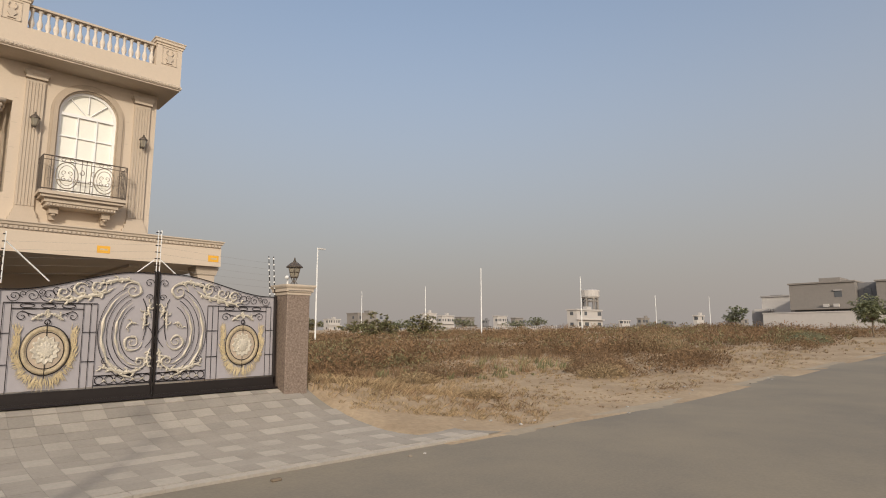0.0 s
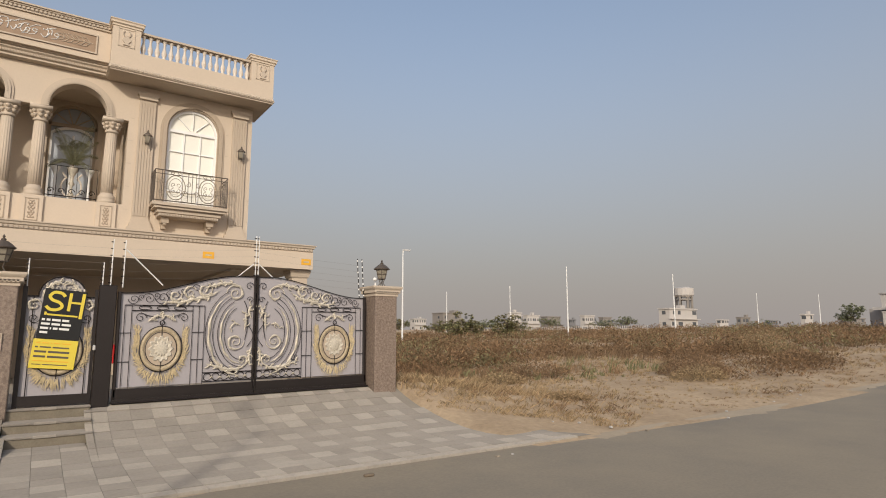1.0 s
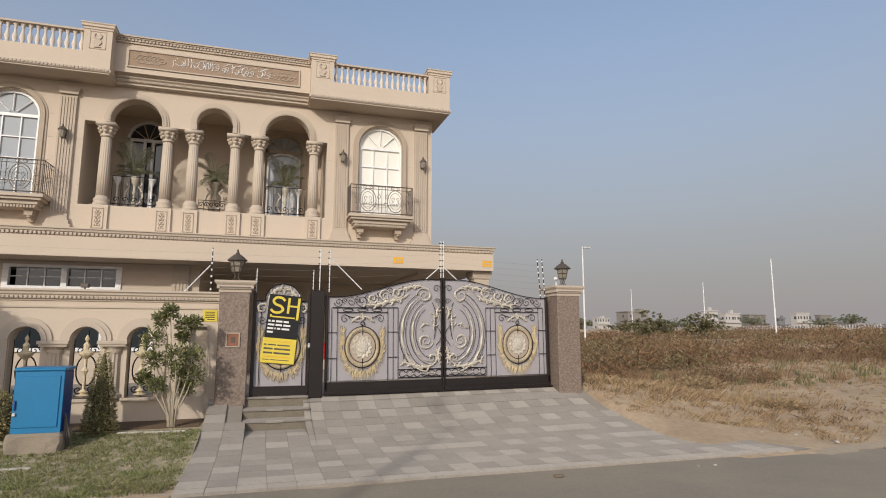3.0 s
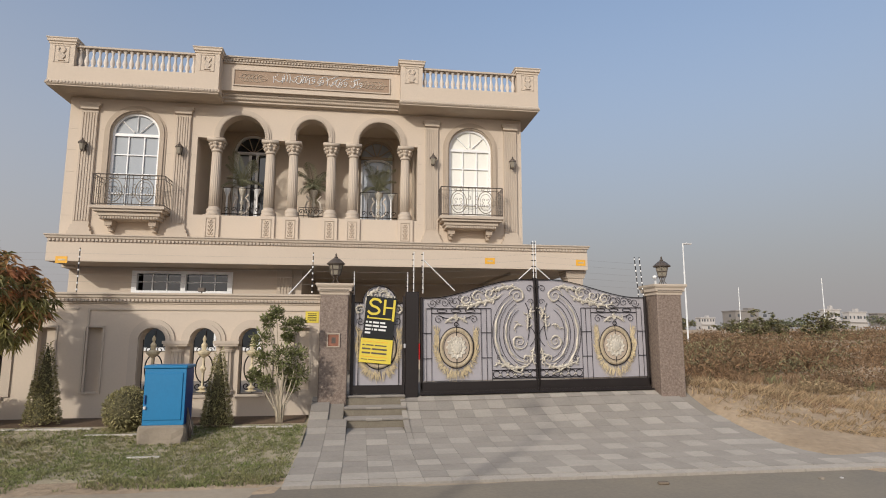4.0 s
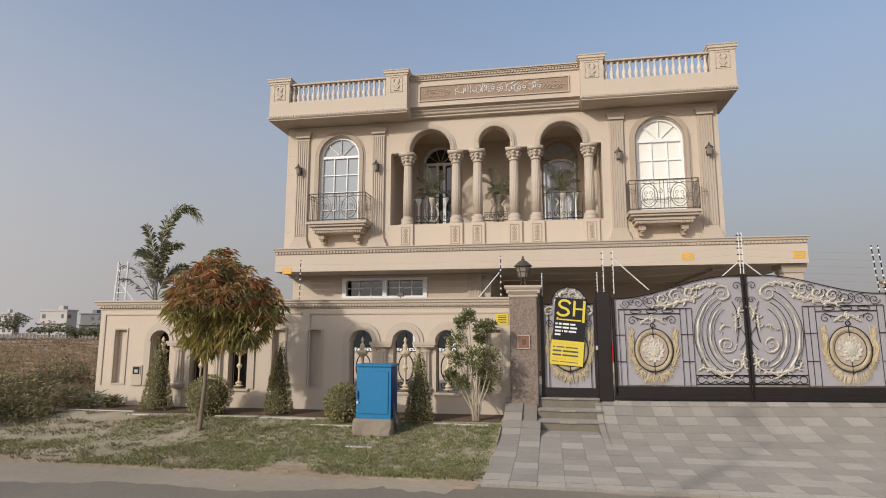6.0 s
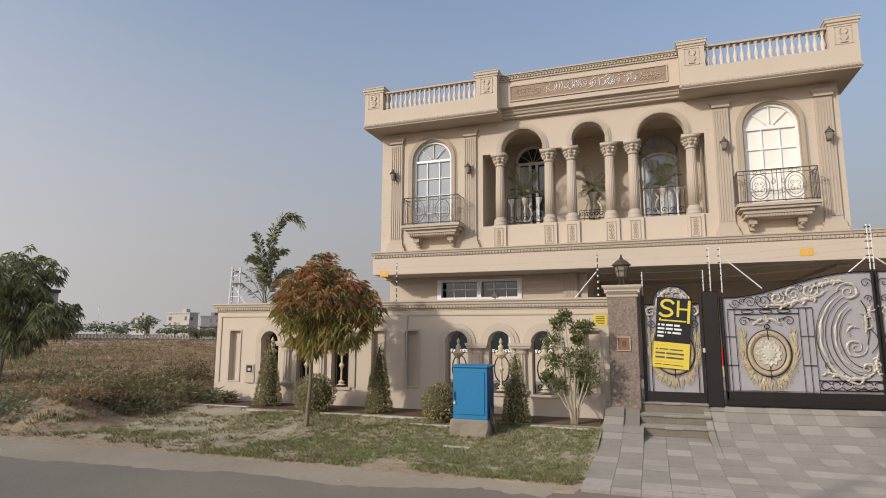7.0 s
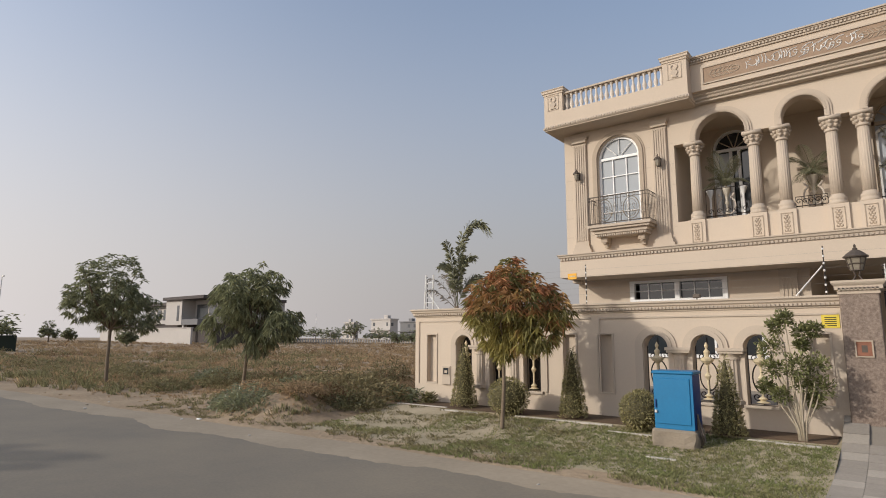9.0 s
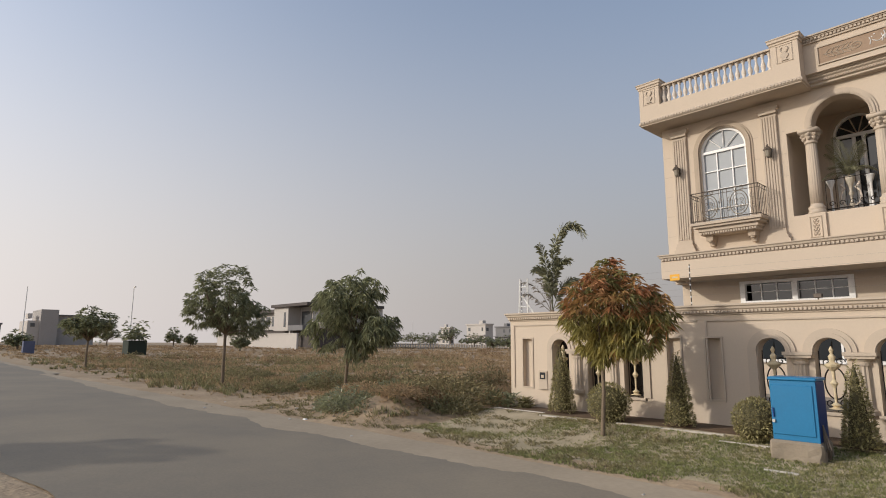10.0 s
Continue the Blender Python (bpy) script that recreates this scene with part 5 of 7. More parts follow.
# ---- banner and notices ----
def banner():
    b = thing("banner", "black and yellow advertising banner tied to the pedestrian gate", "banner", at=(0.86, -0.055, 1.66))
    b.rotation_euler = (0, radians(5.2), 0)
    boxed("black_panel", (-0.265, 0.275, -0.006, 0.0, -0.135, 0.60), BLACK, b, w=0.002)
    boxed("yellow_panel", (-0.285, 0.275, -0.006, 0.0, -0.56, -0.14), YELLOW, b, w=0.002)

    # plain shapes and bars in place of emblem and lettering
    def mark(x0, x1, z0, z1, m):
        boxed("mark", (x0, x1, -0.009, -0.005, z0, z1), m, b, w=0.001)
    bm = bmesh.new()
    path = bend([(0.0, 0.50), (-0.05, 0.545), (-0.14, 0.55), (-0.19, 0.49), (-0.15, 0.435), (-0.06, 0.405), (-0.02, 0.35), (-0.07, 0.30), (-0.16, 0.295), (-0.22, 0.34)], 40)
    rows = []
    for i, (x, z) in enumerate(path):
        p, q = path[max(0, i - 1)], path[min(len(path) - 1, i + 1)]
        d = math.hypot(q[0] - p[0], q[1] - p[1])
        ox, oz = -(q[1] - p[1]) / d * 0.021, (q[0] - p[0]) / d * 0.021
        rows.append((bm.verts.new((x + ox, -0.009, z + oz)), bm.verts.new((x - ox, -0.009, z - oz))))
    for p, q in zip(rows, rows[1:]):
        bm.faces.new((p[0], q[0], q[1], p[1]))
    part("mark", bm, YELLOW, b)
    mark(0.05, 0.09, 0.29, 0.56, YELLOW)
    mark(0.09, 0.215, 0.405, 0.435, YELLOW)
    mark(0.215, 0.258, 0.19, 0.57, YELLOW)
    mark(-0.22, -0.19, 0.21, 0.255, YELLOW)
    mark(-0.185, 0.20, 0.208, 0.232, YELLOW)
    for k, words in enumerate(((0.05, 0.06, 0.12, 0.10), (0.12, 0.12, 0.13), (0.11, 0.03, 0.07, 0.14), (0.11,))):
        x = -0.235
        for w in words:
            mark(x, x + w - 0.012, 0.128 - 0.062 * k, 0.160 - 0.062 * k, WHITE)
            x += w + 0.008
    for z, h, words, m in ((-0.20, 0.018, (0.07, 0.10, 0.03, 0.09, 0.13), ORANGE), (-0.265, 0.030, (0.05, 0.15, 0.22), BRONZE), (-0.335, 0.042, (0.16, 0.28), BRONZE), (-0.405, 0.042, (0.16, 0.28), BRONZE), (-0.46, 0.018, (0.46,), ORANGE), (-0.51, 0.018, (0.12, 0.32), BRONZE)):
        x = -0.25
        for w in words:
            mark(x, x + w - 0.012, z, z + h * 0.7, m)
            x += w + 0.008


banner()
notice = thing("warning_notice", "small yellow warning notice on the garden wall", "notice")
boxed("plate", (-0.41, -0.18, -0.012, -0.002, 1.80, 2.0), YELLOW, notice, w=0.002)
for k in range(5):
    boxed("notice_bar", (-0.37 + 0.03 * (k == 0), -0.22, -0.016, -0.011, 1.83 + 0.03 * k, 1.842 + 0.03 * k), BLACK, notice, w=0.001)
for x, z in ((3.82, 3.46), (6.26, 3.46), (-6.37, 3.30)):
    tag = boxed("plot_tag", (x - 0.13, x + 0.13, S - 0.006, S - 0.001, z - 0.08, z + 0.08), ORANGE, w=0.002)
    tagged(tag, "small orange tag with a faded bar on the slab edge", "tag", "slab tags")
    boxed("tag_bar", (x - 0.07, x + 0.08, S - 0.009, S - 0.005, z - 0.02, z + 0.02), GOLD, tag, w=0.001)

# ---- electric fence ----
fence = thing("electric_fence", "thin wire security fence on striped and white posts above the wall", "security fence")


def fence_post(x, y, z0, z1, striped=True, lean=0.0):
    bm = bmesh.new()
    tube(bm, [(x, y, z0), (x + lean, y, z1)], 0.009, 5)
    p = part("post", bm, IRON if striped else WHITE, fence)
    for k in range(7):
        z = z0 + (z1 - z0) * (k + 0.6) / 7
        bm = bmesh.new()
        if striped:
            lathe(bm, ((0.012, z - 0.016), (0.017, z), (0.012, z + 0.016)), x + lean * (k + 0.6) / 7, y, 6)
        else:
            box(bm, x - 0.035, x - 0.005, y - 0.012, y + 0.012, z - 0.008, z + 0.008)
        part("insulator", bm, WHITE if striped else IRON, p)


for x in (-8.2, -4.22, -0.32):
    fence_post(x, 0.12, 2.28, 3.06)
for x in (1.49, 1.66):
    fence_post(x, 0.05, 2.34, 3.10, False)
for x in (3.745, 3.795):
    fence_post(x, 0.05, 2.58, 3.36, False)
for x in (0.42, 1.38):
    fence_post(x, 0.05, 2.28, 2.72, False)
for x in (5.86, 5.96):
    fence_post(x, 0.12, 2.30, 3.10, True, -0.06)
for (xa, za), (xb, zb) in (((-0.72, 2.30), (-0.34, 2.75)), ((1.68, 2.95), (2.25, 2.40)), ((3.35, 2.52), (3.72, 2.85)), ((4.2, 2.52), (3.82, 2.85))):
    bm = bmesh.new()
    tube(bm, [(xa, 0.08, za), (xb, 0.08, zb)], 0.010, 4)
    part("brace", bm, WHITE, fence)
for k in range(5):
    bm = bmesh.new()
    z = 2.48 + 0.12 * k
    for a, b, dz in ((-8.2, -4.22, 0), (-4.22, -0.32, 0), (-0.32, 1.49, 0), (1.66, 3.74, 0.15), (3.80, 5.85, 0.12)):
        tube(bm, [(a, 0.10, z + (dz if a == 3.80 else 0)), ((a + b) / 2, 0.10, z - 0.01 + dz * 0.5), (b, 0.10, z + (dz if b == 3.74 else 0))], 0.0014, 3)
    part("wire", bm, WIRE, fence)
cctv = thing("security_camera", "small white security camera on a short bracket", "security camera", at=(0, 0, 0.06))
bm = bmesh.new()
tube(bm, [(6.10, -0.10, 2.48), (6.10, -0.10, 2.62)], 0.018, 6)
part("bracket", bm, WHITE, cctv)
bm = bmesh.new()
tube(bm, [(6.14, -0.06, 2.64), (6.03, -0.19, 2.62)], 0.033, 8)
soft_part("camera_body", bm, WHITE, cctv)
for x in (-5.95, -2.2):
    spot = thing("flood_light", "small bronze flood light on the garden wall coping", "flood light", "wall flood lights")
    bm = bmesh.new()
    tube(bm, [(x, 0.12, 2.29), (x, 0.12, 2.38)], 0.012, 5)
    part("stem", bm, BRONZE, spot)
    bm = bmesh.new()
    bevel_box(bm, x - 0.06, x + 0.06, 0.08, 0.16, 2.33, 2.40, 0.01)
    part("lamp_head", bm, BRONZE, spot)

# ---- blue service cabinet ----
cabinet = thing("service_cabinet", "bright blue steel utility cabinet on a rough concrete plinth", "utility cabinet", at=(0, 0, 0.03))
bm = bmesh.new()
bevel_box(bm, -2.46, -1.83, -1.78, -1.28, -0.05, 0.33, 0.03)
bmesh.ops.subdivide_edges(bm, edges=bm.edges[:], cuts=3, use_grid_fill=True)
for v in bm.verts:
    if v.co.z < 0.31:
        v.co += Vector((noise.noise(v.co * 7), noise.noise(v.co * 7 + Vector((9, 0, 0))), 0)) * 0.03
part("plinth", bm, CONCRETE, cabinet)
# sides carry their shade as a darker blue, which the handle shares
boxed("body", (-2.41, -1.86, -1.72, -1.34, 0.325, 1.10), BLUE_SHADE, cabinet)
boxed("lid", (-2.425, -1.845, -1.75, -1.325, 1.10, 1.145), BLUE, cabinet)
door = boxed("door", (-2.40, -1.90, -1.742, -1.722, 0.40, 1.04), BLUE, cabinet, w=0.006)
boxed("front_frame", (-2.41, -1.862, -1.728, -1.715, 0.33, 1.098), BLUE, cabinet, w=0.003)
boxed("handle", (-2.385, -2.37, -1.765, -1.742, 0.62, 0.74), BLUE_SHADE, door, w=0.003)
boxed("padlock", (-2.395, -2.36, -1.77, -1.742, 0.55, 0.59), STEEL, door, w=0.004)
bm = bmesh.new()
for k in range(3):
    tube(bm, [(-1.86 + 0.02 * k, -1.60, 0.02), (-1.83 + 0.03 * k, -1.64, 0.25), (-1.855, -1.6, 0.45 + 0.05 * k)], 0.012, 5)
part("cable", bm, BRONZE, cabinet)

# ---- plants ----
def leaves(points, dirs, length, width, rng, spread=0.3, droop=0.0):
    """Folded leaf blades at the points, along the directions."""
    verts, faces = [], []
    for p, d in zip(points, dirs):
        d = Vector(d) + Vector((rng.gauss(0, spread), rng.gauss(0, spread), rng.gauss(0, spread) - droop))
        if d.length < 1e-4:
            continue
        d.normalize()
        side = d.cross(Vector((rng.gauss(0, 0.4), rng.gauss(0, 0.4), 1))).normalized()
        up = side.cross(d)
        ln, wd = length * rng.uniform(0.7, 1.25), width * rng.uniform(0.8, 1.2)
        p = Vector(p)
        i = len(verts)
        verts += [p, p + d * ln * 0.45 + side * wd + up * wd * 0.3, p + d * ln - Vector((0, 0, droop * ln * 0.4)), p + d * ln * 0.45 - side * wd + up * wd * 0.3]
        faces += [(i, i + 1, i + 2), (i, i + 2, i + 3)]
    return verts, faces


def branch_mesh(base, tips, r0, fork, rng):
    bm = bmesh.new()
    base, fork = Vector(base), Vector(fork)
    mid = base.lerp(fork, 0.5) + Vector((rng.uniform(-0.04, 0.04), rng.uniform(-0.04, 0.04), 0))
    tube(bm, [base - Vector((0, 0, 0.05)), base + Vector((0, 0, 0.04)), mid, fork], r0, 8, r0 * 0.72)
    for t in tips:
        t = Vector(t)
        m = fork.lerp(t, 0.5) + Vector((rng.uniform(-0.1, 0.1), rng.uniform(-0.1, 0.1), rng.uniform(0.0, 0.15)))
        tube(bm, [fork - Vector((0, 0, 0.05)), m, t], r0 * 0.5, 5, r0 * 0.12)
    return bm


def broadleaf(name, label, base, centre, rx, rz, whorls, per, length, width, mat_a, mat_b=None, share=0.0, seed=1, droop=0.6, trunk=0.06, lobes=7, group="", fork_at=None, mat_low=None, tails=()):
    rng = random.Random(seed)
    tree = thing(name, label, "tree", group)
    c = Vector(centre)
    blobs = []
    for k in range(lobes):
        a = 2 * math.pi * k / lobes + rng.uniform(-0.3, 0.3)
        blobs.append((c + Vector((rx * 0.55 * math.cos(a), rx * 0.55 * math.sin(a), rng.uniform(-0.45, 0.4) * rz)), rng.uniform(0.38, 0.58)))
    blobs.append((c + Vector((rng.uniform(-0.15, 0.15) * rx, 0, 0.45 * rz)), 0.55))
    blobs.append((c + Vector((0, 0, -0.1 * rz)), 0.55))
    for tx, tz, k in tails:
        blobs.append((c + Vector((tx, 0, tz)), k))
    pa, da, pb, db, pl, dl = [], [], [], [], [], []
    tips = []
    for w in range(whorls):
        b, k = rng.choice(blobs)
        d = Vector((rng.gauss(0, 1), rng.gauss(0, 1), rng.gauss(0, 0.9))).normalized()
        r = rng.uniform(0.55, 1.0) ** 0.5
        p = b + Vector((d.x * rx * k * r, d.y * rx * k * r, d.z * rz * k * r))
        if w % max(1, whorls // 22) == 0:
            tips.append(p)
        out = (p - c)
        out.normalize()
        red = mat_b is not None and rng.random() < share * (0.6 + 0.9 * (out.z > -0.1))
        P_, D_ = (pb, db) if red else (pa, da)
        if mat_low is not None and p.z < c.z - 0.15 * rz and rng.random() < 0.7 - 0.5 * out.x:
            P_, D_ = pl, dl
        for i in range(per):
            a = 2 * math.pi * i / per + rng.uniform(-0.3, 0.3)
            P_.append(p + Vector((rng.uniform(-0.03, 0.03), rng.uniform(-0.03, 0.03), rng.uniform(-0.05, 0.05))) * (length / 0.15))
            D_.append(Vector((math.cos(a), math.sin(a), 0.25)) + out * 0.5)
    fork = Vector(fork_at) if fork_at else Vector(base).lerp(c, 0.62)
    bm = branch_mesh(base, tips, trunk, fork, rng)
    soft_part("trunk", bm, BARK, tree)
    stuff_mesh("crown", *leaves(pa, da, length, width, rng, 0.3, droop), mat_a, tree)
    if pb:
        stuff_mesh("new_growth", *leaves(pb, db, length, width, rng, 0.3, droop), mat_b, tree)
    if pl:
        stuff_mesh("yellow_growth", *leaves(pl, dl, length, width, rng, 0.3, droop), mat_low, tree)
    return tree


broadleaf("mango_tree", "young mango tree with drooping green and reddish leaves on the lawn", (-4.97, -1.8, 0.10), (-4.66, -1.8, 2.18), 0.82, 0.82, 520, 12, 0.165, 0.0165, LEAF_MANGO, LEAF_RED, 0.50, seed=3, droop=0.75, trunk=0.04, fork_at=(-4.93, -1.8, 1.55), mat_low=LEAF_YELLOW, tails=((-0.25, -0.66, 0.26), (-0.45, -0.45, 0.36), (0.45, -0.45, 0.36), (0.78, -0.1, 0.34), (-0.70, -0.1, 0.34), (0.1, -0.5, 0.34), (-0.12, 0.55, 0.35)))
broadleaf("street_tree", "young green street tree with a slim trunk on the verge", (-15.1, -0.1, 0.05), (-14.75, -0.1, 2.55), 1.5, 1.35, 560, 11, 0.23, 0.019, LEAF, seed=8, droop=0.95, trunk=0.06, group="verge trees", tails=((1.35, -0.55, 0.3), (0.3, -0.95, 0.3)))
broadleaf("street_tree", "young green street tree with a rounded crown on the verge", (-21.0, -1.5, 0.05), (-21.0, -1.5, 3.1), 1.55, 1.45, 620, 11, 0.20, 0.021, LEAF, seed=9, droop=0.65, trunk=0.075, group="verge trees")
broadleaf("street_tree", "small dark green street tree far along the verge", (-40.6, -1.8, 0.03), (-40.6, -1.8, 2.75), 1.45, 0.95, 240, 9, 0.3, 0.06, LEAF, seed=10, droop=0.4, trunk=0.08, group="verge trees")
broadleaf("street_tree", "slim dark street tree at the far end of the lane", (61, 1.2, 1.1), (61, 1.2, 3.6), 1.4, 1.2, 170, 9, 0.35, 0.07, LEAF, seed=12, droop=0.5, trunk=0.08, group="verge trees")


def topiary(label, x, y, r, h, cone, seed):
    rng = random.Random(seed)
    z0 = ground_z(x, y) + 0.01
    t = thing("topiary", label, "topiary", "clipped shrubs", at=(x, y, z0))
    bm = bmesh.new()
    tube(bm, [(0, 0, -0.05), (0, 0, h * 0.8)], 0.02, 5, 0.008)
    part("stem", bm, BARK, t)
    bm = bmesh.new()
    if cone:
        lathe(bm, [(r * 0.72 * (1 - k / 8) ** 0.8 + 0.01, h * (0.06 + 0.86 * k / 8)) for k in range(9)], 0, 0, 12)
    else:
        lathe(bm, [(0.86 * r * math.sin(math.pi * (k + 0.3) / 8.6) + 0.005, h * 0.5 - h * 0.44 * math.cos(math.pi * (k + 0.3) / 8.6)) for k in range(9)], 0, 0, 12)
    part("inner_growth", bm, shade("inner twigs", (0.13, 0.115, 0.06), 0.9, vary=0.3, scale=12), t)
    pts, ds = [], []
    for i in range(2600 if cone else 2200):
        a = rng.uniform(0, 2 * math.pi)
        lump = 1 + 0.14 * noise.noise(Vector((math.cos(a) * 1.6, math.sin(a) * 1.6, i % 17 * 0.4 + seed)))
        if cone:
            k = 1 - math.sqrt(rng.random())
            q = r * (1 - k) ** 0.8 * lump * rng.uniform(0.82, 1.05) + 0.015
            pts.append((q * math.cos(a), q * math.sin(a), h * (0.03 + 0.97 * k)))
            ds.append((math.cos(a), math.sin(a), 0.7))
        else:
            b = math.acos(rng.uniform(-1, 1))
            q = r * lump * rng.uniform(0.88, 1.04)
            pts.append((q * math.sin(b) * math.cos(a), q * math.sin(b) * math.sin(a), h * 0.5 + h * 0.5 * lump * math.cos(b)))
            ds.append((math.sin(b) * math.cos(a), math.sin(b) * math.sin(a), math.cos(b) + 0.3))
    stuff_mesh("foliage", *leaves(pts, ds, 0.05, 0.011, rng, 0.6, 0.1), LEAF_BOX, t)


topiary("cone-shaped clipped shrub with yellowish green leaves by the wall", -6.70, -0.5, 0.25, 1.34, True, 1)
topiary("ball-shaped clipped shrub with yellowish green leaves by the wall", -5.42, -0.85, 0.37, 0.66, False, 2)
topiary("cone-shaped clipped shrub with yellowish green leaves by the wall", -4.18, -0.7, 0.225, 1.28, True, 3)
topiary("ball-shaped clipped shrub with yellowish green leaves by the cabinet", -2.86, -1.05, 0.31, 0.60, False, 4)
topiary("cone-shaped clipped shrub with yellowish green leaves by the cabinet", -1.60, -0.95, 0.205, 1.22, True, 5)


def cloud_shrub():
    rng = random.Random(21)
    x, y = -0.70, -0.75
    z0 = ground_z(x, y)
    t = thing("shrub", "many-stemmed green shrub with clumped leaves in a soil bed", "shrub")
    heads = ((-0.80, -0.75, 1.94, 0.11), (-0.93, -0.72, 1.81, 0.11), (-0.60, -0.70, 1.74, 0.13), (-0.46, -0.68, 1.77, 0.11), (-0.61, -0.72, 1.55, 0.08), (-1.02, -0.75, 1.52, 0.16), (-0.99, -0.70, 1.21, 0.14), (-0.68, -0.85, 1.26, 0.17),
             (-0.46, -0.75, 1.27, 0.16), (-0.44, -0.70, 0.97, 0.16), (-0.66, -0.68, 1.03, 0.13), (-0.92, -0.80, 0.85, 0.12), (-1.10, -0.75, 0.95, 0.10), (-0.55, -0.6, 0.80, 0.11))
    pts, ds = [], []
    for i, (hx, hy, hz, r) in enumerate(heads):
        bm = bmesh.new()
        a = Vector((x + rng.uniform(-0.05, 0.05), y, z0 - 0.03))
        b = Vector((hx, hy, hz))
        tube(bm, [a, a.lerp(b, 0.25) + Vector(((hx - x) * -0.12, 0, 0.05)), a.lerp(b, 0.65) + Vector((0.02, 0, 0.04)), b], 0.019, 5, 0.007)
        soft_part("stem", bm, STEM, t)
        for k in range(320):
            d = Vector((rng.gauss(0, 1), rng.gauss(0, 1), rng.gauss(0, 0.8))).normalized()
            pts.append(b + d * r * rng.uniform(0.25, 1.1))
            ds.append(d + Vector((0, 0, 0.5)))
    stuff_mesh("foliage", *leaves(pts, ds, 0.062, 0.016, rng, 0.4, 0.1), LEAF_SHRUB, t)


cloud_shrub()


def palm(x, y, z0, height, fronds, length, label, seed, lean=(0.0, 0.0), name="palm_tree", spread=1.0, trunk=0.07, up=0.75, blade=0.005):
    rng = random.Random(seed)
    t = thing(name, label, "palm")
    bm = bmesh.new()
    top = Vector((x + lean[0], y + lean[1], z0 + height))
    tube(bm, [(x, y, z0), (x + lean[0] * 0.3, y, z0 + height * 0.5), top], trunk, 8, trunk * 0.6)
    soft_part("trunk", bm, BARK, t)
    for k in range(fronds):
        a = 2 * math.pi * k / fronds + rng.uniform(-0.3, 0.3)
        out = Vector((math.cos(a), math.sin(a), 0)) * spread
        steep = rng.uniform(0.25, 1.0) * up
        pts = []
        for i in range(13):
            s = i / 12
            pts.append(top + out * length * s * (0.55 + 0.3 * (1 - steep)) + Vector((0, 0, length * (steep * s * 1.2 - (0.75 - 0.3 * steep) * s * s))))
        bm = bmesh.new()
        tube(bm, pts, 0.008 * length, 4, 0.002)
        for i in range(1, 13):
            p, q = pts[i - 1], pts[i]
            d = (q - p).normalized()
            side = d.cross(Vector((0, 0, 1)))
            if side.length < 1e-3:
                side = Vector((1, 0, 0))
            side.normalize()
            for h in (-1, 1):
                for f in (0.0, 0.17, 0.33, 0.5, 0.67, 0.83):
                    o = p.lerp(q, f)
                    w = length * 0.24 * math.sin(math.pi * (0.12 + 0.82 * (i + f) / 13))
                    tip = o + (side * h * 0.8 + d * 0.55).normalized() * w - Vector((0, 0, w * 0.35))
                    v = [bm.verts.new(c) for c in (o, o.lerp(tip, 0.5) + d * blade * length, tip, o.lerp(tip, 0.5) - d * blade * length)]
                    bm.faces.new(v)
        part("frond", bm, LEAF_PALM, t)
    return t


def feather(bm, path, leaf, count, rng, width=0.0028, thin=0.0):
    """A frond along a bent line of control points, its leaflets set all round the rib."""
    P = [Vector(p) for p in path]

    def at(t):
        q = P
        while len(q) > 1:
            q = [u.lerp(v, t) for u, v in zip(q, q[1:])]
        return q[0]
    tube(bm, [at(i / 12) for i in range(13)], 0.016, 4, 0.004)
    for i in range(count):
        t = 0.16 + 0.84 * (i + rng.random()) / count
        if rng.random() < thin:
            continue
        o, d = at(t), (at(min(1, t + 0.02)) - at(t - 0.02)).normalized()
        r = Vector((rng.gauss(0, 1), rng.gauss(0, 0.6), rng.gauss(0, 0.4)))
        r = (r - d * r.dot(d)).normalized()
        ln = leaf * (0.45 + 0.75 * math.sin(math.pi * min(1, 0.15 + 0.75 * t))) * rng.uniform(0.7, 1.1)
        mid = o + (r * 0.6 + d * 0.75) * ln * 0.55
        tip = mid + (r * 0.55 + d * 0.45) * ln * 0.5 - Vector((0, 0, ln * 0.28))
        side = d.cross(r) * width
        v = [bm.verts.new(c) for c in (o, mid + side, tip, mid - side)]
        bm.faces.new((v[0], v[1], v[2]))
        bm.faces.new((v[0], v[2], v[3]))


def garden_palm(x, y, label, fronds, seed, leaf, count, thin, material):
    rng = random.Random(seed)
    t = thing("palm_tree", label, "palm")
    bm = bmesh.new()
    tube(bm, [(x, y, 0.1), (x + 0.04, y, 1.5), (x, y, 2.75)], 0.09, 8, 0.05)
    soft_part("trunk", bm, BARK, t)
    for path in fronds:
        bm = bmesh.new()
        feather(bm, [(x, y, 2.7)] + [(x + a, y + b, 2.7 + c) for a, b, c in path], leaf, count, rng, thin=thin)
        part("frond", bm, material, t)


garden_palm(-11.66, 6.0, "slender green palm with feathery upright fronds behind the garden wall", (
    ((-0.05, 0, 2.4), (0.1, 0, 3.3), (1.15, 0.1, 3.15), (1.3, 0.1, 2.45)), ((-0.05, 0.1, 1.4), (-0.1, 0.2, 2.2), (0.3, 0.3, 2.75)), ((0.1, -0.1, 1.2), (0.3, -0.2, 1.9), (0.95, -0.3, 1.65)),
    ((-0.1, 0, 1.0), (-0.2, -0.1, 1.7), (-0.6, -0.2, 1.45)), ((0.1, 0.2, 0.7), (0.3, 0.3, 1.2), (0.75, 0.4, 1.05)), ((0, -0.2, 1.0), (0.05, -0.4, 2.0), (-0.15, -0.5, 2.25))), 31, 0.33, 210, 0.15, LEAF_PALM)
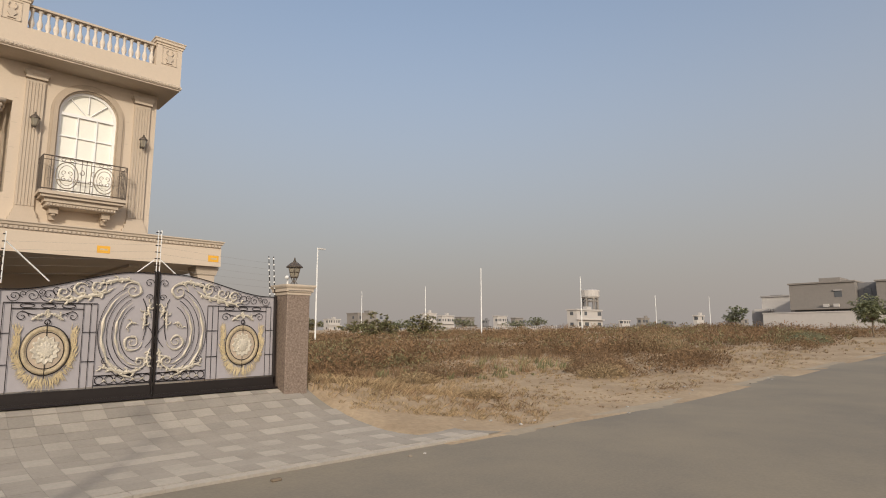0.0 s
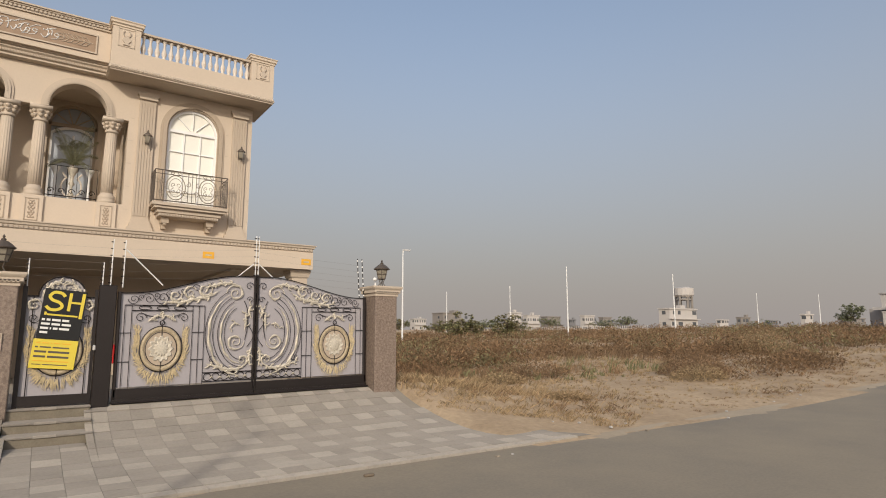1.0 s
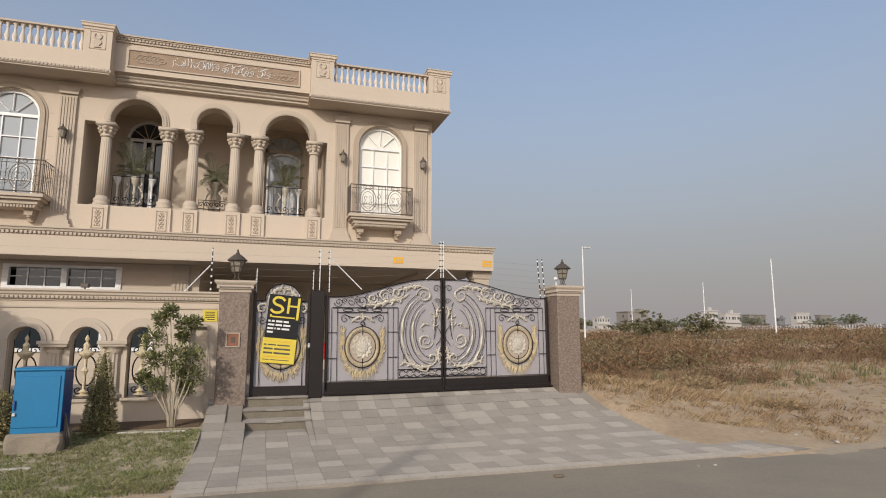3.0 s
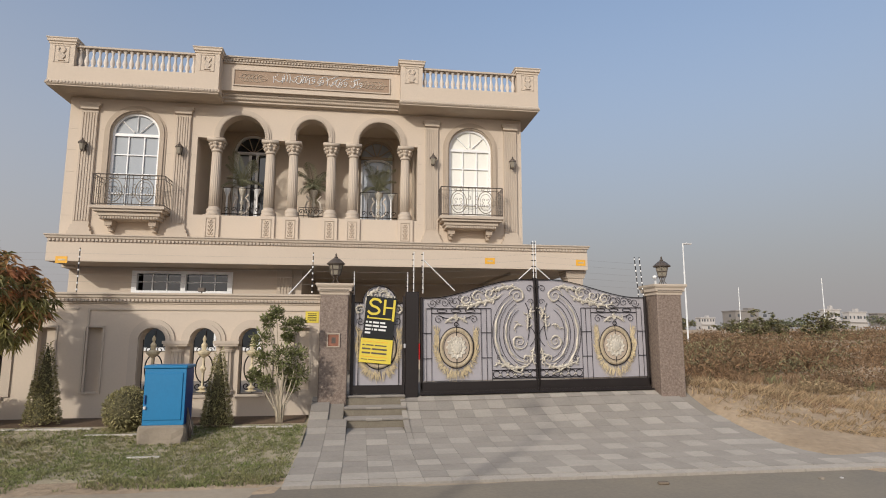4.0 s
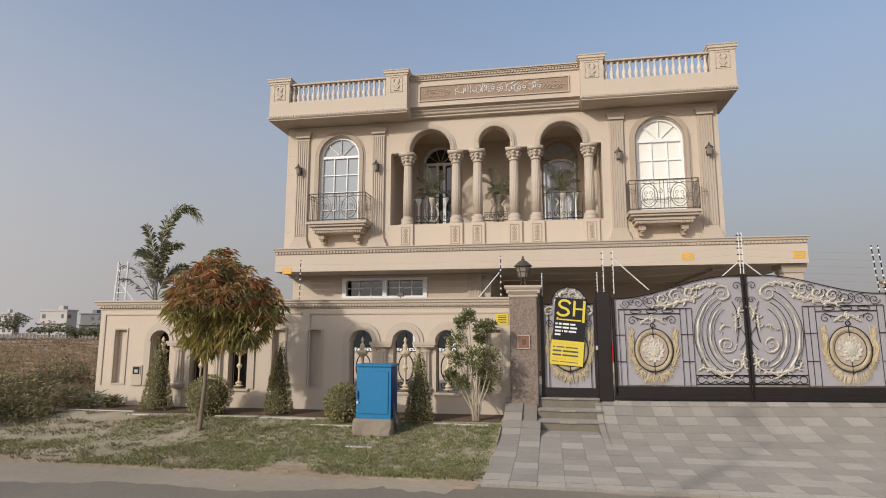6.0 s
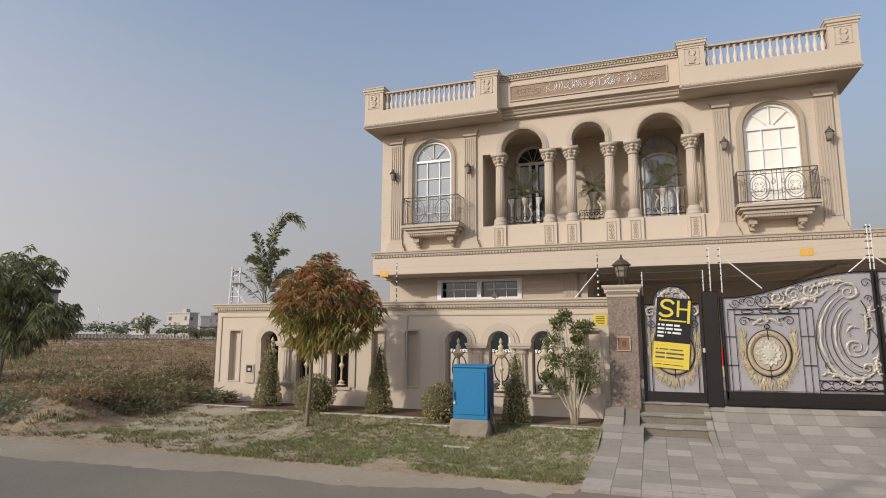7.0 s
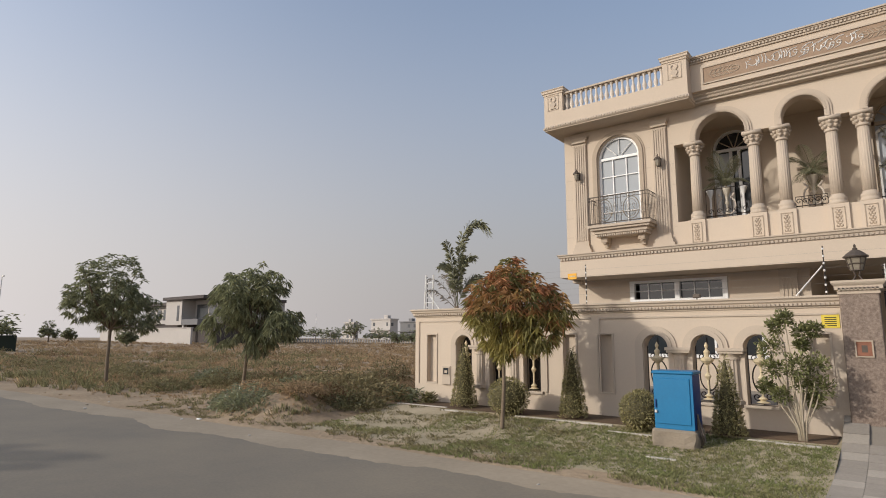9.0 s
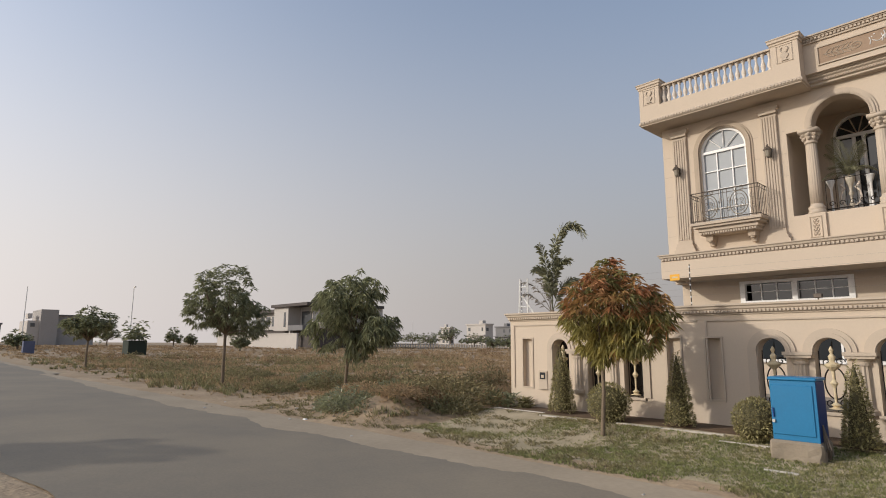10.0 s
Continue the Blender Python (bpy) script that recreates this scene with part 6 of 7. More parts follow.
garden_palm(-11.95, 6.3, "thin dry palm with sparse bare fronds behind the garden wall", (
    ((-0.3, 0, 0.7), (-0.9, 0, 1.2), (-1.25, 0, 1.1)), ((-0.2, 0.1, 0.8), (-0.5, 0.2, 1.35), (-0.85, 0.2, 1.2)), ((-0.5, -0.1, 0.4), (-0.9, -0.2, 0.85), (-1.15, -0.2, 0.65)), ((0.0, 0, 0.6), (-0.2, 0, 1.2), (-0.4, 0, 1.25))), 33, 0.22, 48, 0.1, shade("dry palm leaf", (0.26, 0.225, 0.18), 0.7, vary=0.25, bump=0, through_light=0.2))


def plant_stand(x, label, seed, h=0.5):
    rng = random.Random(seed)
    y = F + 0.75
    st = thing("plant_stand", label, "plant stand", "loggia stands")
    bm = bmesh.new()
    lathe(bm, ((0.10, 4.02), (0.10, 4.05), (0.03, 4.10), (0.03, 4.3), (0.06, 4.36), (0.03, 4.44), (0.03, 4.75), (0.07, 4.80), (0.03, 4.86), (0.025, 5.00), (0.065, 5.06), (0.03, 5.12), (0.045, 5.25), (0.10, 5.36), (0.12, 5.44), (0.11, 5.46)), x, y, 12)
    soft_part("urn", bm, PALE_GOLD, st)
    for s in (-1, 1):
        bm = bmesh.new()
        tube(bm, [(x + s * 0.2 * math.cos(radians(a)), y - 0.04, 4.98 + 0.24 * math.sin(radians(a))) for a in range(-90, 61, 10)] + [(x + s * 0.15, y - 0.04, 5.24), (x + s * 0.19, y - 0.04, 5.30)], 0.021, 5)
        part("handle", bm, CREAM, st)
    p = palm(x, y, 5.42, 0.10, 15, 1.05, "potted palm with thin green fronds in the loggia", seed, name="potted_palm", trunk=0.03, up=1.15, spread=0.75, blade=0.0032)
    return st


plant_stand(-2.66, "white and gold urn stand in the loggia", 41)
plant_stand(-0.78, "white and gold urn stand beside the middle arch", 42)
plant_stand(0.98, "white and gold urn stand before a glazed door", 43)
for x in (-3.02, -2.25, 0.65, 1.32):
    torch = thing("pedestal_stand", "tall white and gold pedestal in the loggia", "pedestal", "loggia pedestals")
    bm = bmesh.new()
    lathe(bm, ((0.09, 4.02), (0.09, 4.06), (0.03, 4.10), (0.025, 5.20), (0.04, 5.24), (0.09, 5.38), (0.10, 5.41)), x, F + 0.65, 10)
    soft_part("pedestal", bm, WHITE, torch)

frame_tower = thing("ladder_frame", "white steel ladder frame standing behind the garden wall", "ladder")
for i, x in enumerate((-13.35, -12.95)):
    bm = bmesh.new()
    tube(bm, [(x - 0.1 + 0.12 * i, 6.2, 0.3), (x + 0.1 - 0.06 * i, 6.2, 3.95)], 0.035, 5)
    part("rail", bm, WHITE, frame_tower)
for k in range(9):
    bm = bmesh.new()
    tube(bm, [(-13.30, 6.2, 0.7 + 0.37 * k), (-12.97, 6.2, 0.7 + 0.37 * k)], 0.02, 4)
    part("rung", bm, WHITE, frame_tower)
bm = bmesh.new()
tube(bm, [(-13.2, 6.2, 3.35), (-11.9, 6.2, 1.8)], 0.03, 4)
part("brace", bm, WHITE, frame_tower)

# a tree across the lane, whose shadow lies on the asphalt
broadleaf("street_tree", "young street tree on the verge across the lane", (-13.96, -15.2, 0.0), (-13.96, -15.2, 3.1), 1.3, 0.7, 200, 10, 0.24, 0.04, LEAF, seed=15, droop=0.5, trunk=0.06, group="verge trees")

pole = thing("street_light", "slim steel street light on the verge across the lane", "street light")
bm = bmesh.new()
lathe(bm, ((0.11, -0.1), (0.11, 0.25), (0.065, 0.3), (0.045, 6.0)), -4.7, -13.5, 10)
part("pole", bm, STEEL, pole)
bm = bmesh.new()
tube(bm, [(-4.7, -13.5, 5.95), (-4.7, -13.2, 6.15), (-4.7, -12.6, 6.2)], 0.03, 6)
part("arm", bm, STEEL, pole)
boxed("lamp_head", (-4.79, -4.61, -12.9, -12.4, 6.14, 6.22), STEEL, pole)

# ---- garden beds and edging ----
bed = sheet("flower_bed", axis(((-8.2, -0.3, 0.12),)), axis(((-0.88, -0.01, 0.11),)), lambda x, y: ground_z(x, y) + 0.022 - 0.05 * smooth(-0.78, -0.88, y), BED_SOIL)
tagged(bed, "bare dark soil bed along the wall", "flower bed", kind="structure")
for x0, x1, y in ((-8.3, -6.95, -0.75), (-6.9, -5.95, -0.98), (-5.2, -3.35, -0.98), (-3.3, -2.5, -1.32), (-2.35, -1.95, -2.35), (-1.35, -0.95, -1.0), (-1.0, -0.45, -1.05)):
    z = ground_z((x0 + x1) / 2, y)
    e = boxed("edging_stone", (x0, x1, y - 0.03, y + 0.03, z - 0.03, z + 0.032), EDGE, w=0.008)
    tagged(e, "whitewashed concrete edging strip beside the lawn", "edging", "bed edging")
for i, (x, y, r, g) in enumerate(((-8.1, -0.45, 0.28, LEAF), (-7.75, -0.4, 0.2, WEED_GREEN), (-8.55, -0.5, 0.3, LEAF))):
    t = thing("garden_plant", "low leafy plant at the foot of the wall", "plant", "low plants")
    rr = random.Random(60 + i)
    pts, ds = [], []
    for k in range(160):
        a = rr.uniform(0, 6.28)
        pts.append((x + rr.gauss(0, r * 0.3), y + rr.gauss(0, 0.08), ground_z(x, y) + rr.uniform(0, r)))
        ds.append((math.cos(a), math.sin(a), 0.8))
    stuff_mesh("foliage", *leaves(pts, ds, 0.16, 0.02, rr, 0.3, 0.3), g, t)

# ---- far things ----
def polar(az, dist):
    return 0.55 + dist * math.sin(radians(az)), -10.5 + dist * math.cos(radians(az))


def lamp_pole(az, el, height=10.0, arm=True):
    d = (height - 1.0) / math.tan(radians(el))
    x, y = polar(az, d)
    z = rise(x, y)
    t = thing("street_light", "tall white steel street light pole in the open field", "street light", "far street lights")
    bm = bmesh.new()
    tube(bm, [(x, y, z - 0.2), (x, y, 1.62 + d * math.tan(radians(el)))], 0.10, 6, 0.06)
    part("pole", bm, WHITE, t)
    if arm:
        bm = bmesh.new()
        box(bm, x, x + 0.9, y - 0.1, y + 0.1, 1.5 + d * math.tan(radians(el)), 1.65 + d * math.tan(radians(el)))
        part("lamp_head", bm, STEEL, t)


for az, el in ((30.68, 8.12), (46.65, 6.31), (56.2, 5.32), (41.18, 4.51), (35.0, 3.99), (62.88, 3.41), (67.39, 3.19)):
    lamp_pole(az, el, arm=az < 31)
lamp_pole(-75.04, 4.74)
lamp_pole(-82.6, 4.4, arm=False)
lamp_pole(-50.0, 2.3, arm=False)
lamp_pole(-53.6, 2.3, arm=False)


def far_house(az0, az1, dist, top_el, material, label, seed, storeys=2, wing=None, group="far houses", windows=3, turn=None):
    """A flat-roofed house seen across the fields, squared to the lane: one front and one flank show."""
    rng = random.Random(seed)
    right = az0 + az1 > 0
    azm = turn if turn is not None else az0 + (az1 - az0) * (0.3 if right else 0.7)
    cx, cy = polar(azm, dist)
    rel_x, rel_y = cx - 0.55, cy + 10.5
    if right:
        x0, y0 = cx, cy
        x1 = 0.55 + rel_y * math.tan(radians(az1))
        y1 = -10.5 + rel_x / math.tan(radians(az0))
    else:
        x1, y0 = cx, cy
        x0 = 0.55 + rel_y * math.tan(radians(az0))
        y1 = -10.5 + rel_x / math.tan(radians(az1))
    w, d = min(60, x1 - x0), min(40, y1 - y0)
    if not right:
        x0 = x1 - w
    z0 = rise(cx, cy) - 0.5
    h = 1.62 + dist * math.tan(radians(top_el)) - z0
    t = thing("far_house", label, "house", group, at=(x0, y0, z0))
    low = h * 0.5 if storeys > 1 else h
    box_part = lambda name, dims, m: block(name, dims, m, t)
    box_part("wall", (0, w, 0, d, 0, low), material)
    if storeys > 1:
        cut = rng.choice((0.0, 0.15, 0.3)) * w
        a, b = (0, w - cut) if right else (cut, w)
        box_part("upper_wall", (a, b, 0.3, d, low, h - 0.5), wing or material)
        box_part("roof", (a - 0.3, b + 0.3, 0.0, d + 0.2, h - 0.5, h - 0.1), wing or material)
        box_part("canopy", (-0.3, w + 0.3, -0.8, 0.3, low - 0.12, low + 0.12), material)
        if rng.random() < 0.7:
            c = rng.uniform(0.25, 0.6) * w
            box_part("stair_head", (c, c + 0.18 * w, d * 0.3, d * 0.7, h - 0.1, h + 0.13 * h), material)
    for s in range(storeys):
        zb = 1.4 + s * low
        for k in range(windows):
            if rng.random() < 0.25:
                continue
            x = w * (k + 0.5 + rng.uniform(-0.2, 0.2)) / windows
            ww = min(0.9, w / windows * 0.25) * rng.uniform(0.6, 1.2)
            box_part("window", (x - ww, x + ww, -0.06 if s == 0 else 0.24, 0.4, zb, zb + 1.2), FAR_GLASS)
        y = d * rng.uniform(0.3, 0.6)
        xs = (-0.06, 0.3) if right else (w - 0.3, w + 0.06)
        box_part("window", (*xs, y - 0.6, y + 0.6, zb, zb + 1.1), FAR_GLASS)
    return t


# houses across the field to the right
def flank_house(name, label, x, blocks):
    """A house whose flank faces the camera: each block has its bearings, angles of height, depth and material."""
    t = thing(name, label, "house", "far houses")
    back = 1 if x > 0 else -1
    for kind, az0, az1, el0, el1, off, deep, material in blocks:
        ys = sorted(-10.5 + (x - 0.55) / math.tan(radians(a)) for a in (az0, az1))
        dist = abs(x - 0.55) / math.sin(radians(abs(az0 + az1) / 2))
        z0, z1 = (1.62 + dist * math.tan(radians(e)) for e in (el0, el1))
        xs = sorted((x + back * off, x + back * (off + deep)))
        block(kind, (*xs, *ys, z0, z1), material, t)
    return t


flank_house("far_house", "large tan flat-roofed house behind a pale wall", 98.0, (
    ("wall", 73.6, 78.15, -0.6, 4.0, 0, 16, FAR_TAN), ("wall", 78.15, 79.6, -0.6, 4.0, 1.6, 14, FAR_GREY), ("wall", 79.6, 88.0, -0.6, 4.0, -0.6, 16, FAR_TAN),
    ("coping", 73.5, 78.2, 4.0, 4.12, -0.2, 16, FAR_TAN), ("coping", 79.5, 88.0, 4.0, 4.12, -0.8, 16, FAR_TAN), ("stair_head", 75.2, 76.7, 4.1, 4.6, 4, 5, FAR_TAN),
    ("window", 76.75, 77.25, 2.85, 3.35, -0.05, 0.3, FAR_GLASS), ("window_hood", 76.7, 77.3, 3.35, 3.45, -0.25, 0.4, FAR_PALE), ("tall_window", 78.55, 79.05, 2.6, 3.5, 1.5, 0.3, FAR_GLASS),
    ("canopy", 73.9, 80.4, 1.85, 1.97, -2.2, 2.3, FAR_TAN), ("dark_band", 73.9, 79.8, 1.55, 1.85, -0.04, 0.2, FAR_GLASS),
    ("air_conditioner", 76.0, 76.35, 2.05, 2.3, -0.7, 0.6, FAR_WHITE), ("air_conditioner", 76.7, 77.05, 2.05, 2.3, -0.7, 0.6, FAR_WHITE), ("air_conditioner", 79.0, 79.4, 2.05, 2.3, 0.8, 0.6, FAR_WHITE)))
flank_house("far_house", "small pale house beside a larger tan one", 112.0, (
    ("wall", 71.5, 73.6, -0.6, 3.0, 0, 9, FAR_WHITE), ("coping", 71.4, 73.6, 3.0, 3.12, -0.2, 9, FAR_PALE), ("wall", 70.6, 71.5, -0.6, 1.9, 0.5, 8, FAR_PALE),
    ("porch", 71.3, 72.4, 1.75, 1.95, -2.5, 2.5, FAR_WHITE), ("dark_bay", 71.5, 72.3, 1.2, 1.75, -0.05, 0.3, FAR_GLASS), ("stair_head", 71.7, 72.6, 3.1, 3.25, 3, 3, FAR_GREY)))
far_house(54.85, 58.1, 190, 2.3, FAR_WHITE, "white two-storey house under a water tower", 4, windows=4)
far_house(66.0, 67.2, 230, 1.6, FAR_WHITE, "small white house far across the field", 5, windows=3)
for i, (a, b, e, m) in enumerate(((33.6, 37.2, 2.0, FAR_TAN), (40.9, 42.3, 2.0, FAR_WHITE), (42.4, 44.0, 1.75, FAR_WHITE), (44.1, 46.2, 1.6, FAR_TAN), (46.6, 47.6, 1.3, FAR_GREY), (47.8, 49.3, 1.7, FAR_WHITE), (49.5, 51.0, 1.5, FAR_TAN), (51.4, 52.6, 1.2, FAR_GREY), (59.6, 60.6, 1.2, FAR_WHITE), (61.2, 62.6, 1.4, FAR_TAN), (63.4, 64.6, 1.1, FAR_GREY), (31.4, 33.0, 1.4, FAR_WHITE), (68.6, 70.4, 1.25, FAR_TAN))):
    far_house(a, b, 260 + 17 * (i % 4), e, m, ("white", "tan", "grey")[(FAR_WHITE, FAR_TAN, FAR_GREY).index(m)] + " flat-roofed house far across the dry field", 20 + i, windows=3 + i % 3)
# pale wall round the large house
def far_wall(az0, az1, dist, h, label, material=FAR_WHITE):
    """A plot wall that runs along the lane's direction on the left, and back from it on the right."""
    if az0 < 0:
        x1, y = polar(az1, dist)
        x0 = 0.55 + (y + 10.5) * math.tan(radians(az0))
        dims = (x0, x1, y, y + 0.3)
    else:
        x, y0 = polar(az1, dist)
        y1 = -10.5 + (x - 0.55) / math.tan(radians(az0))
        dims = (x, x + 0.3, y0, y1)
    z = rise(dims[0], dims[2])
    bm = bmesh.new()
    box(bm, *dims, z - 1.5, z + h)
    box(bm, dims[0] - 0.08, dims[1] + 0.08, dims[2] - 0.08, dims[3] + 0.08, z + h, z + h + 0.15)
    tagged(part("far_wall", bm, material), label, "wall", "far walls")


far_wall(71.5, 85.0, 90, 2.4, "pale plastered plot wall before the large house")
far_wall(-68.0, -61.0, 100, 2.2, "white plot wall before a pale villa")


def water_tower(az0, az1, dist, top_el):
    x, y = polar((az0 + az1) / 2, dist)
    w = dist * math.tan(radians(az1 - az0))
    z0, top = rise(x, y), 1.62 + dist * math.tan(radians(top_el))
    t = thing("water_tower", "concrete water tower on slim legs above the far houses", "water tower", at=(x, y, 0))
    bm = bmesh.new()
    lathe(bm, ((w * 0.42, top - 3.2), (w * 0.52, top - 2.6), (w * 0.52, top - 0.4), (w * 0.3, top)), 0, 0, 16)
    part("tank", bm, FAR_WHITE, t)
    for k in range(6):
        a = k * math.pi / 3
        bm = bmesh.new()
        tube(bm, [(w * 0.38 * math.cos(a), w * 0.38 * math.sin(a), z0), (w * 0.38 * math.cos(a), w * 0.38 * math.sin(a), top - 3.1)], 0.4, 6)
        part("leg", bm, FAR_TAN, t)
    for k in range(3):
        bm = bmesh.new()
        z = z0 + (top - 3 - z0) * (k + 1) / 3.4
        lathe(bm, ((w * 0.42, z), (w * 0.42, z + 0.5)), 0, 0, 12)
        part("brace_ring", bm, FAR_TAN, t)


water_tower(56.2, 57.9, 205, 4.1)
# striped kerb fence far off
def far_fence(az0, az1, dist, label, n):
    t = thing("low_fence", label, "fence")
    for k in range(n):
        az = az0 + (az1 - az0) * k / n
        x, y = polar(az, dist)
        bm = bmesh.new()
        tube(bm, [(x, y, rise(x, y) - 0.4), (x, y, rise(x, y) + 0.9)], 0.13, 5)
        part("post", bm, FAR_WHITE, t)
    bm = bmesh.new()
    for k in range(n - 1):
        p, q = polar(az0 + (az1 - az0) * k / n, dist), polar(az0 + (az1 - az0) * (k + 1) / n, dist)
        tube(bm, [(*p, rise(*p) + 0.7), (*q, rise(*q) + 0.7)], 0.06, 4)
    part("rail", bm, FAR_TAN, t)


far_fence(42.0, 54.0, 150, "low pale post fence along a far road", 60)
far_fence(-57.5, -38.0, 130, "low white post fence along a far road", 80)
# houses across the field to the left


def villa():
    """A pale two-storey house with dark roof slabs and a ground floor coloured dark as shade."""
    y0 = 44.9
    t = thing("far_villa", "pale flat-roofed villa with dark roof slabs and a ground floor darkened as shade", "house", "far houses")
    b = lambda name, dims, m: block(name, dims, m, t)
    DIM = shade("dark roof slab and shaded wall", (0.10, 0.085, 0.08), 0.8, vary=0.2, bump=0)
    # ground-floor shade is painted: this wall takes the dark roof colour
    b("wall", (-118.5, -93.8, y0 + 1.5, y0 + 16, 0, 4.2), DIM)
    b("wall", (-118.5, -106.9, y0 + 1.0, y0 + 16, 4.2, 7.6), FAR_WHITE)
    b("wall", (-107.2, -101.5, y0 - 0.8, y0 + 14, 3.9, 8.4), FAR_WHITE)
    b("wall", (-101.5, -94.0, y0 + 1.8, y0 + 16, 4.2, 8.4), FAR_WHITE)
    b("roof", (-119.0, -107.3, y0 - 0.2, y0 + 16, 7.6, 8.2), DIM)
    b("roof", (-107.5, -93.5, y0 - 1.4, y0 + 16, 8.4, 8.95), DIM)
    b("balcony", (-101.4, -96.0, y0 - 0.8, y0 + 1.8, 3.9, 4.9), FAR_GREY)
    b("column", (-101.4, -100.9, y0 - 0.6, y0, 0, 3.9), FAR_WHITE)
    for x in (-116.5, -114.0, -111.5, -109.2):
        b("window", (x, x + 1.6, y0 + 0.92, y0 + 1.1, 4.9, 6.9), FAR_GLASS)
    b("window", (-103.1, -102.4, y0 - 0.86, y0 - 0.7, 4.6, 7.4), FAR_GLASS)
    b("window", (-100.8, -97.2, y0 + 1.72, y0 + 1.9, 4.9, 7.6), FAR_GLASS)
    b("window", (-96.8, -94.6, y0 + 1.72, y0 + 1.9, 5.6, 7.4), FAR_GLASS)
    b("window", (-106.5, -102.5, y0 + 1.42, y0 + 1.6, 0.6, 3.2), FAR_WHITE)


villa()
flank_house("far_house", "pale grey flat-roofed house with a square tower block", -140.0, (
    ("wall", -81.5, -80.3, -0.8, 2.6, 0, 10, FAR_PALE), ("wall", -80.3, -77.6, -0.8, 2.15, 1.5, 12, FAR_PALE), ("wall", -82.3, -81.5, -0.8, 1.7, 0.8, 10, FAR_WHITE), ("canopy", -80.3, -78.3, 2.15, 2.22, 1.0, 12, FAR_GREY),
    ("window", -82.1, -81.8, 1.2, 1.5, 0.7, 0.3, FAR_GLASS), ("window", -79.2, -78.7, 1.2, 1.6, 1.4, 0.3, FAR_GLASS), ("stair_head", -82.2, -81.9, 1.9, 2.3, 3, 3, FAR_WHITE)))
far_house(-47.5, -46.0, 210, 1.6, FAR_WHITE, "white house far behind the field", 65, windows=3)
far_house(-44.8, -42.2, 200, 1.95, FAR_WHITE, "pale two-storey house far behind the field", 66, windows=4)
far_house(-42.0, -39.6, 215, 1.7, FAR_GREY, "grey house far behind the field", 67, windows=3)
far_house(-86.5, -84.0, 160, 1.5, FAR_GREY, "low grey house at the far end of the lane", 68, windows=3)
far_house(-55.5, -53.0, 220, 1.1, FAR_WHITE, "low white house far behind the field", 69, windows=3)

for i, (az, d, r, hgt) in enumerate(((-86.0, 95, 3.0, 4.5), (-82.8, 90, 1.6, 2.6), (-76.7, 120, 2.2, 3.6), (-71.6, 110, 1.6, 3.4), (-70.2, 115, 1.2, 2.4), (-66.0, 88, 1.3, 2.6), (-46.3, 150, 3.2, 5.0), (-39.5, 110, 2.2, 3.0), (69.4, 120, 2.4, 4.2), (34.6, 120, 4.0, 2.6), (36.4, 70, 2.7, 3.3), (41.0, 74, 2.6, 3.0), (52.0, 200, 4, 4), (29.8, 110, 3.0, 3.2), (45.0, 210, 4, 4), (50.0, 220, 5, 3.5), (38.8, 160, 4, 3), (63, 210, 4, 3.5), (-50, 190, 4, 4), (-57, 170, 3, 3), (-59, 160, 4, 4.5), (-55.2, 165, 5, 4.2), (-52, 150, 3.5, 3), (-48.3, 160, 4, 3.6), (-44, 150, 4.5, 3.4), (-40.6, 120, 2.6, 3.0), (-42.2, 125, 2.6, 2.4))):
    x, y = polar(az, d)
    z = rise(x, y)
    broadleaf("far_tree", "hazy green tree far across the field", (x, y, z - 0.1), (x, y, z + hgt * 0.58), r, hgt * 0.45, 170, 10, 0.035 * r + 0.22, 0.08 + 0.012 * r, WEED_GREEN if i in (9, 10, 11, 13) else LEAF, seed=100 + i, droop=0.3, trunk=0.14, group="far trees")

px, py = polar(-74.6, 70)
planter = thing("planter", "large dark box planter with a leafy plant on the verge", "planter", at=(px, py, rise(px, py)))
boxed("box", (-1.05, 1.05, -0.9, 0.9, -0.1, 1.6), shade("dark green board", (0.03, 0.04, 0.03), 0.8), planter, w=0.05)
rr = random.Random(77)
pts = [(rr.gauss(0, 0.8), rr.gauss(0, 0.5), 1.7 + abs(rr.gauss(0, 0.9))) for _ in range(260)]
stuff_mesh("foliage", *leaves(pts, [(rr.gauss(0, 1), rr.gauss(0, 1), 0.4) for _ in pts], 0.7, 0.13, rr, 0.3, 0.4), LEAF, planter)
bx, by = polar(-82.1, 75)
bin_ob = boxed("utility_box", (bx - 0.45, bx + 0.45, by - 0.5, by + 0.5, rise(bx, by) - 0.1, rise(bx, by) + 1.4), shade("faded blue grey paint", (0.11, 0.125, 0.20), 0.7), w=0.03)
tagged(bin_ob, "faded blue-grey utility box far along the lane", "utility box")

# ---- weeds, grass and rubble ----
def blades(spots, rng, n, spread):
    """Clumps of thin upright blades: each spot is x, y, height, width and lean."""
    verts, faces = [], []
    for x, y, h, w, lean in spots:
        z = ground_z(x, y)
        for _ in range(n):
            a = rng.uniform(0, 6.283)
            r = rng.random() * spread * h
            bx, by = x + r * math.cos(a), y + r * math.sin(a)
            hh = h * rng.uniform(0.5, 1.15)
            tx, ty = bx + rng.gauss(0, lean) * hh, by + rng.gauss(0, lean) * hh
            b = rng.uniform(0, 3.1416)
            ux, uy = w * math.cos(b), w * math.sin(b)
            i = len(verts)
            verts += [(bx - ux, by - uy, z - 0.02), (bx + ux, by + uy, z - 0.02), ((bx + tx) / 2 + ux * 0.8, (by + ty) / 2 + uy * 0.8, z + hh * 0.6), (tx, ty, z + hh)]
            faces += [(i, i + 1, i + 2), (i, i + 2, i + 3)]
    return verts, faces


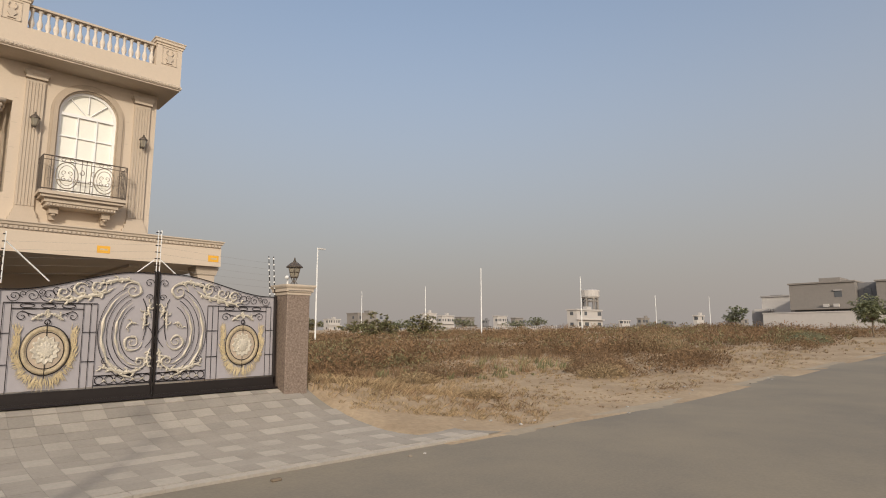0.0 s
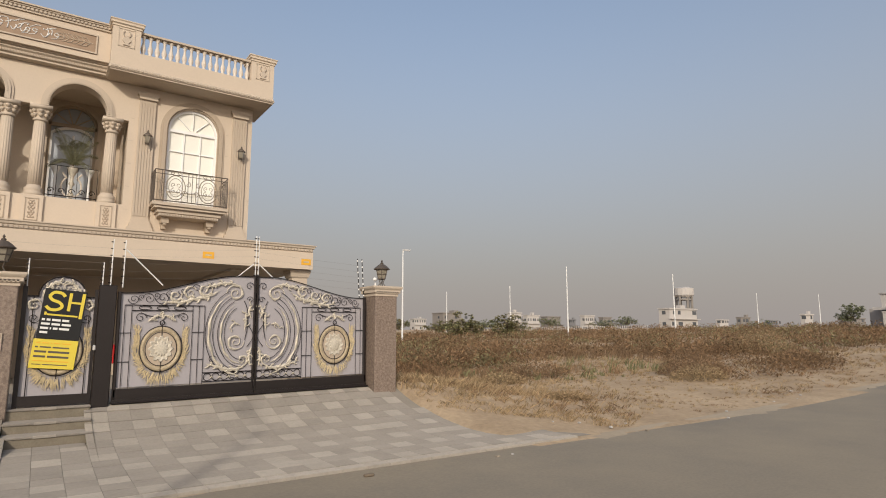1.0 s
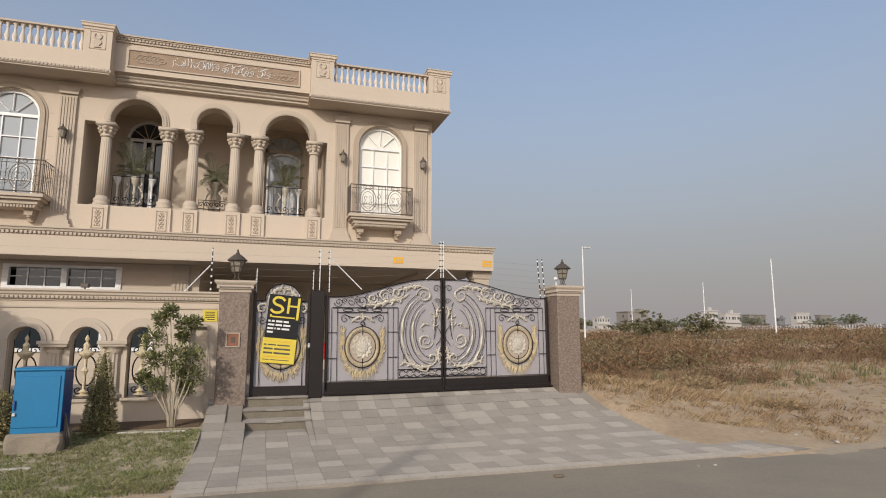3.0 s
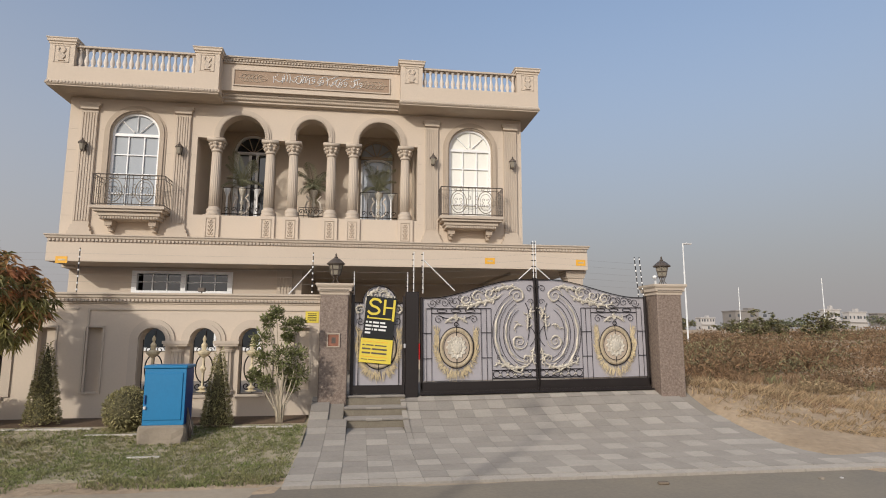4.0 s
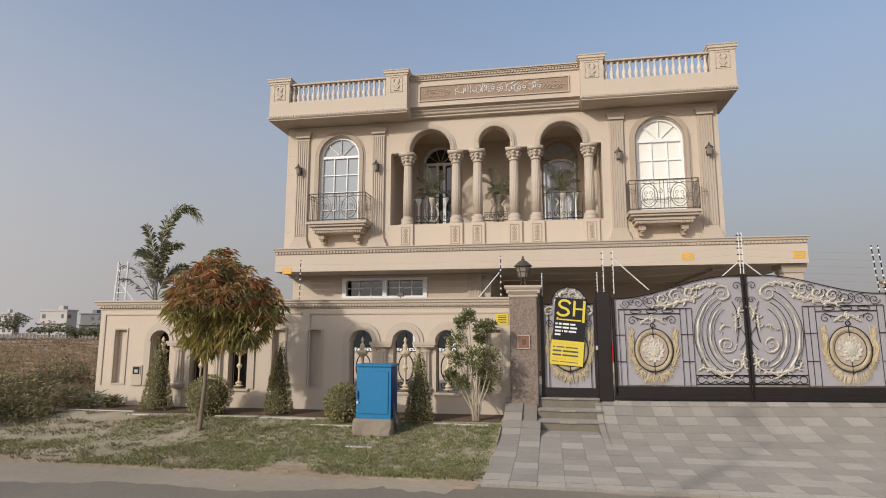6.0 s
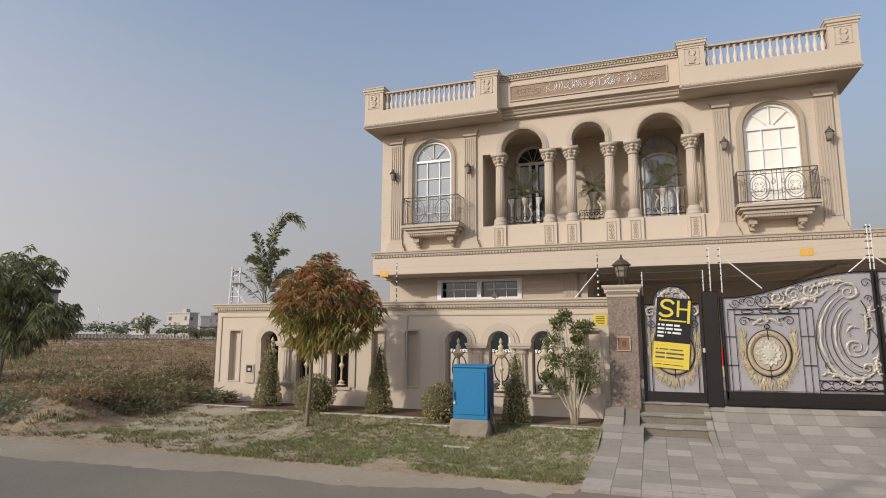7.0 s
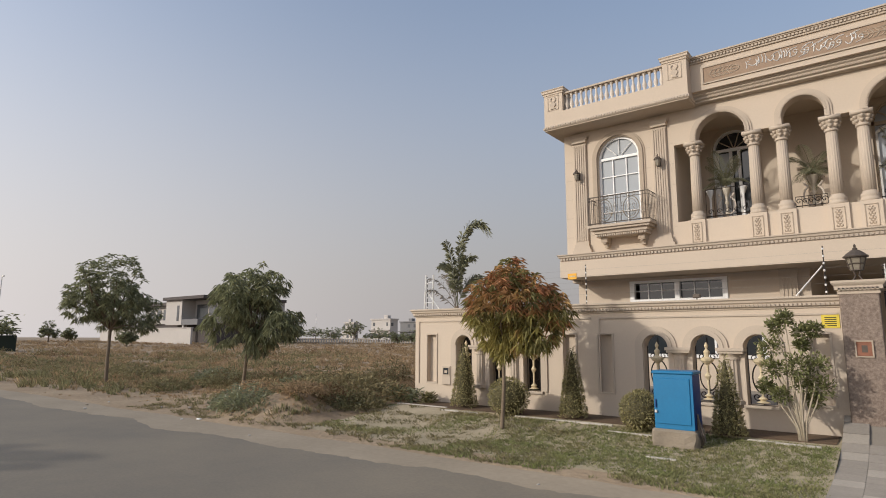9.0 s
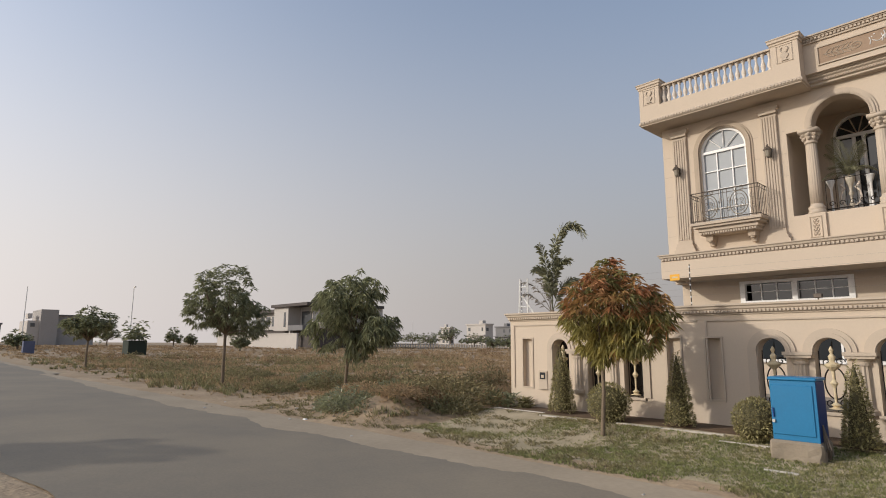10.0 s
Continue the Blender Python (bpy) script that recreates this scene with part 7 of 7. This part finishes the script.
def in_plot(x, y):
    return -8.75 < x < 6.75 and y > -4.2


def scatter(name, label, category, material, az0, az1, r0, r1, count, h, w, n, seed, ymin=-99.0, keep=0.0, spread=0.7, lean=0.35, scale=0.12):
    rng = random.Random(seed)
    spots = []
    while len(spots) < count:
        az, r = rng.uniform(az0, az1), r0 + (r1 - r0) * rng.random() ** 1.5
        x, y = polar(az, r)
        if in_plot(x, y) or y < road_edge(x) + 0.25 or y < ymin + 1.2 * noise.noise(Vector((x * 0.3, 5, seed))):
            count -= 0.25
            continue
        if noise.noise(Vector((x * scale, y * scale, seed))) < keep + rng.uniform(-0.25, 0.25):
            count -= 0.25
            continue
        k = 1 + r / 90
        spots.append((x, y, h * rng.uniform(0.5, 1.2) * (0.75 + 0.8 * max(-0.6, noise.noise(Vector((x * 0.16, y * 0.16, 9))))), w * (1 + r / 22), lean))
    v, f = blades(spots, rng, n, spread)
    ob = stuff_mesh(name, v, f, material)
    return tagged(ob, label, category, kind="stuff")


scatter("dry_weeds", "dense brown dry weeds across the open field", "weeds", WEED_DRY, 27, 84, 20, 130, 5000, 0.42, 0.005, 20, 1, ymin=4.2, keep=-0.02, spread=1.0, lean=0.3)
scatter("straw_grass", "pale straw grass tufts on sandy soil", "grass", WEED_STRAW, 24, 84, 12, 110, 3800, 0.17, 0.005, 16, 2, ymin=-2.6, keep=-0.05, spread=1.5, lean=0.6)
scatter("ground_litter", "small dry tufts and straw litter on bare soil", "grass", WEED_STRAW, 22, 78, 11, 34, 2600, 0.07, 0.004, 11, 7, ymin=-3.4, keep=-0.3, spread=2.2, lean=0.9)
scatter("brown_litter", "small brown tufts on bare soil", "grass", WEED_DRY, 22, 80, 12, 40, 1300, 0.10, 0.004, 12, 8, ymin=-3.0, keep=-0.05, spread=1.8, lean=0.9, scale=0.4)
scatter("green_weeds", "sparse green weeds in the dry field", "weeds", WEED_GREEN, 27, 84, 20, 100, 500, 0.42, 0.012, 13, 3, ymin=2.0, keep=0.2)
scatter("dry_grass", "dry brown grass across the open plot", "grass", WEED_TAN, -86, -38, 14, 130, 9500, 0.20, 0.008, 18, 4, ymin=-1.5, keep=-0.5, spread=1.3, lean=0.6)
scatter("straw_tufts", "pale straw tufts across the open plot", "grass", WEED_STRAW, -86, -38, 15, 120, 3000, 0.24, 0.005, 16, 5, ymin=-3.0, keep=-0.1, spread=1.4, lean=0.6)
scatter("verge_litter", "small tufts and dry litter on the verge", "grass", WEED_TAN, -82, -44, 10, 32, 2600, 0.08, 0.005, 11, 9, ymin=-3.6, keep=-0.3, spread=2.0, lean=0.9)
scatter("brown_patches", "brown dry weeds in patches across the plot", "weeds", WEED_TAN, -86, -38, 16, 100, 600, 0.34, 0.008, 16, 10, ymin=-0.5, keep=0.12, spread=1.2, lean=0.6)
scatter("verge_weeds", "green weeds along the verge and plot edge", "weeds", WEED_GREEN, -82, -50, 12, 60, 2200, 0.30, 0.007, 18, 6, ymin=-3.2, keep=-0.05, scale=0.25)


def scrub(name, label, material, az0, az1, r0, r1, count, size, seed, ymin, keep):
    """Low rounded bushes of twiggy leaves, joined, across open ground."""
    rng = random.Random(seed)
    pts, ds, verts, faces = [], [], [], []
    tries = 0
    while count > 0 and tries < 20000:
        tries += 1
        az, r = rng.uniform(az0, az1), r0 + (r1 - r0) * rng.random() ** 1.6
        x, y = polar(az, r)
        if in_plot(x, y) or y < road_edge(x) + 0.9 or y < ymin + 2.0 * noise.noise(Vector((x * 0.2, 4, seed))):
            continue
        if noise.noise(Vector((x * 0.11, y * 0.11, seed))) < keep + rng.uniform(-0.15, 0.15):
            continue
        count -= 1
        b = size * rng.uniform(0.5, 1.35) * (1 + r / 160)
        z = ground_z(x, y)
        pts, ds = [], []
        for k in range(90):
            a, q = rng.uniform(0, 6.283), b * 1.25 * math.sqrt(rng.random())
            pts.append((x + q * math.cos(a), y + q * math.sin(a), z + b * rng.random() * (1.05 - 0.6 * (q / b / 1.25) ** 2)))
            ds.append((math.cos(a) + rng.gauss(0, 0.6), math.sin(a) + rng.gauss(0, 0.6), rng.uniform(0.0, 1.1)))
        v, f = leaves(pts, ds, b * 0.30, b * 0.035 + r * 0.00022, rng, 0.5, 0.0)
        o = len(verts)
        verts += v
        faces += [tuple(i + o for i in t) for t in f]
    tagged(stuff_mesh(name, verts, faces, material), label, "scrub", kind="stuff")


scrub("brown_scrub", "low red-brown scrub bushes across the dry field", SCRUB, 27, 84, 20, 125, 700, 0.60, 31, 3.4, -0.08)
scrub("edge_scrub", "thin brown scrub near the lane edge", SCRUB, 60, 82, 20, 95, 230, 0.40, 32, -1.2, -0.1)
scrub("green_scrub", "dull green scrub bushes among dry weeds", SCRUB_GREEN, 27, 84, 24, 120, 170, 0.60, 33, 3.0, 0.05)
scrub("plot_scrub", "low red-brown scrub across the plot beside the wall", SCRUB, -86, -38, 17, 110, 120, 0.34, 34, 0.2, 0.1)
scrub("verge_scrub", "dull green scrub along the verge", SCRUB_GREEN, -82, -45, 13, 60, 130, 0.38, 35, -2.2, 0.0)


def bare_tufts():
    """Small dark tufts on the bare earth of the lawn's end and the verge beside it."""
    rng = random.Random(17)
    spots = []
    while len(spots) < 1000:
        x, y = rng.uniform(-14, -3.6), rng.uniform(-3.95, -0.9)
        if y < road_edge(x) + 0.2 or noise.noise(Vector((x * 1.4, y * 2.2, 6))) < rng.uniform(-0.25, 0.15):
            continue
        spots.append((x, y, rng.uniform(0.025, 0.075), 0.005, 0.8))
    v, f = blades(spots, rng, 16, 1.9)
    tagged(stuff_mesh("bare_tufts", v, f, TUFT), "small dull green tufts on trodden bare earth", "grass", kind="stuff")


bare_tufts()


def lawn_grass():
    rng = random.Random(14)
    spots = []
    while len(spots) < 9000:
        x, y = rng.uniform(-8.6, -0.28), rng.uniform(-3.8, -0.95)
        bare = smooth(-3.8, -6.2, x) * 0.55 + smooth(-2.9, -3.7, y) * 0.40 - 0.12 * smooth(-4.4, -3.0, x)
        if noise.noise(Vector((x * 0.9, y * 0.9, 2))) < -0.32 + bare + rng.uniform(-0.2, 0.2):
            continue
        spots.append((x, y, rng.uniform(0.02, 0.05), 0.0045, 0.6))
    v, f = blades(spots, rng, 9, 1.6)
    tagged(stuff_mesh("lawn_grass", v, f, GRASS), "short patchy green grass", "grass", kind="stuff")


lawn_grass()


def weed_bush(x, y, r, h, material, seed, label):
    rng = random.Random(seed)
    t = thing("weed_bush", label, "bush", "weedy bushes")
    z = ground_z(x, y)
    pts, ds = [], []
    for k in range(int(1500 * r)):
        a = rng.uniform(0, 6.28)
        q = r * math.sqrt(rng.random())
        zz = h * rng.random() * (1 - (q / r) ** 2 * 0.7)
        pts.append((x + q * math.cos(a) * 1.2, y + q * math.sin(a) * 0.8, z + zz))
        ds.append((math.cos(a) + rng.gauss(0, 0.5), math.sin(a) + rng.gauss(0, 0.5), rng.uniform(-0.2, 1.0)))
    bm = bmesh.new()
    for k in range(10):
        i = rng.randrange(len(pts))
        tube(bm, [(x + rng.uniform(-0.1, 0.1), y, z - 0.03), pts[i]], 0.008, 4, 0.003)
    part("stem", bm, BARK, t)
    stuff_mesh("foliage", *leaves(pts, ds, 0.11 + 0.02 * r, 0.016 + 0.003 * r, rng, 0.5, 0.15), material, t)


BUSH = "low weedy bush on the open ground"
for i, (x, y, r, h, m) in enumerate(((-10.3, -3.2, 0.62, 0.60, LEAF), (-11.1, -2.9, 0.6, 0.45, LEAF), (-9.5, -0.8, 1.1, 0.55, SCRUB_GREEN), (-10.9, -0.2, 1.1, 0.6, SCRUB_GREEN), (-9.9, -1.6, 0.8, 0.40, SCRUB), (-13.0, 0.3, 0.9, 0.45, LEAF), (-14.5, 0.8, 0.8, 0.6, WEED_GREEN), (-16.5, 0.4, 1.0, 0.6, WEED_GREEN), (-13.5, 4.5, 0.8, 0.9, WEED_GREEN), (-18.5, 1.2, 1.0, 0.5, LEAF), (-24, 0.8, 1.2, 0.5, WEED_GREEN), (-9.4, -2.5, 0.5, 0.24, WEED_TAN), (-8.95, -1.5, 0.7, 0.36, WEED_GREEN), (-12.2, -1.5, 0.7, 0.32, WEED_TAN), (-10.6, -1.6, 0.6, 0.30, WEED_GREEN), (-17.5, -1.2, 0.8, 0.4, WEED_GREEN),
                                   (15.2, 5.1, 1.3, 0.7, WEED_DRY), (17.8, 0.3, 0.9, 0.45, WEED_STRAW), (19.0, 1.2, 1.2, 0.6, WEED_DRY), (22, 3.2, 1.2, 0.8, WEED_DRY), (33, 6, 1.8, 1.3, WEED_STRAW), (47, 2.2, 1.7, 0.8, LEAF), (51, 3.5, 2.0, 0.8, SCRUB_GREEN), (12.5, 3.6, 0.7, 0.35, WEED_STRAW), (28, 2.0, 1.2, 0.6, WEED_DRY), (10.5, -1.0, 0.5, 0.18, WEED_STRAW))):
    weed_bush(x, y, r, h, m, 200 + i, BUSH)

rubble = thing("rubble_heap", "scatter of pale broken bricks and stones on the soil", "rubble")
rr = random.Random(9)
for k in range(46):
    x, y = rr.gauss(9.1, 0.7), rr.gauss(1.7, 0.35)
    s = rr.uniform(0.03, 0.09)
    z = ground_z(x, y)
    bm = bmesh.new()
    bevel_box(bm, -s, s, -s * 0.7, s * 0.7, -s * 0.5, s * 0.5, s * 0.25)
    ob = part("stone", bm, FAR_WHITE if k % 3 else CONCRETE, rubble)
    ob.matrix_basis = pose(x, y, z + s * 0.3, rr.uniform(-20, 20), rr.uniform(-20, 20), rr.uniform(0, 180))
pebbles = thing("litter_stones", "scattered small stones and litter along the lane edge", "stones")
for k in range(70):
    x = rr.uniform(-16, 22)
    y = road_edge(x) + rr.uniform(-0.5, 1.2)
    if -9 < x < 7.8 and y > -4.3:
        continue
    s = rr.uniform(0.012, 0.04)
    bm = bmesh.new()
    bevel_box(bm, -s, s, -s * 0.8, s * 0.8, -s * 0.5, s * 0.5, s * 0.3)
    ob = part("stone", bm, CONCRETE if k % 2 else FAR_WHITE, pebbles)
    ob.matrix_basis = pose(x, y, max(ground_z(x, y), rise(x, y) + 0.015) + s * 0.3, rr.uniform(-20, 20), 0, rr.uniform(0, 180))
for k, (x, y) in enumerate(((3.81, -4.33), (-10.6, -4.05))):
    scrap = boxed("litter_scrap", (x - 0.06, x + 0.06, y - 0.03, y + 0.03, 0.018, 0.05), BARK if k == 0 else WHITE, w=0.01)
    tagged(scrap, "small scrap of litter lying on the lane", "litter", "litter")

# ---- paving ----
bm = bmesh.new()
for i in range(26):
    a = -0.24 + 7.85 * i / 26
    bevel_box(bm, a, a + 7.85 / 26 - 0.003, -3.98, -3.80, -0.05, 0.047, 0.004)
part("edging_course", bm, PAVER_LIGHT, driveway, "pale concrete edging course")
T = 0.3


def paver_mesh(name, material):
    bm = bmesh.new()
    h = T / 2 - 0.001
    v = [bm.verts.new(c) for c in ((-h, -h, -0.03), (h, -h, -0.03), (h, h, -0.03), (-h, h, -0.03), (-h, -h, -0.002), (h, -h, -0.002), (h, h, -0.002), (-h, h, -0.002),
                                   (-h + 0.002, -h + 0.002, 0), (h - 0.002, -h + 0.002, 0), (h - 0.002, h - 0.002, 0), (-h + 0.002, h - 0.002, 0))]
    for a in (0, 4):
        for i in range(4):
            bm.faces.new((v[a + i], v[a + (i + 1) % 4], v[a + 4 + (i + 1) % 4], v[a + 4 + i]))
    bm.faces.new(v[8:])
    me = bpy.data.meshes.new(name)
    bm.to_mesh(me)
    bm.free()
    me.materials.append(material)
    return me


paver_a, paver_b = paver_mesh("paver", PAVER), paver_mesh("paver_light", PAVER_LIGHT)
rr = random.Random(6)
for j in range(13):
    y = -3.64 + T * j
    for i in range(27):
        x = -0.09 + T * i
        if x + T / 2 > drive_right(y) + 0.03 or (0.2 < x < 1.4 and y > -0.80):
            continue
        light = (j % 2 == 0 and (i + j // 2) % 2 == 0) or rr.random() < 0.06
        ob = new("paver", paver_b if light else paver_a)
        xs = 3.0 if not 0.4 < x < 1.25 else 0.8
        xs = x if x > 1.4 else xs
        za, zb = drive_z(xs, y - 0.1), drive_z(xs, y + 0.1)
        tilt = math.degrees(math.atan2(drive_z(xs + 0.1, y) - drive_z(xs - 0.1, y), 0.2)) if x > 1.6 else 0
        ob.matrix_basis = pose(x, y, (za + zb) / 2 + 0.004 + rr.uniform(-0.0015, 0.0015), math.degrees(math.atan2(zb - za, 0.2)), -tilt)
        ob.parent = driveway
